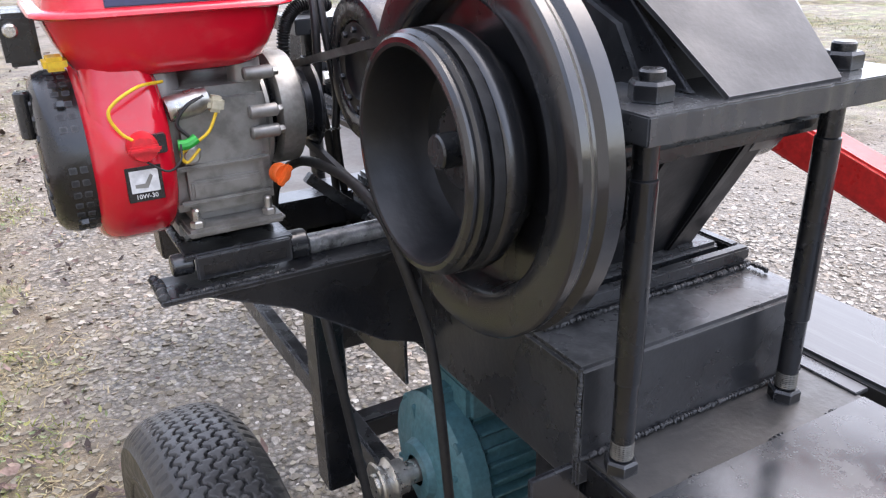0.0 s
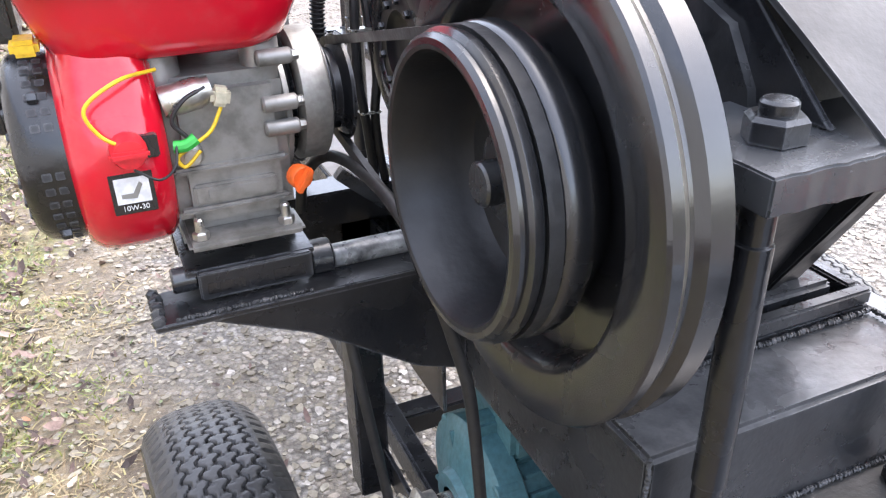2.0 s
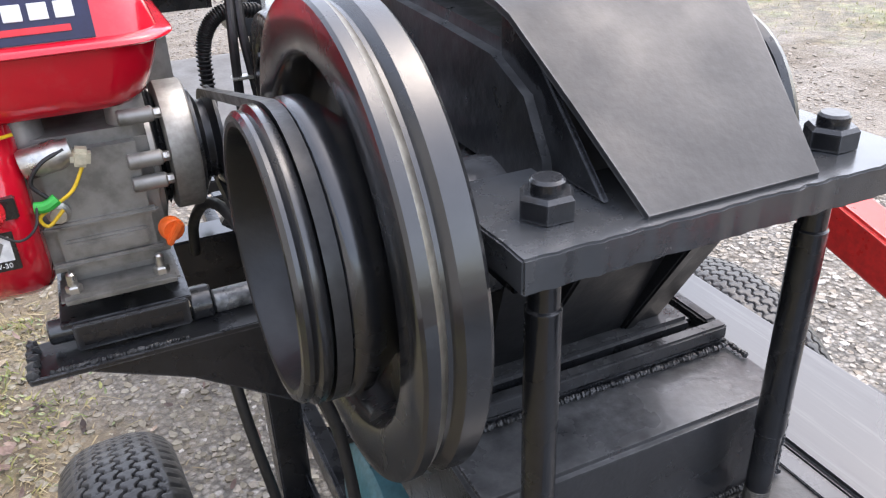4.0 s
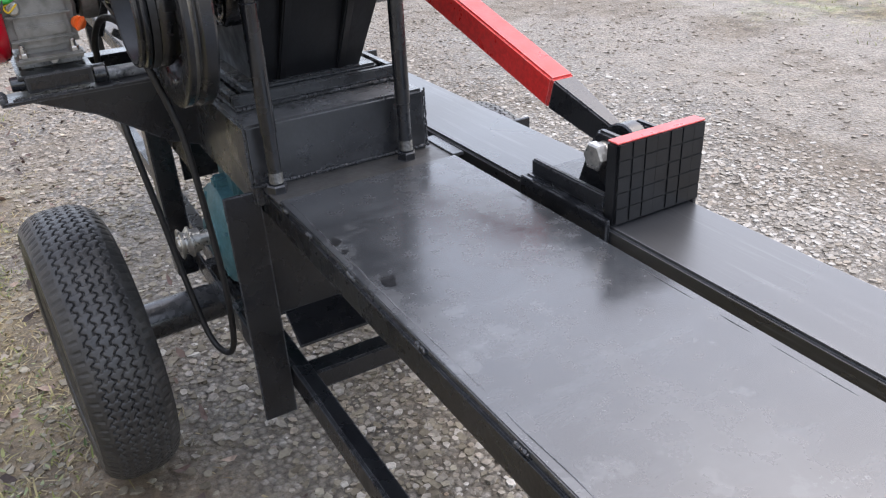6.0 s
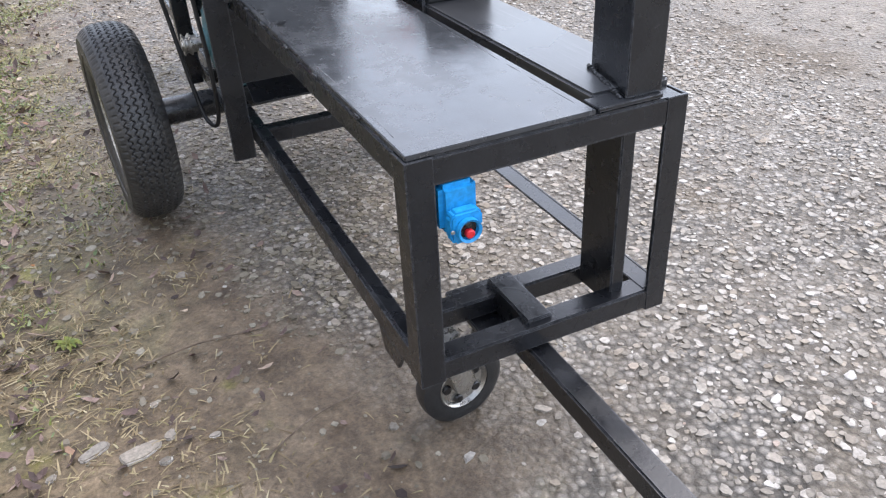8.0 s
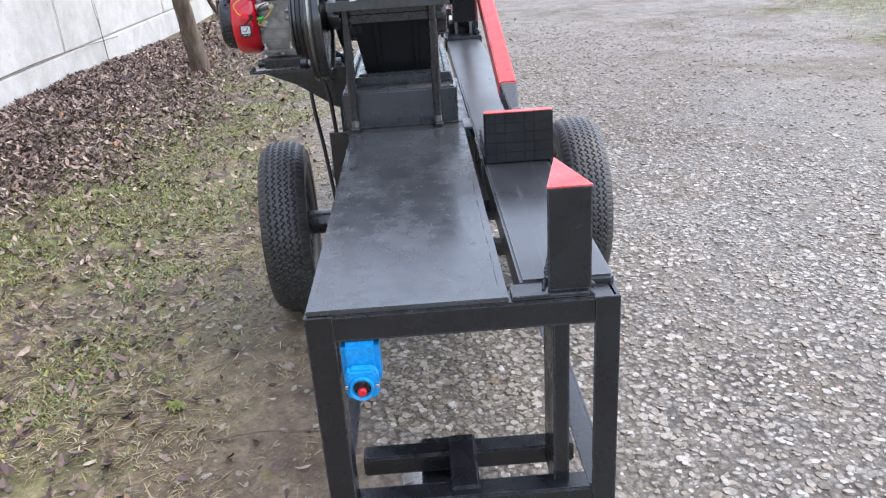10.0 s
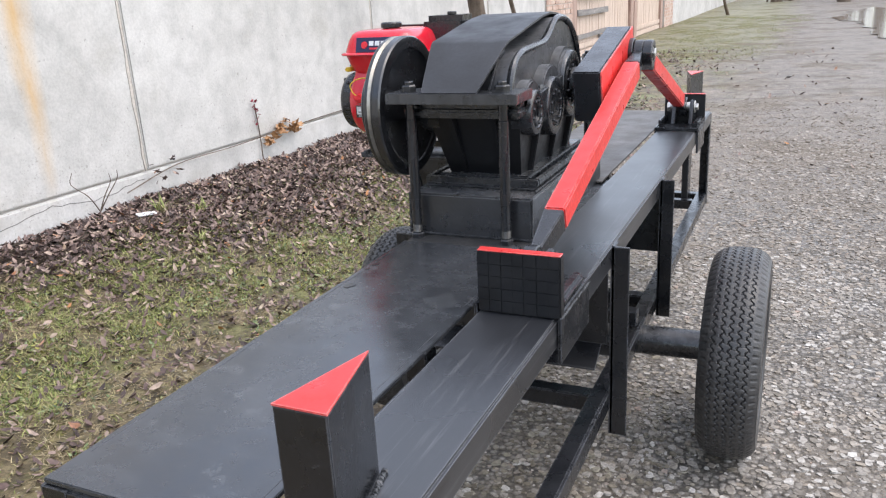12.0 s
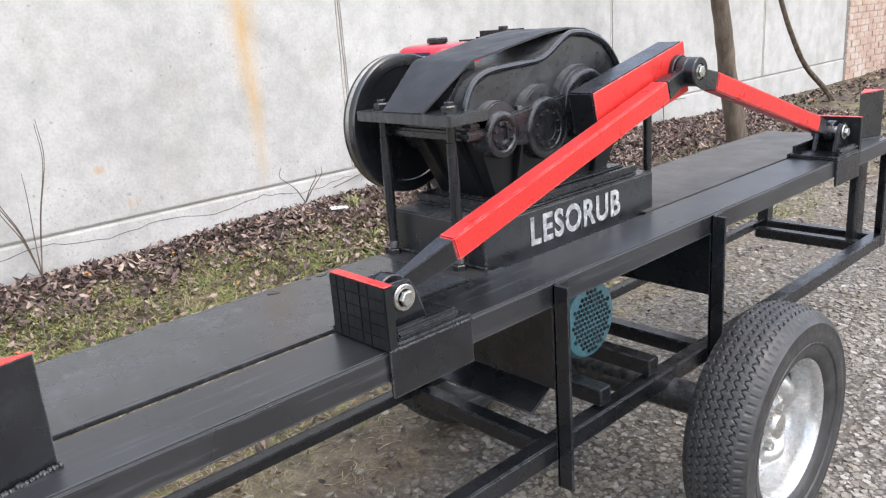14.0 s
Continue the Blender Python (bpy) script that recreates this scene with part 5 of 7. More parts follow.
def tyre_mesh():
    """Five stepped zigzag grooves, blocks cut by short slits, scalloped shoulders on a rounded crown."""
    waves, per = 88, 10
    seg, bm = waves * per, bmesh.new()
    across = np.linspace(-1, 1, 97)
    edge = np.abs(across)
    grooves = np.array((-0.64, -0.32, 0.0, 0.32, 0.64))
    side = [(0.0555, 0.234), (0.0590, 0.226), (0.0602, 0.2255), (0.0606, 0.2210), (0.0600, 0.2200), (0.0618, 0.204), (0.0610, 0.196), (0.0590, 0.187), (0.0602, 0.1862), (0.0592, 0.182), (0.0568, 0.1812), (0.0540, 0.165), (0.0505, 0.156), (0.0460, 0.151), (0.041, 0.146)]
    rings = []
    for i in range(seg):
        u = i / seg
        h = np.zeros_like(across)
        for j, g in enumerate(grooves):
            ph = (u * waves + 0.37 * j + 0.10 * math.sin(u * 40 + j)) % 1.0
            saw = abs(2 * ph - 1) * 2 - 1
            zig = max(-1.0, min(1.0, saw * 1.9))
            d = np.abs(across - (g + 0.062 * zig)) / 0.021
            h = np.maximum(h, np.clip(1.75 - d, 0, 1))
            if abs(saw) < 0.22:
                way = 1 if ph < 0.5 else -1
                reach = way * (across - g)
                h = np.maximum(h, 0.30 * ((reach > 0.05) & (reach < 0.15)))
        ph = (u * waves) % 1.0
        if ph < 0.22:
            h = np.maximum(h, 0.6 * ((edge > 0.84) & (edge <= 1.0)))
        r = WR - 0.0155 * edge ** 3.2 - 0.0042 * h
        full = [(-a, b) for a, b in side[::-1]] + list(zip(across * 0.0515, r)) + side
        c, s = math.cos(u * math.tau), math.sin(u * math.tau)
        rings.append([bm.verts.new((a, b * c, b * s)) for a, b in full])
    for i in range(seg):
        p, q = rings[i], rings[(i + 1) % seg]
        for k in range(len(p) - 1):
            bm.faces.new((p[k], p[k + 1], q[k + 1], q[k]))
    return bm


def wheel_parts(owner, side):
    """side: +1 with the dish to the east, -1 to the west."""
    bm = tyre_mesh()
    bmesh.ops.rotate(bm, matrix=Matrix.Rotation(0.3 * side, 3, "X"), verts=bm.verts)
    bmesh.ops.scale(bm, vec=(1.07 * side, 1, 1), verts=bm.verts)
    c = Vector((0.6235, AY + 0.042, AZ) if side > 0 else (-0.2425, AY, AZ))
    toe = Matrix.Translation(c) @ Matrix.Rotation(math.atan2(0.056, 0.775) if side < 0 else 0.0, 4, "Z") @ Matrix.Translation(-c)
    bmesh.ops.translate(bm, vec=c, verts=bm.verts)
    bmesh.ops.transform(bm, matrix=toe, verts=bm.verts)
    w = part("wheel", bm, TYRE, owner, "black road tyre with zigzag tread", 60)
    rim = lathe([(0.148, -0.047), (0.153, -0.043), (0.147, -0.034), (0.141, -0.028), (0.141, 0.009), (0.143, 0.032), (0.149, 0.040), (0.156, 0.044), (0.1545, 0.050), (0.147, 0.047), (0.140, 0.037), (0.136, 0.020), (0.134, -0.004), (0.130, -0.013), (0.122, -0.015), (0.112, -0.007), (0.102, 0.001), (0.092, 0.005), (0.082, 0.005), (0.072, 0.0), (0.064, -0.007), (0.048, -0.009), (0.0, -0.009)], c, (side, 0, 0), 96)
    for v in rim.verts:
        dy, dz = v.co.y - c.y, v.co.z - c.z
        r = math.hypot(dy, dz)
        if 0.060 < r < 0.131:
            v.co.x += side * 0.011 * math.cos(4 * math.atan2(dz, dy) - 2.0) * math.sin((r - 0.06) / 0.071 * math.pi)
    bmesh.ops.transform(rim, matrix=toe, verts=rim.verts)
    part("rim", rim, SILVER, w, "silver-painted steel rim")
    for k in range(4):
        a = k * math.tau / 4 + 0.5
        p = c + Vector((side * -0.013, 0.124 * math.cos(a), 0.124 * math.sin(a)))
        part("rim_slot", box(-0.003, 0.0045, -0.017, 0.017, -0.007, 0.007, 0.003, toe @ Matrix.Translation(p) @ Matrix.Rotation(a + math.pi / 2, 4, "X")), PLASTIC, w)
    way = toe.to_3x3() @ Vector((side, 0, 0))
    part("hub_cap", lathe([(0.040, -0.011), (0.040, -0.004), (0.031, 0.000), (0.030, 0.016), (0.025, 0.024), (0.012, 0.027), (0, 0.028)], c, way, 28), STEEL, w, "bright domed hub cap")
    for k in range(4):
        a = k * math.tau / 4 + 0.2
        part("wheel_nut", hexbolt(toe @ (c + Vector((side * -0.010, 0.058 * math.cos(a), 0.058 * math.sin(a)))), way, 0.011, 0.016), STEEL, w)


wheel_parts(trolley, 1)
wheel_parts(trolley, -1)

# front castor and tow bar
cc = Vector((0.150, 0.205, 0.083))
castor_axis = Vector((0.12, -1, 0)).normalized()
cast = part("castor_wheel", lathe([(0.05, -0.018), (0.07, -0.02), (0.081, -0.014), (0.083, 0), (0.081, 0.014), (0.07, 0.02), (0.05, 0.018)], cc, castor_axis, 40), RUBBER, trolley, "small black rubber castor tyre")
part("rim", lathe([(0.052, -0.017), (0.052, 0.014), (0.048, 0.018), (0.042, 0.010), (0.02, 0.008), (0.019, 0.02), (0, 0.022)], cc, castor_axis, 32), STEEL, cast, "bright pressed castor rim")
for k in range(5):
    a = k * math.tau / 5
    side = castor_axis.cross(Vector((0, 0, 1)))
    p = cc + 0.033 * (side * math.cos(a) + Vector((0, 0, 1)) * math.sin(a)) + castor_axis * 0.012
    part("spoke", rod(p - castor_axis * 0.004, p + castor_axis * 0.004, 0.009, 12), PLASTIC, cast)
fork = box(-0.022, 0.022, -0.028, -0.024, 0.0, 0.12, 0.003)
box(-0.022, 0.022, 0.024, 0.028, 0.0, 0.12, 0.003, None, fork)
box(-0.026, 0.026, -0.028, 0.028, 0.116, 0.124, 0.003, None, fork)
bmesh.ops.transform(fork, matrix=Matrix.Translation(cc) @ Matrix.Rotation(0.12, 4, "Z") @ Matrix.Rotation(radians(-16), 4, "Y"), verts=fork.verts)
part("castor_fork", fork, STEEL, trolley, "galvanised castor fork")
part("castor_stem", rod((0.17, 0.16, 0.19), (0.17, 0.13, 0.30), 0.016, 16), BLACK, trolley)
part("castor_plate", box(0.13, 0.21, 0.06, 0.2, 0.276, 0.286, 0.002), BLACK, trolley)
for x in (0.002, W - 0.008):
    part("bracket", prism([(0.076, 0.2895), (0.098, 0.252), (0.150, 0.250), (0.172, 0.2895)], "x", x, x + 0.006, 0.001), BLACK, trolley, "small black plate bracket under the bottom rail")
part("tow_socket", box(0.176, 0.218, 0.012, 0.14, 0.287, 0.334, 0.003), BLACK, trolley)
part("tow_bar", box(0.178, 0.214, -0.62, 0.2, 0.243, 0.281, 0.003), BLACK, trolley, "black square tow bar")

# west side carrier for the engine
GY = 1.2
gusset = [(-0.266, 0.745), (-0.235, 0.740), (-0.153, 0.705), (-0.060, 0.642), (PX0, 0.625), (PX0, 0.742), (-0.05, 0.746)]
part("carrier_gusset", prism(gusset, "y", GY, GY + 0.006, 0.001), BLACK, trolley, "black triangular carrier plate")
part("carrier_gusset", prism([(-0.235, 0.716), (-0.153, 0.690), (-0.060, 0.642), (PX0, 0.625), (PX0, 0.714)], "y", GY + 0.20, GY + 0.206, 0.001), BLACK, trolley, "black triangular carrier plate")
part("carrier_bar", box(-0.272, PX0, GY - 0.004, GY + 0.05, 0.740, 0.746, 0.001), BLACK, trolley)
part("carrier_bar", box(-0.240, PX0, GY + 0.17, GY + 0.21, 0.714, 0.752, 0.002), GLOSS_BLACK, trolley)
end = bmesh.new()
weld((-0.268, GY, 0.748), (-0.268, GY + 0.045, 0.748), 0.005, end, 51)
weld((-0.255, GY - 0.001, 0.747), (-0.150, GY - 0.001, 0.747), 0.0022, end, 52)
part("weld_bead", end, WELD, trolley)
part("hinge_tube", rod((-0.253, GY + 0.036, 0.761), (-0.233, GY + 0.036, 0.761), 0.0105, 22), BLACK_CAST, trolley)
part("hinge_tube", rod((-0.142, GY + 0.036, 0.7555), (-0.123, GY + 0.036, 0.7555), 0.0155, 24), BLACK_CAST, trolley)
part("hinge_tube", rod((-0.1225, GY + 0.036, 0.753), (PX0 - 0.02, GY + 0.036, 0.753), 0.0108, 20), SCUFFED, trolley, "scuffed hinge tube with bare metal")
brace = box(-0.042, 0.042, -0.006, 0.006, -0.006, 0.006, 0.001, Matrix.Translation((-0.061, 1.30, 0.774)) @ Matrix.Rotation(radians(41), 4, "Y"))
part("brace", brace, BLACK_CAST, trolley, "black flat brace with bare edges")
part("carrier_post", box(-0.068, -0.028, GY + 0.20, GY + 0.243, 0.30, 0.74, 0.002), BLACK, trolley)
part("carrier_sheet", box(-0.034, -0.03, GY + 0.006, GY + 0.2, 0.575, 0.70, 0.0008), BLACK, trolley)

# ---- gearbox with clamp plate, rods and flywheel ----
gearbox = thing("gearbox", (0.13, 1.2, PZ), "black-painted cast two-stage gearbox bolted to the pedestal", "gearbox")
base = box(0.0, 0.246, 1.005, 1.46, PZ, PZ + 0.010, 0.002)
part("base_frame", base, BLACK, gearbox)
for a, b in (((0.004, 1.010), (0.242, 1.010)), ((0.242, 1.0225), (0.242, 1.455)), ((0.004, 1.0225), (0.004, 1.455))):
    lip = box(min(a[0], b[0]) - 0.006, max(a[0], b[0]) + 0.006, min(a[1], b[1]) - 0.006, max(a[1], b[1]) + 0.006, PZ + 0.009, PZ + 0.022, 0.002)
    part("base_lip", lip, BLACK_CAST, gearbox)
beads = bmesh.new()
weld((0.0, 1.002, PZ + 0.004), (0.246, 1.002, PZ + 0.004), 0.0027, beads, 21)
weld((0.25, 0.985, PZ + 0.004), (0.25, 1.45, PZ + 0.004), 0.0025, beads, 22)
part("weld_bead", beads, WELD, gearbox)


def taper_body(lo, hi, z0, z1, r):
    b = bmesh.new()
    low = [b.verts.new((x, y, z0)) for x, y in ((lo[0], lo[2]), (lo[1], lo[2]), (lo[1], lo[3]), (lo[0], lo[3]))]
    high = [b.verts.new((x, y, z1)) for x, y in ((hi[0], hi[2]), (hi[1], hi[2]), (hi[1], hi[3]), (hi[0], hi[3]))]
    b.faces.new(low[::-1])
    b.faces.new(high)
    for i in range(4):
        b.faces.new((low[i], low[(i + 1) % 4], high[(i + 1) % 4], high[i]))
    return bevelled(b, r, 3)


part("lower_housing", taper_body((0.046, 0.200, 1.045, 1.40), (0.024, 0.226, 0.965, 1.455), PZ + 0.010, 0.898, 0.012), SATIN_BLACK, gearbox)
for x in (0.075, 0.165):
    part("rib", prism([(1.050, PZ + 0.02), (1.036, PZ + 0.02), (0.95, 0.89), (0.975, 0.89)], "x", x, x + 0.012, 0.002), SATIN_BLACK, gearbox)
for y in (1.08, 1.22, 1.34):
    part("rib", prism([(0.198, PZ + 0.02), (0.212, PZ + 0.02), (0.238, 0.88), (0.222, 0.88)], "y", y, y + 0.012, 0.002), SATIN_BLACK, gearbox)
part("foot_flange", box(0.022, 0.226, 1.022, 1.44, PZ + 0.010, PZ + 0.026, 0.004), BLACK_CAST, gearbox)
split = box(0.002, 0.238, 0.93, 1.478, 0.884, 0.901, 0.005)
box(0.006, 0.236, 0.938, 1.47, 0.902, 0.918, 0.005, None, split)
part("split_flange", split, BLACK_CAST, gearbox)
arch = [(0.948, 0.916), (0.955, 0.950), (0.978, 0.984), (1.02, 1.001), (1.09, 1.006), (1.165, 1.010), (1.20, 1.022), (1.235, 1.042), (1.27, 1.055), (1.33, 1.050), (1.385, 1.028), (1.425, 0.99), (1.445, 0.95), (1.452, 0.916)]
upper = prism(arch, "x", 0.040, 0.212, 0.008)
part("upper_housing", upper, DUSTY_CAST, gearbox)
ridge = bmesh.new()
for x in (0.214,):
    tube([(x, *p) for p in arch], 0.0065, 8, 4, None, ridge)
part("cover_ridge", ridge, BLACK_CAST, gearbox)
# bearing bosses on both flanks: dished caps with a ring of bolts, in lobes that run together
OUT = Vector((0.0, 1.283, 0.910))
for y, z, r, rb in ((1.021, 0.884, 0.028, 0.045), (1.152, 0.878, 0.040, 0.062), (OUT.y, OUT.z, 0.048, 0.074)):
    for way, x in ((1, 0.203), (-1, 0.047 if rb < 0.07 else 0.006)):
        boss = lathe([(rb, 0), (rb, 0.037), (rb - 0.002, 0.0415), (rb - 0.006, 0.043), (r + 0.004, 0.043), (r + 0.0015, 0.0415), (r, 0.039), (r, 0.0375)], (x, y, z), (way, 0, 0), 48)
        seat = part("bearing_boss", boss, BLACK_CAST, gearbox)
        cap = part("bearing_cap", lathe([(r, 0.0375), (r - 0.001, 0.0400), (r * 0.66, 0.0405), (r * 0.60, 0.0375), (r * 0.50, 0.0345), (0, 0.0335)], (x, y, z), (way, 0, 0), 40), SATIN_BLACK, seat, "dished black bearing cap")
        n = 10 if r > 0.035 else 8
        for k in range(n):
            a = (k + 0.5) * math.tau / n
            part("cap_bolt", hexbolt((x + way * 0.040, y + 0.83 * r * math.cos(a), z + 0.83 * r * math.sin(a)), (way, 0, 0), 0.0036, 0.0045), BLACK_CAST, seat)
part("boss_web", prism([(1.03, 0.862), (1.03, 0.918), (1.15, 0.932), (1.27, 0.945), (1.27, 0.868), (1.15, 0.848)], "x", 0.205, 0.2425, 0.004), BLACK_CAST, gearbox)
for y, zc, R in ((1.021, 0.894, 0.054), (1.152, 0.892, 0.073), (OUT.y, 0.904, 0.088)):
    outline = [(y - R - 0.012, 0.914), (y - R, 0.925)] + [(y + R * math.cos(math.pi - a), zc + R * math.sin(a)) for a in [0.34 + 2.46 * k / 9 for k in range(10)]] + [(y + R, 0.925), (y + R + 0.012, 0.914)]
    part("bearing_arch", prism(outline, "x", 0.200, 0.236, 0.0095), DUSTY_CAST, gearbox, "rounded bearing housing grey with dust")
for y in (1.085, 1.222, 1.36, 0.965):
    for x in (0.228, 0.02):
        part("flange_bolt", hexbolt((x, y, 0.917), (0, 0, 1), 0.010, 0.014), BLACK_CAST, gearbox)
# sheet hood over the top half
hood_line = [(0.887, 0.9400), (0.940, 0.983), (0.990, 1.022), (1.002, 1.027), (1.06, 1.036), (1.14, 1.050), (1.21, 1.061), (1.28, 1.067), (1.34, 1.062), (1.395, 1.044), (1.44, 1.010), (1.468, 0.965), (1.478, 0.925)]
hood, rows_ = bmesh.new(), []
for y, z in hood_line:
    wide = min(1.0, max(0.0, (y - 0.887) / 0.11))
    x0, x1 = 0.055 - 0.022 * wide, 0.169 + 0.028 * wide
    rows_.append([hood.verts.new(v) for v in ((x0, y, z), (x1, y, z), (x1, y + 0.001, z - 0.004), (x0, y + 0.001, z - 0.004))])
for p_, q_ in zip(rows_, rows_[1:]):
    for k in range(4):
        hood.faces.new((p_[k], p_[(k + 1) % 4], q_[(k + 1) % 4], q_[k]))
hood.faces.new(rows_[0])
hood.faces.new(rows_[-1][::-1])
part("hood", hood, HOOD, gearbox, "bent black sheet hood")
part("hood_rib", prism([(0.912, 0.939), (0.985, 0.939), (1.02, 0.985), (1.02, 1.026), (0.999, 1.016)], "x", 0.046, 0.050, 0.0006), BLACK, gearbox)
part("hood_rib", prism([(0.93, 0.939), (0.985, 0.939), (1.02, 0.985), (1.02, 1.026), (0.999, 1.016)], "x", 0.176, 0.180, 0.0006), BLACK, gearbox)
# clamp plate, tie rods
rc = random.Random(33)
cut = [(-0.020 + 0.27 * i / 45, 0.880 + rc.uniform(-0.0011, 0.0011)) for i in range(46)]
cut += [(0.250 + rc.uniform(-0.001, 0.001), 0.886 + 0.015 * i) for i in range(6)] + [(0.250, 0.975), (-0.020, 0.975)]
cut += [(-0.020 + rc.uniform(-0.001, 0.001), 0.961 - 0.015 * i) for i in range(6)]
part("clamp_plate", prism(cut, "z", 0.9185, 0.938, 0.0012), TABLE, gearbox, "thick flame-cut black clamp plate")
part("clamp_plate", prism([(x, 2.478 - y) for x, y in cut][::-1], "z", 0.9185, 0.938, 0.0012), TABLE, gearbox, "thick flame-cut black clamp plate")
for x, ty in ((0.015, 0.917), (0.210, 0.917), (0.015, 1.561), (0.210, 1.561)):
    bm = rod((x, ty, T + 0.010), (x, ty, 0.9585), 0.0092, 20)
    r_ = part("tie_rod", bm, BLACK, gearbox, "black threaded tie rod")
    part("nut", hexbolt((x, ty, 0.9385), (0, 0, 1), 0.0155, 0.013), BLACK, r_)
    part("nut", hexbolt((x, ty, T - 0.0012), (0, 0, 1), 0.0140, 0.0115), BLACK, r_)
    thread = bmesh.new()
    for k in range(8):
        lathe([(0.0092, 0.0), (0.0096, 0.0009), (0.0092, 0.0018)], (x, ty, T + 0.012 + k * 0.0019), (0, 0, 1), 16, thread)
    part("thread", thread, WORN_STEEL, r_, "bare threaded end")
    part("collar", rod((x, ty, 0.72), (x, ty, 0.885), 0.0105, 20), BLACK, r_)

FC = Vector((0.0, 1.025, 0.893))
fly = part("flywheel", lathe([(0.030, 0.004), (0.030, 0.030), (0.036, 0.036), (0.112, 0.040), (0.120, 0.037), (0.122, 0.034), (0.134, 0.033), (0.1435, 0.034), (0.1465, 0.037), (0.1465, 0.0500), (0.1450, 0.0515), (0.1415, 0.0545), (0.1415, 0.0570)], FC, (-1, 0, 0), 96), GLOSS_BLACK, gearbox, "heavy black flywheel, dished on the gearbox side")
part("groove_band", lathe([(0.1415, 0.0570), (0.1425, 0.0580), (0.1455, 0.0625)], FC, (-1, 0, 0), 96), MACHINED, fly, "bare polished belt groove")
part("outer_face", lathe([(0.1455, 0.0625), (0.1455, 0.0690), (0.1440, 0.0710), (0.138, 0.0718), (0.116, 0.0710), (0.112, 0.0690), (0.109, 0.0640), (0.106, 0.0480), (0.070, 0.0460), (0.030, 0.0460)], FC, (-1, 0, 0), 96), GLOSS_BLACK, fly)
pul = part("pulley", lathe([(0.058, 0.046), (0.074, 0.050), (0.082, 0.060), (0.0895, 0.0700), (0.0905, 0.0730), (0.0905, 0.0820), (0.0885, 0.0850), (0.0810, 0.0885), (0.0810, 0.0920), (0.0880, 0.0960), (0.0890, 0.0985), (0.0890, 0.1020), (0.0850, 0.1045), (0.0865, 0.1060), (0.0865, 0.1085), (0.0840, 0.1110), (0.0805, 0.1113)], FC, (-1, 0, 0), 96), GLOSS_BLACK, fly, "black double-groove pulley, hollow outer side")
part("pulley_web", lathe([(0.0805, 0.1113), (0.0780, 0.1105), (0.0765, 0.1080), (0.0720, 0.070), (0.066, 0.058), (0.045, 0.054), (0.030, 0.054)], FC, (-1, 0, 0), 96), SATIN_BLACK, pul)
part("shaft_end", rod(FC + Vector((0.06, 0, 0)), FC + Vector((-0.088, 0, 0)), 0.0135, 28), BLACK_CAST, fly)
part("hub", lathe([(0.034, 0.048), (0.034, 0.066), (0.030, 0.070), (0.013, 0.070)], FC, (-1, 0, 0), 32), BLACK_CAST, fly)

# ---- crank, connecting rods and pushing blocks ----
TH = radians(13)
CR, RF, RR = 0.205, 0.892, 0.837
PIN = OUT + Vector((0, CR * math.cos(TH), CR * math.sin(TH)))
ZP = 0.710
FY = PIN.y - math.sqrt(RF**2 - (PIN.z - ZP) ** 2)
BY = PIN.y + math.sqrt(RR**2 - (PIN.z - ZP) ** 2)
crank = thing("crank_arm", (0.3, OUT.y, OUT.z), "welded box crank arm, black with a red outer face", "crank")
turn_crank = Matrix.Translation((0, OUT.y, OUT.z)) @ Matrix.Rotation(TH, 4, "X")
part("arm", box(0.270, 0.330, -0.090, 0.242, -0.056, 0.056, 0.003, turn_crank), BLACK, crank)
part("red_face", box(0.3305, 0.334, -0.090, 0.242, -0.056, 0.056, 0.001, turn_crank), RED, crank, "red painted face plate")
part("output_shaft", rod((0.245, OUT.y, OUT.z), (0.272, OUT.y, OUT.z), 0.036, 28), BLACK_CAST, crank)
part("crank_pin", rod((0.33, PIN.y, PIN.z), (0.3872, PIN.y, PIN.z), 0.0165, 24), STEEL, crank, "bright steel crank pin")
part("pin_boss", rod((0.318, PIN.y, PIN.z), (0.344, PIN.y, PIN.z), 0.036, 28), BLACK, crank)


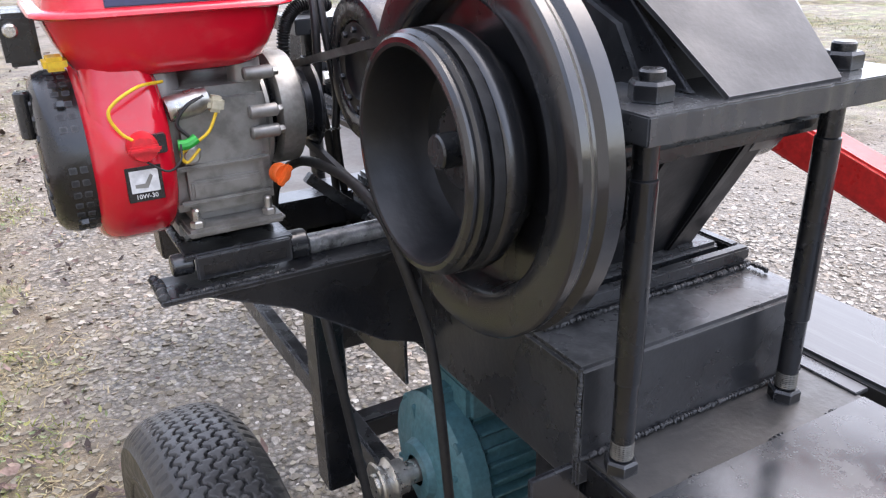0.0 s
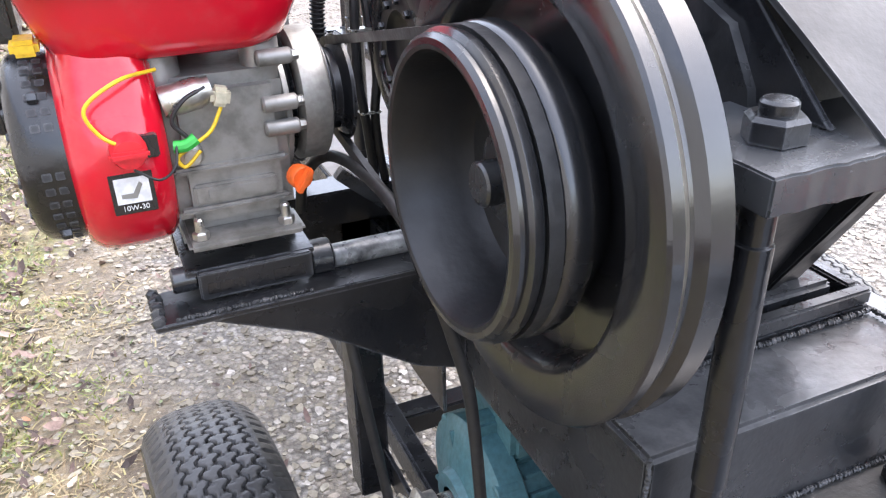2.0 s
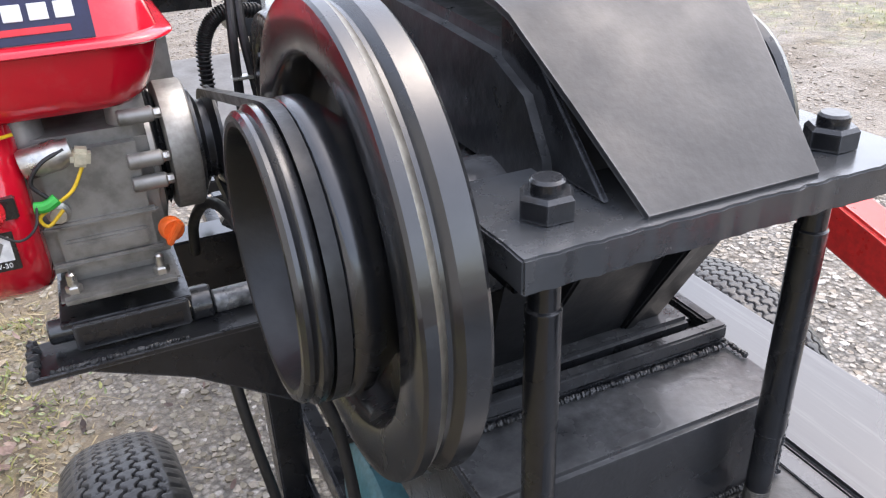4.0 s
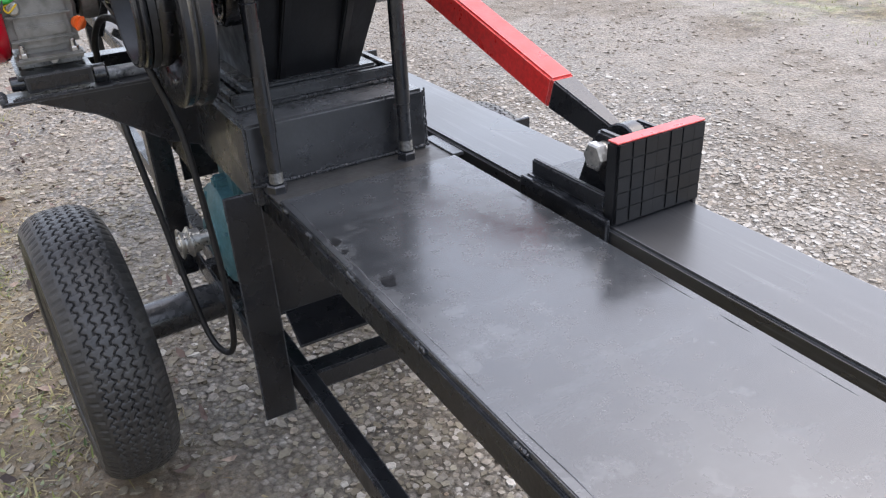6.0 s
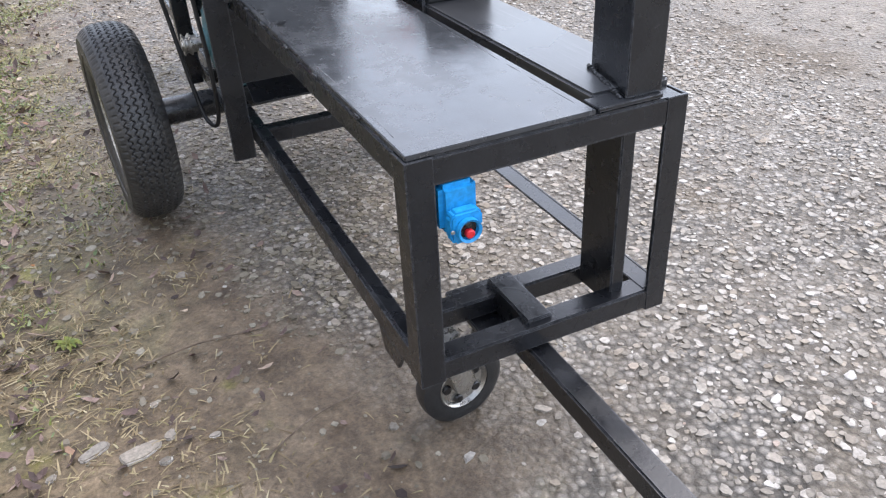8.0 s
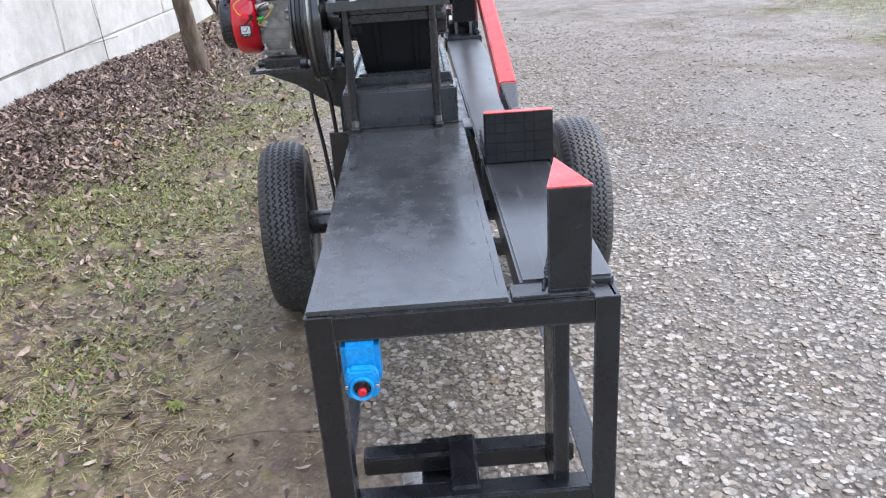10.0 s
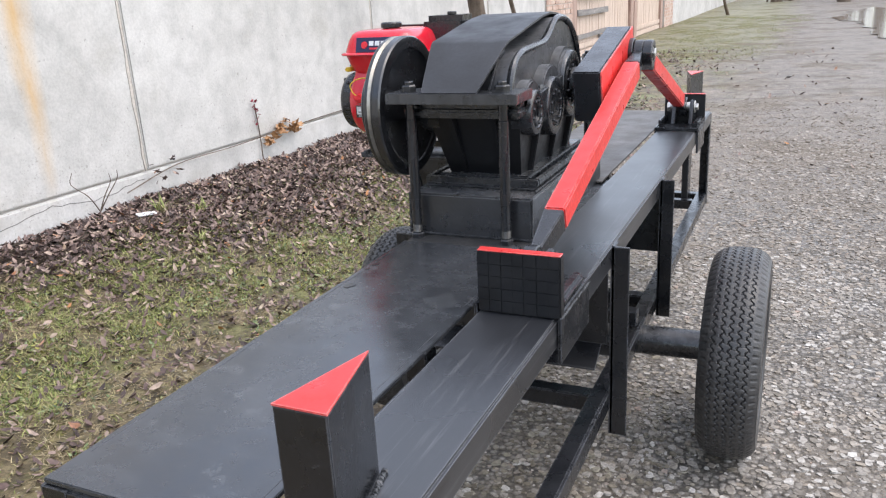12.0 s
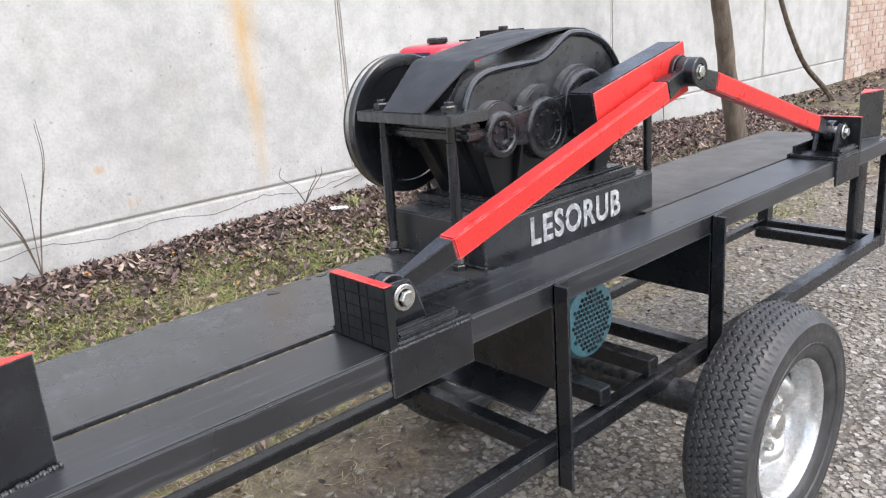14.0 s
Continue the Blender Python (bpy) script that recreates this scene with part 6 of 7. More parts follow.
def connecting_rod(name, a, b, x0, x1, label, eye_a, eye_b):
    """A red square tube between black flattened ends with round eyes."""
    r = thing(name, ((x0 + x1) / 2, a[0], a[1]), label, "connecting rod", "connecting rods")
    A, B = Vector((0, *a)), Vector((0, *b))
    d, ln = (B - A).normalized(), (B - A).length
    ang = math.atan2(d.z, d.y)
    m = Matrix.Translation((0, *a)) @ Matrix.Rotation(ang, 4, "X")
    xm = (x0 + x1) / 2
    h = 0.021
    bar = bmesh.new()
    prof = [(xm - 0.018, -h), (xm - 0.018, h), (xm + 0.018, h), (xm + 0.018, -h)]
    prism([(x, z) for x, z in prof], "y", 0.135, ln - 0.105, 0.003, bar, m)
    part("bar", bar, RED, r, "red painted bar")
    for s, e, eye in ((0.0, 0.135, eye_a), (ln - 0.105, ln, eye_b)):
        end = bmesh.new()
        lo, hi = (s + 0.02, e - 0.0015) if s == 0 else (s + 0.0015, e - 0.02)
        wide, thin = (hi, lo) if s == 0 else (lo, hi)
        w = bmesh.new()
        ring_a = [w.verts.new(m @ Vector((xm + dx, wide, dz))) for dx, dz in ((-0.0175, -0.0205), (-0.0175, 0.0205), (0.0175, 0.0205), (0.0175, -0.0205))]
        ring_b = [w.verts.new(m @ Vector((xm + dx, thin, dz))) for dx, dz in ((-0.0085, -0.016), (-0.0085, 0.016), (0.0085, 0.016), (0.0085, -0.016))]
        for i in range(4):
            w.faces.new((ring_a[i], ring_a[(i + 1) % 4], ring_b[(i + 1) % 4], ring_b[i]))
        w.faces.new(ring_a[::-1])
        w.faces.new(ring_b)
        bmesh.ops.recalc_face_normals(w, faces=w.faces)
        bevelled(w, 0.002)
        merged(end, w)
        c = A if s == 0 else B
        lathe([(0.0172, 0), (0.029, 0), (0.031, 0.002), (0.031, 0.02), (0.029, 0.022), (0.0172, 0.022)], (eye, c.y, c.z), (1, 0, 0), 28, end)
        part("end_eye", end, BLACK, r, "black flattened end with a round eye")
    return r


connecting_rod("front_connecting_rod", (FY, ZP), (PIN.y, PIN.z), 0.338, 0.378, "long red connecting rod from crank to front block", 0.347, 0.367)
connecting_rod("rear_connecting_rod", (BY, ZP), (PIN.y, PIN.z), 0.338, 0.378, "red connecting rod from crank to rear block", 0.347, 0.345)
part("pin_bolt", hexbolt((0.387, PIN.y, PIN.z), (1, 0, 0), 0.0130, 0.007), STEEL, crank, "bright bolt head")


def pushing_block(y, way, label):
    """A saddle that rides on the rail, with a grooved pushing plate and two pivot lugs. way: the sense in which it pushes."""
    s = thing("pushing_block", (0.355, y, T + 0.006), label, "pushing block", "pushing blocks")

    def at(a, b):
        return sorted((y + way * a, y + way * b))
    part("saddle", box(0.2885, 0.4215, *at(-0.110, 0.040), T + 0.0075, T + 0.017, 0.002), BLACK, s)
    part("saddle_side", box(0.4155, 0.4215, *at(-0.110, 0.057), 0.574, T + 0.0075, 0.001), BLACK, s)
    part("saddle_side", box(0.2805, 0.2862, *at(-0.110, 0.057), 0.600, T + 0.017, 0.001), BLACK, s)
    f0, f1 = at(0.0405, 0.0585)
    plate = part("pushing_plate", box(0.289, 0.4215, f0, f1, T + 0.0075, 0.746, 0.002), SATIN_BLACK, s, "black pushing plate with a sawn grid")
    part("painted_edge", box(0.290, 0.4205, f0 + 0.0006, f1 - 0.0006, 0.7457, 0.7475, 0.0004), RED, plate, "red painted top edge")
    # sawn teeth
    nx, nz = 7, 5
    fy = f1 if way > 0 else f0
    for i in range(nx):
        for k in range(nz):
            x0 = 0.2905 + i * 0.130 / nx + (0.0012 if (i * 5) % 3 else -0.0008) * (i > 0)
            z0 = T + 0.0095 + k * 0.0965 / nz
            y0, y1 = sorted((fy, fy + way * 0.0014))
            part("tooth", box(x0 + 0.0010, x0 + 0.0178, y0, y1, z0 + 0.0006 + 0.0006 * ((i + k) % 2), z0 + 0.0965 / nz - 0.0006, 0.0003), SATIN_BLACK, plate)
    for x0, x1 in ((0.324, 0.335), (0.380, 0.391)):
        lug = prism([(y - way * 0.050, T + 0.017), (y + way * 0.0395, T + 0.017), (y + way * 0.0395, 0.722), (y + way * 0.020, 0.735), (y - way * 0.016, 0.735), (y - way * 0.029, 0.715)], "x", x0, x1, 0.003)
        part("lug", lug, BLACK, s)
    part("side_strip", box(0.398, 0.4205, *at(-0.088, 0.040), T + 0.017, T + 0.034, 0.006), BLACK, s)
    part("side_strip", box(0.291, 0.299, *at(-0.100, 0.040), T + 0.017, T + 0.040, 0.002), BLACK, s)
    part("pivot_pin", rod((0.316, y, ZP), (0.396, y, ZP), 0.0155, 24), STEEL, s)
    part("pivot_bolt", hexbolt((0.396, y, ZP), (1, 0, 0), 0.0128, 0.009), STEEL, s, "bright hexagon bolt head")
    part("pivot_washer", rod((0.3915, y, ZP), (0.396, y, ZP), 0.021, 24), STEEL, s)
    part("pivot_bolt", hexbolt((0.316, y, ZP), (-1, 0, 0), 0.0175, 0.012), STEEL, s, "bright hexagon bolt head")
    bead = weld((0.4205, y + way * 0.055, T + 0.008), (0.4215, y - way * 0.108, T + 0.008), 0.003, None, 31)
    part("weld_bead", bead, WELD, s)


pushing_block(FY, -1, "black pushing block with a grid-cut plate on the slide rail")
pushing_block(BY, 1, "black rear pushing block on the slide rail")

# ---- petrol engine ----
EY, EZ = 1.292, 0.882
engine = thing("petrol_engine", (-0.21, EY, 0.775), "small red four-stroke petrol engine on a hinged black plate", "engine")
part("mounting_plate", box(-0.242, -0.140, 1.2205, 1.40, 0.7685, 0.7735, 0.001), BLACK, engine, "black hinged mounting plate")
part("mounting_lip", box(-0.234, -0.1435, 1.2150, 1.2215, 0.749, 0.7730, 0.0015), BLACK, engine)
# dark raised strips stand for the shade inside the lip's slots
for x0, x1 in ((-0.228, -0.199), (-0.176, -0.150)):
    part("slot_shade", box(x0, x1, 1.2146, 1.2160, 0.754, 0.764, 0.0004), PLASTIC, engine, "dark raised strip standing for a shaded slot")
block = box(-0.236, -0.146, 1.236, 1.36, 0.797, 0.918, 0.010)
part("engine_foot", box(-0.236, -0.145, 1.260, 1.375, 0.7737, 0.792, 0.004), ALU, engine)
part("foot_clamp", box(-0.228, -0.150, 1.2575, 1.2605, 0.775, 0.790, 0.001), SCUFFED, engine, "scuffed black clamp strip")
for z in (0.815, 0.848):
    part("casting_rib", box(-0.236, -0.150, 1.231, 1.24, z, z + 0.005, 0.002), ALU, engine)
part("name_field", box(-0.224, -0.160, 1.232, 1.239, 0.822, 0.838, 0.002), ALU, engine)
part("crankcase", block, ALU, engine, "cast aluminium crankcase")
part("name_relief", box(-0.214, -0.172, 1.2308, 1.2326, 0.827, 0.834, 0.0005), ALU, engine)
cover = lathe([(0, 0), (0.056, 0), (0.055, 0.004), (0.040, 0.008), (0.030, 0.009), (0, 0.009)], (-0.146, EY, EZ - 0.005), (1, 0, 0), 40)
part("side_cover", cover, ALU, engine)
for y, z in ((1.237, 0.927), (1.233, 0.893), (1.233, 0.874), (1.35, 0.92), (1.35, 0.85)):
    boss = part("cover_boss", rod((-0.165, y, z), (-0.138, y, z), 0.0062, 16), ALU, engine)
    part("bolt", hexbolt((-0.138, y, z), (1, 0, 0), 0.0042, 0.005), STEEL, boss)
part("foot_ledge", box(-0.236, -0.145, 1.218, 1.262, 0.789, 0.7968, 0.003), ALU, engine)
for x in (-0.225, -0.158):
    stud = part("foot_bolt", rod((x, 1.228, 0.790), (x, 1.228, 0.814), 0.0038, 12), STEEL, engine)
    part("nut", hexbolt((x, 1.228, 0.797), (0, 0, 1), 0.0065, 0.006), STEEL, stud)
part("front_bolt", hexbolt((-0.187, 1.2575, 0.7835), (0, -1, 0), 0.0065, 0.008), STEEL, engine)
part("drain_plug", lathe([(0, 0), (0.009, 0), (0.009, 0.004), (0.006, 0.005), (0.006, 0.010), (0, 0.010)], (-0.221, 1.236, 0.863), (0, -1, 0), 12), STEEL, engine)
part("oil_cap", lathe([(0, 0), (0.0092, 0), (0.0098, 0.003), (0.0098, 0.009), (0.0085, 0.011), (0, 0.011)], (-0.145, 1.232, 0.834), (0.25, -1, 0), 14), ORANGE, engine, "orange oil filler cap")
part("oil_cap_grip", box(-0.0025, 0.0025, -0.009, 0.0, -0.0105, 0.0105, 0.001, Matrix.Translation((-0.1425, 1.222, 0.834)) @ Matrix.Rotation(0.6, 4, "Y")), ORANGE, engine)
for x, y in ((-0.232, 1.262), (-0.157, 1.262)):
    part("tank_post", lathe([(0.016, 0), (0.015, 0.03), (0.012, 0.04), (0, 0.04)], (x, y, 0.906), (0, 0, 1), 20), ALU, engine)
part("ignition_coil", lathe([(0, 0), (0.0105, 0), (0.0115, 0.002), (0.0115, 0.026), (0.009, 0.032), (0.0095, 0.036), (0, 0.037)], (-0.236, 1.229, 0.9055), (1, 0, 0.18), 24), STEEL, engine, "bright steel ignition coil")
part("ignition_cap", box(-0.203, -0.189, 1.217, 1.231, 0.900, 0.914, 0.003, Matrix.Translation((-0.196, 1.225, 0.906)) @ Matrix.Rotation(0.25, 4, "Y") @ Matrix.Translation((0.196, -1.225, -0.906))), IVORY, engine, "ivory plastic terminal block")
# fan housing and starter
fan = lathe([(0.0, -0.236), (0.066, -0.236), (0.076, -0.2375), (0.0825, -0.242), (0.0860, -0.250), (0.0868, -0.260), (0.0868, -0.284), (0.0850, -0.293), (0.0815, -0.299), (0.077, -0.303), (0.0, -0.303)], (0, EY, 0.868), (1, 0, 0), 72)
neck = loft([(-0.301, -0.238, EY - 0.084, EY + 0.084, 0.012, 0.868), (-0.301, -0.238, EY - 0.0835, EY + 0.084, 0.014, 0.885), (-0.300, -0.239, EY - 0.076, EY + 0.078, 0.016, 0.915), (-0.298, -0.241, EY - 0.064, EY + 0.070, 0.018, 0.935), (-0.296, -0.243, EY - 0.058, EY + 0.064, 0.018, 0.952)])
part("fan_housing", merged(fan, neck), ENGINE_RED, engine, "glossy red fan housing", 50)
SC = Vector((-0.303, EY - 0.006, EZ - 0.013))
starter = lathe([(0.071, 0), (0.0705, 0.020), (0.068, 0.027), (0.062, 0.032), (0.05, 0.034), (0.03, 0.0345), (0, 0.0345)], SC, (-1, 0, 0), 56)
start = part("starter_cover", starter, PLASTIC, engine, "black plastic recoil starter cover")
for k in range(40):
    a = k * math.tau / 40
    if k % 10 in (8, 9):
        continue
    for row in range(2):
        slot = box(-0.0032, 0.0032, 0.0685, 0.0714, -0.0030, 0.0030, 0.0006, Matrix.Translation(SC + Vector((-0.0065 - 0.0085 * row, 0, 0))) @ Matrix.Rotation(a, 4, "X"))
        part("vent_slot", slot, HOOD, start)
    if k % 2:
        slot = box(-0.0012, 0.0012, 0.040, 0.056, -0.0026, 0.0026, 0.0006, Matrix.Translation(SC + Vector((-0.0335, 0, 0))) @ Matrix.Rotation(a, 4, "X"))
        part("vent_slot", slot, HOOD, start)
part("starter_grip", rod(SC + Vector((-0.038, -0.014, 0.018)), SC + Vector((-0.038, -0.014, 0.058)), 0.007, 14), PLASTIC, start)
for k in range(4):
    a = k * math.tau / 4 + 0.8
    part("cover_bolt", hexbolt(SC + Vector((-0.010, 0.0715 * math.cos(a), 0.0715 * math.sin(a))), (-1, 0, 0), 0.0045, 0.006), BLACK_CAST, start)
part("switch_plate", box(-0.262, -0.244, 1.2035, 1.212, 0.876, 0.892, 0.001), PLASTIC, engine)
knob = part("switch_knob", lathe([(0, 0), (0.0125, 0), (0.0125, 0.006), (0.010, 0.014), (0, 0.015)], (-0.264, 1.2055, 0.884), (0, -1, 0), 20), RED_PLASTIC, engine, "red rotary ignition switch")
part("knob_grip", box(-0.277, -0.251, 1.188, 1.194, 0.8808, 0.8872, 0.002), RED_PLASTIC, knob)
DX, DZ = -0.2665, 0.8535
DF = EY - 0.0868
decal = part("oil_decal", box(DX - 0.0145, DX + 0.0145, DF - 0.0006, DF + 0.0035, DZ - 0.0165, DZ + 0.0135, 0.0004), PLASTIC, engine, "black oil-grade sticker with a white field")
part("decal_field", box(DX - 0.0115, DX + 0.0115, DF - 0.0012, DF, DZ - 0.0085, DZ + 0.0105, 0.0002), WHITE, decal)
part("decal_picture", prism([(DX - 0.008, DZ - 0.004), (DX + 0.002, DZ - 0.005), (DX + 0.007, DZ + 0.005), (DX + 0.005, DZ + 0.007), (DX, DZ - 0.001), (DX - 0.008, DZ - 0.001)], "y", DF - 0.0016, DF - 0.001, 0.0), ALU, decal)
lettering("10W-30", 0.0054, facing(DX, DF - 0.0010, DZ - 0.0122, (1, 0, 0), (0, 0, 1)), WHITE, decal, 0.0002, "lettering")
# fuel tank
def tank_ring(inset, r, z):
    return (-0.317 + inset, -0.121 - inset, 1.211 + inset, 1.406 - inset, r, z)


lowt = part("fuel_tank", loft([tank_ring(*v) for v in ((0.050, 0.02, 0.9325), (0.034, 0.026, 0.9332), (0.024, 0.03, 0.9365), (0.017, 0.032, 0.943), (0.012, 0.034, 0.953), (0.007, 0.034, 0.966), (0.003, 0.034, 0.980), (0.002, 0.034, 0.9855))]), ENGINE_RED, engine, "glossy red fuel tank", 60)
part("tank_seam", loft([tank_ring(*v) for v in ((0.0, 0.034, 0.985), (-0.007, 0.040, 0.9857), (-0.009, 0.042, 0.9872), (-0.0085, 0.042, 0.9895), (-0.006, 0.040, 0.9912), (0.0, 0.034, 0.9925))]), ENGINE_RED, lowt, "", 60)
part("tank_top", loft([tank_ring(*v) for v in ((0.0015, 0.034, 0.992), (0.005, 0.034, 1.006), (0.010, 0.034, 1.022), (0.015, 0.034, 1.033), (0.023, 0.032, 1.0395), (0.034, 0.028, 1.0425), (0.05, 0.02, 1.0435))]), ENGINE_RED, lowt, "", 60)
part("fuel_cap", lathe([(0.020, 0), (0.020, 0.006), (0.026, 0.008), (0.026, 0.017), (0.023, 0.020), (0, 0.020)], (-0.211, 1.29, 1.038), (0, 0, 1), 28), PLASTIC, lowt, "black fuel cap")
lean = Matrix.Translation((0, 1.2122, 0.990)) @ Matrix.Rotation(radians(-17), 4, "X")
stick = part("tank_sticker", box(-0.272, -0.166, -0.002, 0.0012, 0.003, 0.038, 0.0004, lean), NAVY, lowt, "navy sticker with a white word mark")
part("mark", rod(lean @ Vector((-0.249, -0.0032, 0.020)), lean @ Vector((-0.249, -0.0018, 0.020)), 0.0085, 16), RED_PLASTIC, stick)
for i, x in enumerate((-0.236, -0.220, -0.204, -0.188)):
    part("word_bar", box(x, x + 0.012, -0.0032, -0.0018, 0.018, 0.029, 0.0003, lean), WHITE, stick)
part("word_bar", box(-0.234, -0.180, -0.0032, -0.0018, 0.009, 0.0135, 0.0003, lean), RED_PLASTIC, stick)
# air filter, silencer, cylinder behind
part("air_filter", box(-0.165, -0.045, 1.365, 1.455, 0.975, 1.066, 0.014), PLASTIC, engine, "black plastic air filter box")
part("filter_bolt", rod((-0.10, 1.41, 1.066), (-0.10, 1.41, 1.074), 0.012, 16), PLASTIC, engine)
part("silencer", box(-0.285, -0.17, 1.405, 1.475, 0.93, 1.045, 0.016), PLASTIC, engine, "black silencer guard")
part("cylinder", box(-0.225, -0.15, 1.36, 1.44, 0.82, 0.93, 0.008), ALU, engine)
part("carburettor", box(-0.15, -0.105, 1.37, 1.42, 0.91, 0.965, 0.006), ALU, engine)
part("control_panel", box(-0.346, -0.318, 1.30, 1.38, 0.942, 0.986, 0.004), PLASTIC, engine, "black control panel beside the tank")
part("panel_bolt", rod((-0.338, 1.288, 0.973), (-0.338, 1.30, 0.973), 0.006, 14), STEEL, engine)
part("throttle_lever", box(-0.322, -0.304, 1.235, 1.262, 0.945, 0.956, 0.003), YELLOW, engine, "yellow lever tip")
# clutch drum
part("clutch_spring", lathe([(0.040, -0.016)] + [(0.046 if k % 2 else 0.0495, -0.016 + 0.0016 * k) for k in range(6)] + [(0.040, -0.006)], (-0.127, EY, EZ), (1, 0, 0), 48), BLACK_CAST, engine, "dark clutch plate behind the drum")
part("clutch_drum", lathe([(0.0, -0.006), (0.051, -0.006), (0.0545, -0.004), (0.0545, 0.016), (0.0535, 0.0175), (0.052, 0.0185), (0.033, 0.019), (0.033, 0.022)], (-0.127, EY, EZ), (1, 0, 0), 64), DRUM, engine, "bare steel clutch drum")
part("drive_pulley", lathe([(0.040, 0.018), (0.0445, 0.0195), (0.0445, 0.022), (0.034, 0.027), (0.034, 0.033), (0.0445, 0.038), (0.0445, 0.041), (0.02, 0.042), (0, 0.042)], (-0.127, EY, EZ), (1, 0, 0), 48), BLACK, engine, "black drive pulley")
# wires
part("wire", tube([(-0.236, 1.228, 0.93), (-0.262, 1.20, 0.932), (-0.285, 1.195, 0.918), (-0.280, 1.195, 0.9), (-0.266, 1.196, 0.888)], 0.0014, 8, 8), YELLOW, engine, "yellow ignition wire")
part("wire", tube([(-0.196, 1.222, 0.900), (-0.206, 1.215, 0.886), (-0.218, 1.214, 0.878), (-0.232, 1.213, 0.870), (-0.228, 1.213, 0.862), (-0.216, 1.214, 0.872)], 0.0014, 8, 8), YELLOW, engine, "yellow ignition wire")
part("connector", tube([(-0.234, 1.213, 0.878), (-0.226, 1.212, 0.878), (-0.218, 1.213, 0.882)], 0.0045, 10, 3), GREEN, engine, "green connector sleeve")
part("wire", tube([(-0.206, 1.222, 0.915), (-0.222, 1.214, 0.91), (-0.232, 1.214, 0.896), (-0.224, 1.213, 0.884)], 0.0016, 8, 8), CABLE, engine)
part("wire", tube([(-0.263, 1.196, 0.872), (-0.248, 1.196, 0.862), (-0.236, 1.2, 0.868), (-0.232, 1.21, 0.88)], 0.001, 8, 8), CABLE, engine)

# ---- drive belt between engine and flywheel pulley ----


def belt(c1, r1, c2, r2, x0, x1, t):
    """A closed belt round two pulleys that turn about x."""
    d = Vector(c2) - Vector(c1)
    base, dist = math.atan2(d.y, d.x), d.length
    off = math.acos((r1 - r2) / dist)
    loop = []
    for k in range(25):
        a = base + off + (math.tau - 2 * off) * k / 24
        loop.append((c1[0] + r1 * math.cos(a), c1[1] + r1 * math.sin(a), math.cos(a), math.sin(a)))
    for k in range(25):
        a = base - off + 2 * off * k / 24
        loop.append((c2[0] + r2 * math.cos(a), c2[1] + r2 * math.sin(a), math.cos(a), math.sin(a)))
    bm, rings = bmesh.new(), []
    for y, z, ny_, nz_ in loop:
        rings.append([bm.verts.new(v) for v in ((x0, y + t * ny_, z + t * nz_), (x1, y + t * ny_, z + t * nz_), (x1 - 0.0015, y, z), (x0 + 0.0015, y, z))])
    for i in range(len(rings)):
        p, q = rings[i], rings[(i + 1) % len(rings)]
        for k in range(4):
            bm.faces.new((p[k], p[(k + 1) % 4], q[(k + 1) % 4], q[k]))
    return bm


alone("drive_belt", belt((EY, EZ), 0.0355, (FC.y, FC.z), 0.0825, -0.0945, -0.0860, 0.007), RUBBER, "black rubber belt from the engine to the pulley", "belt")

# ---- electric motor under the pedestal ----
MY, MZ = 1.190, 0.470
motor = thing("electric_motor", (0.15, MY, 0.373), "teal-painted finned electric motor below the pedestal", "electric motor")
part("body", lathe([(0, -0.045), (0.072, -0.045), (0.074, -0.037), (0.074, 0.185), (0.070, 0.192), (0, 0.192)], (0.045, MY, MZ), (1, 0, 0), 48), TEAL, motor)
shield = part("end_shield", lathe([(0.018, -0.014), (0.032, -0.014), (0.036, -0.006), (0.066, 0.0), (0.084, 0.006), (0.087, 0.010), (0.087, 0.034), (0.080, 0.038)], (-0.021, MY, MZ), (1, 0, 0), 48), TEAL, motor, "teal cast end shield")
for k in range(4):
    a = k * math.tau / 4 + 0.78
    part("lug", rod((-0.016, MY + 0.080 * math.cos(a), MZ + 0.080 * math.sin(a)), (0.009, MY + 0.080 * math.cos(a), MZ + 0.080 * math.sin(a)), 0.008, 14), TEAL, shield)
    b = a + 0.4
    part("rib", box(-0.004, 0.004, 0.04, 0.074, -0.003, 0.003, 0.001, Matrix.Translation((-0.019, MY, MZ)) @ Matrix.Rotation(b, 4, "X")), TEAL, shield)
fin_me = None
for k in range(30):
    a = k * math.tau / 30
    deg = math.degrees(a) % 360
    if 62 < deg < 118 or 245 < deg < 295:
        continue
    if fin_me is None:
        fm = box(0.018, 0.236, 0.072, 0.0865, -0.0016, 0.0016, 0.0006)
        fin_me = bpy.data.meshes.new("fin")
        fm.to_mesh(fin_me)
        fm.free()
        fin_me.materials.append(TEAL)
    ob = new("fin", fin_me)
    ob.parent = motor
    ob.matrix_local = Matrix.Translation(Vector((0, MY, MZ)) - ORIGIN[motor]) @ Matrix.Rotation(a, 4, "X")
fanc = part("fan_cover", lathe([(0.083, 0.0), (0.0865, 0.003), (0.0865, 0.060), (0.080, 0.070), (0.072, 0.073), (0, 0.074)], (0.24, MY, MZ), (1, 0, 0), 48), TEAL, motor, "teal pressed fan cover with a grid of holes")
holes = bmesh.new()
for i in range(-5, 6):
    for j in range(-6, 7):
        y, z = i * 0.0125 + (0.00625 if j % 2 else 0), j * 0.0108
        if math.hypot(y, z) < 0.066:
            lathe([(0.0, 0.0008), (0.0046, 0.0008), (0.0046, -0.001)], (0.3142, MY + y, MZ + z), (1, 0, 0), 8, holes)
part("vent_grille", holes, BLACK_CAST, fanc, "dark round vent holes")
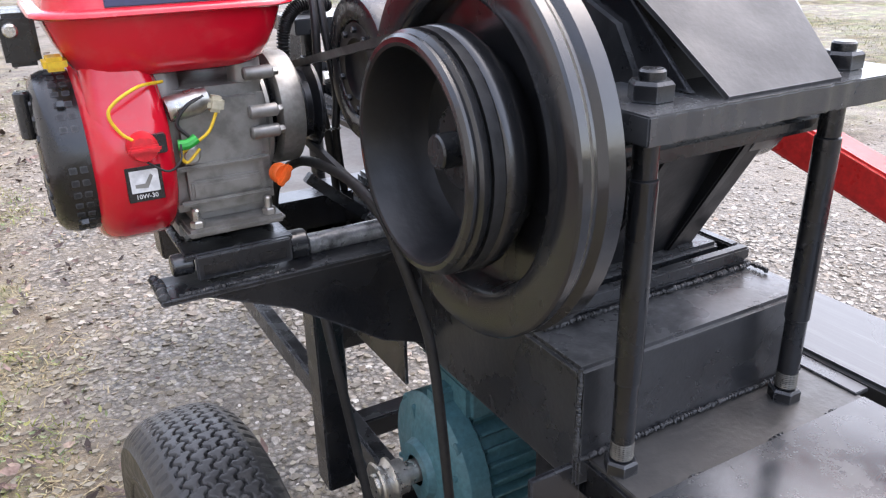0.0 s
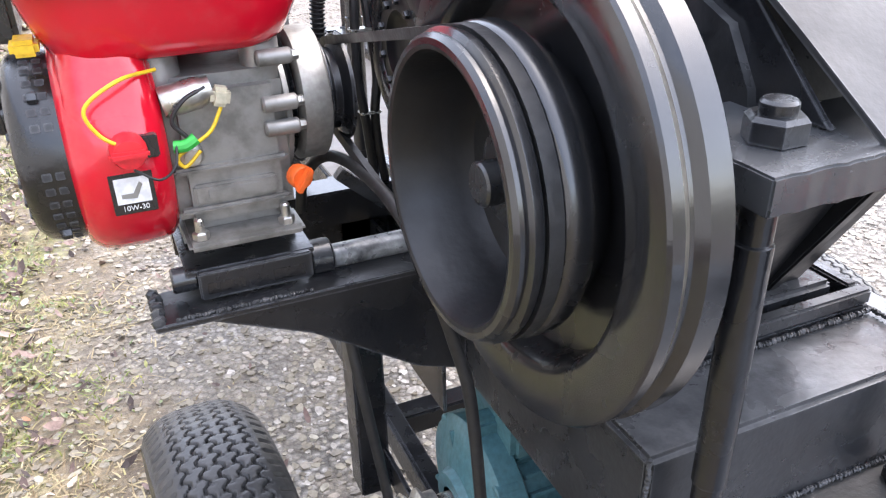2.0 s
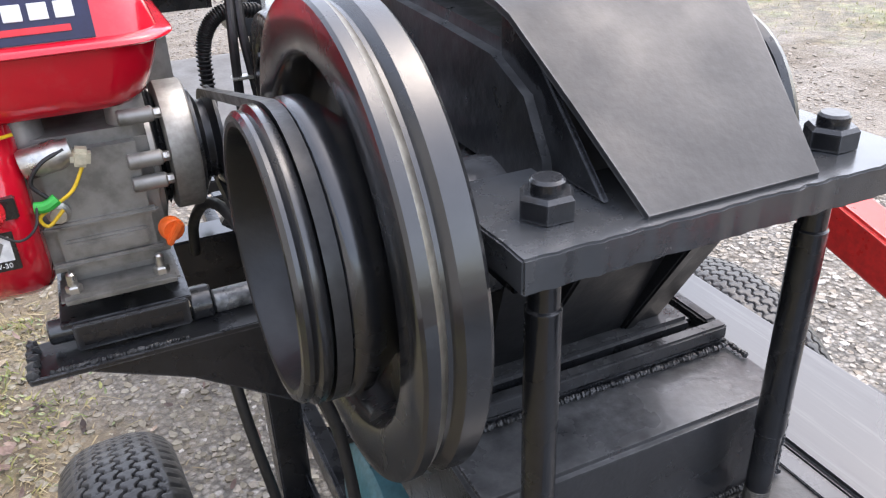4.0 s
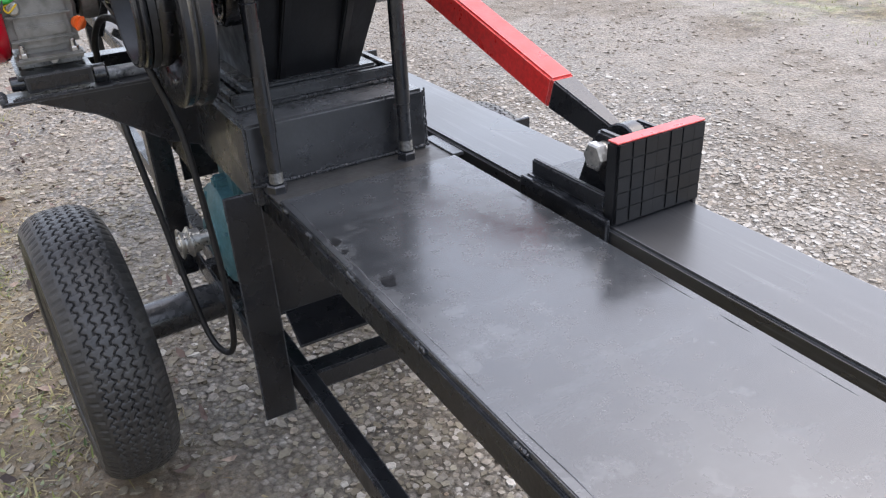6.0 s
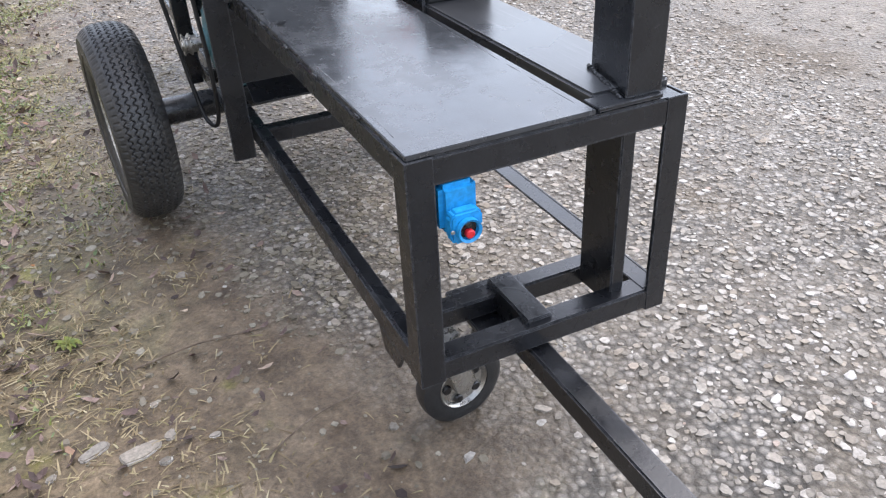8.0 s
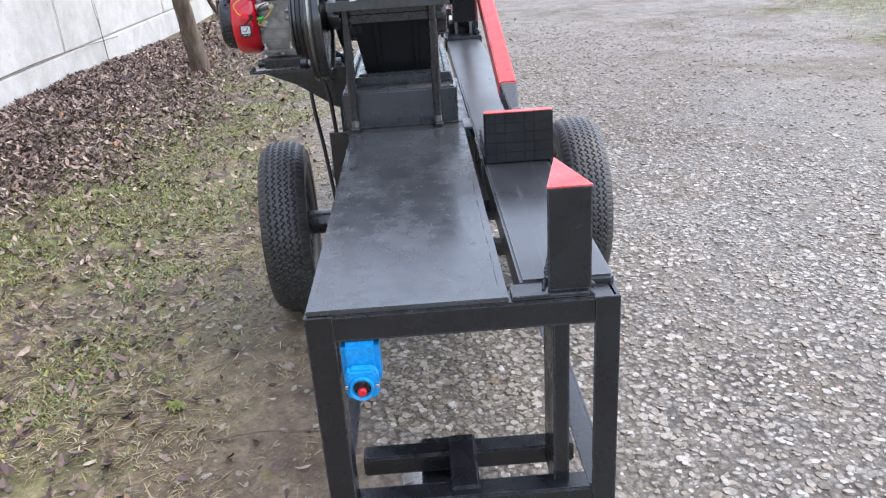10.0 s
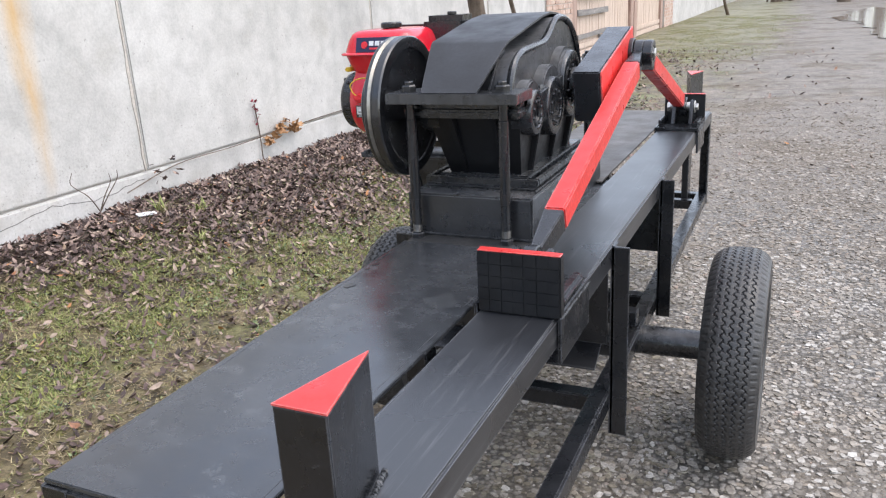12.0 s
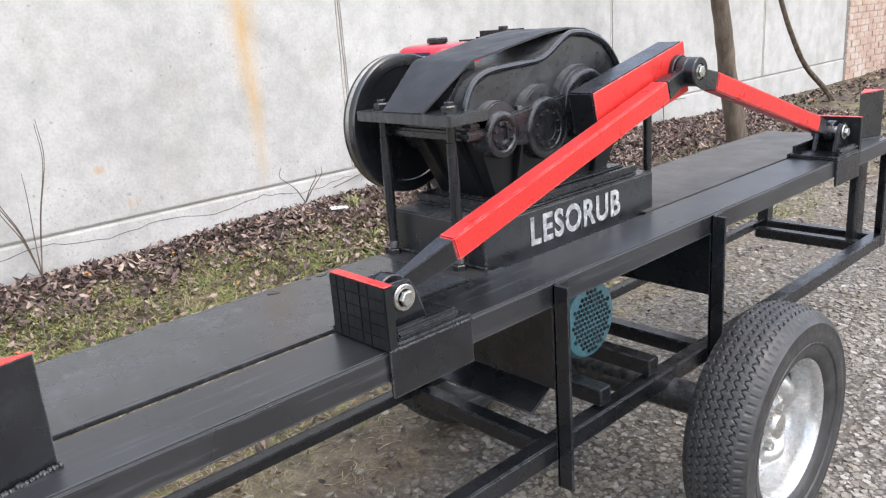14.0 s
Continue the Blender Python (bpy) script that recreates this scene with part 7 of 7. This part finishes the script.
part("terminal_box", box(0.010, 0.110, MY - 0.045, MY + 0.045, MZ + 0.072, MZ + 0.118, 0.006), TEAL, motor)
part("terminal_lid", box(0.005, 0.115, MY - 0.05, MY + 0.05, MZ + 0.118, MZ + 0.126, 0.003), TEAL, motor)
part("eye_lug", box(-0.012, 0.016, MY - 0.012, MY + 0.012, MZ + 0.08, MZ + 0.102, 0.004), TEAL, motor)
for y0, y1 in ((MY - 0.088, MY - 0.05), (MY + 0.05, MY + 0.088)):
    foot = part("foot", box(0.01, 0.20, y0, y1, 0.373, 0.386, 0.003), TEAL, motor)
    part("foot_web", box(0.015, 0.195, max(y0, MY - 0.07), min(y1, MY + 0.07), 0.386, 0.425, 0.003), TEAL, motor)
    for x in (0.03, 0.18):
        part("bolt", hexbolt((x, (y0 + y1) / 2, 0.386), (0, 0, 1), 0.009, 0.010), STEEL, foot)
shaft = part("shaft", rod((-0.088, MY, MZ), (-0.02, MY, MZ), 0.0135, 24), STEEL, motor, "bright steel shaft")
part("shaft_pulley", lathe([(0.0135, 0), (0.024, 0.0), (0.026, 0.002), (0.019, 0.008), (0.019, 0.011), (0.026, 0.017), (0.026, 0.020), (0.020, 0.022), (0.020, 0.034), (0.0135, 0.034)], (-0.085, MY, MZ), (1, 0, 0), 36), STEEL, shaft, "bright steel pulley")

# ---- hanging cable ----
alone("power_cable", tube([(-0.119, 1.35, 0.748), (-0.117, 1.335, 0.785), (-0.108, 1.30, 0.818), (-0.097, 1.26, 0.828), (-0.091, 1.18, 0.828), (-0.089, 1.122, 0.812), (-0.081, 1.106, 0.777), (-0.070, 1.10, 0.734), (-0.058, 1.096, 0.676), (-0.050, 1.09, 0.55), (-0.046, 1.085, 0.42), (-0.048, 1.10, 0.315), (-0.058, 1.125, 0.280), (-0.074, 1.16, 0.300), (-0.088, 1.185, 0.40), (-0.102, 1.198, 0.53), (-0.116, 1.20, 0.64), (-0.124, 1.215, 0.735)], 0.0052, 12, 8), CABLE, "thick black cable hanging in a loop below the engine carrier", "cable")
hose_line = smooth_path([Vector(v) for v in ((-0.098, 1.425, 0.775), (-0.080, 1.41, 0.83), (-0.073, 1.40, 0.885), (-0.071, 1.40, 0.930), (-0.063, 1.40, 0.953), (-0.046, 1.40, 0.966), (-0.010, 1.41, 0.962))], 10)
hose = tube(hose_line, 0.0058, 12, 1)
for p, q in zip(hose_line, hose_line[1:]):
    n = max(1, round((q - p).length / 0.0034))
    for k in range(n):
        c, d = p.lerp(q, k / n), (q - p).normalized() * 0.0009
        rod(c - d, c + d, 0.0076, 14, hose, 0.0004)
alone("engine_hose", hose, CABLE, "black corrugated hose rising behind the engine", "hose")
loom = thing("cable_pair", (-0.046, 1.36, 0.80), "two black cables tied together beside the gearbox", "cable")
part("cable", tube([(-0.044, 1.372, 0.985), (-0.049, 1.355, 0.951), (-0.051, 1.352, 0.911), (-0.052, 1.35, 0.869), (-0.047, 1.35, 0.833), (-0.040, 1.36, 0.790), (-0.03, 1.38, 0.752)], 0.0046, 10, 8), CABLE, loom)
part("cable", tube([(-0.036, 1.374, 0.985), (-0.039, 1.357, 0.951), (-0.036, 1.352, 0.911), (-0.033, 1.35, 0.872), (-0.037, 1.35, 0.833), (-0.031, 1.36, 0.790), (-0.02, 1.38, 0.752)], 0.0046, 10, 8), CABLE, loom)
for z, x0, x1 in ((0.913, -0.0565, -0.031), (0.835, -0.0525, -0.0315)):
    part("cable_tie", box(x0, x1, 1.3445, 1.3575, z, z + 0.003, 0.001), STEEL, loom, "pale cable tie")

# ---- blue switch box under the front bar ----
switch = thing("switch_box", (0.068, 0.02, 0.505), "blue plastic motor switch under the front bar", "switch")
part("case", box(0.042, 0.093, -0.004, 0.044, 0.528, 0.5945, 0.007), BLUE_PLASTIC, switch)
face = part("button_housing", prism([(0.052, 0.514), (0.084, 0.514), (0.090, 0.521), (0.090, 0.551), (0.084, 0.558), (0.052, 0.558), (0.046, 0.551), (0.046, 0.521)], "y", -0.022, -0.004, 0.003, None, Matrix.Translation((0, 0, 0.007))), BLUE_PLASTIC, switch)
part("button_well", lathe([(0, 0.0), (0.0115, 0.0), (0.0125, 0.002), (0.0125, 0.006), (0.016, 0.008), (0.016, 0.0)], (0.068, -0.0225, 0.541), (0, -1, 0), 24), BLUE_PLASTIC, face)
part("well_floor", rod((0.068, -0.0215, 0.541), (0.068, -0.0235, 0.541), 0.0118, 20), PLASTIC, face)
part("button", rod((0.068, -0.023, 0.537), (0.068, -0.032, 0.537), 0.006, 16), RED_PLASTIC, face, "red push button")
part("button", rod((0.068, -0.023, 0.548), (0.068, -0.028, 0.548), 0.0052, 16), PLASTIC, face, "black push button")
for x in (0.048, 0.088):
    part("screw", rod((x, -0.0215, 0.541), (x, -0.0235, 0.541), 0.003, 10), STEEL, face)
part("bracket", box(0.046, 0.090, 0.006, 0.036, 0.594, 0.598, 0.001), BLACK, switch)
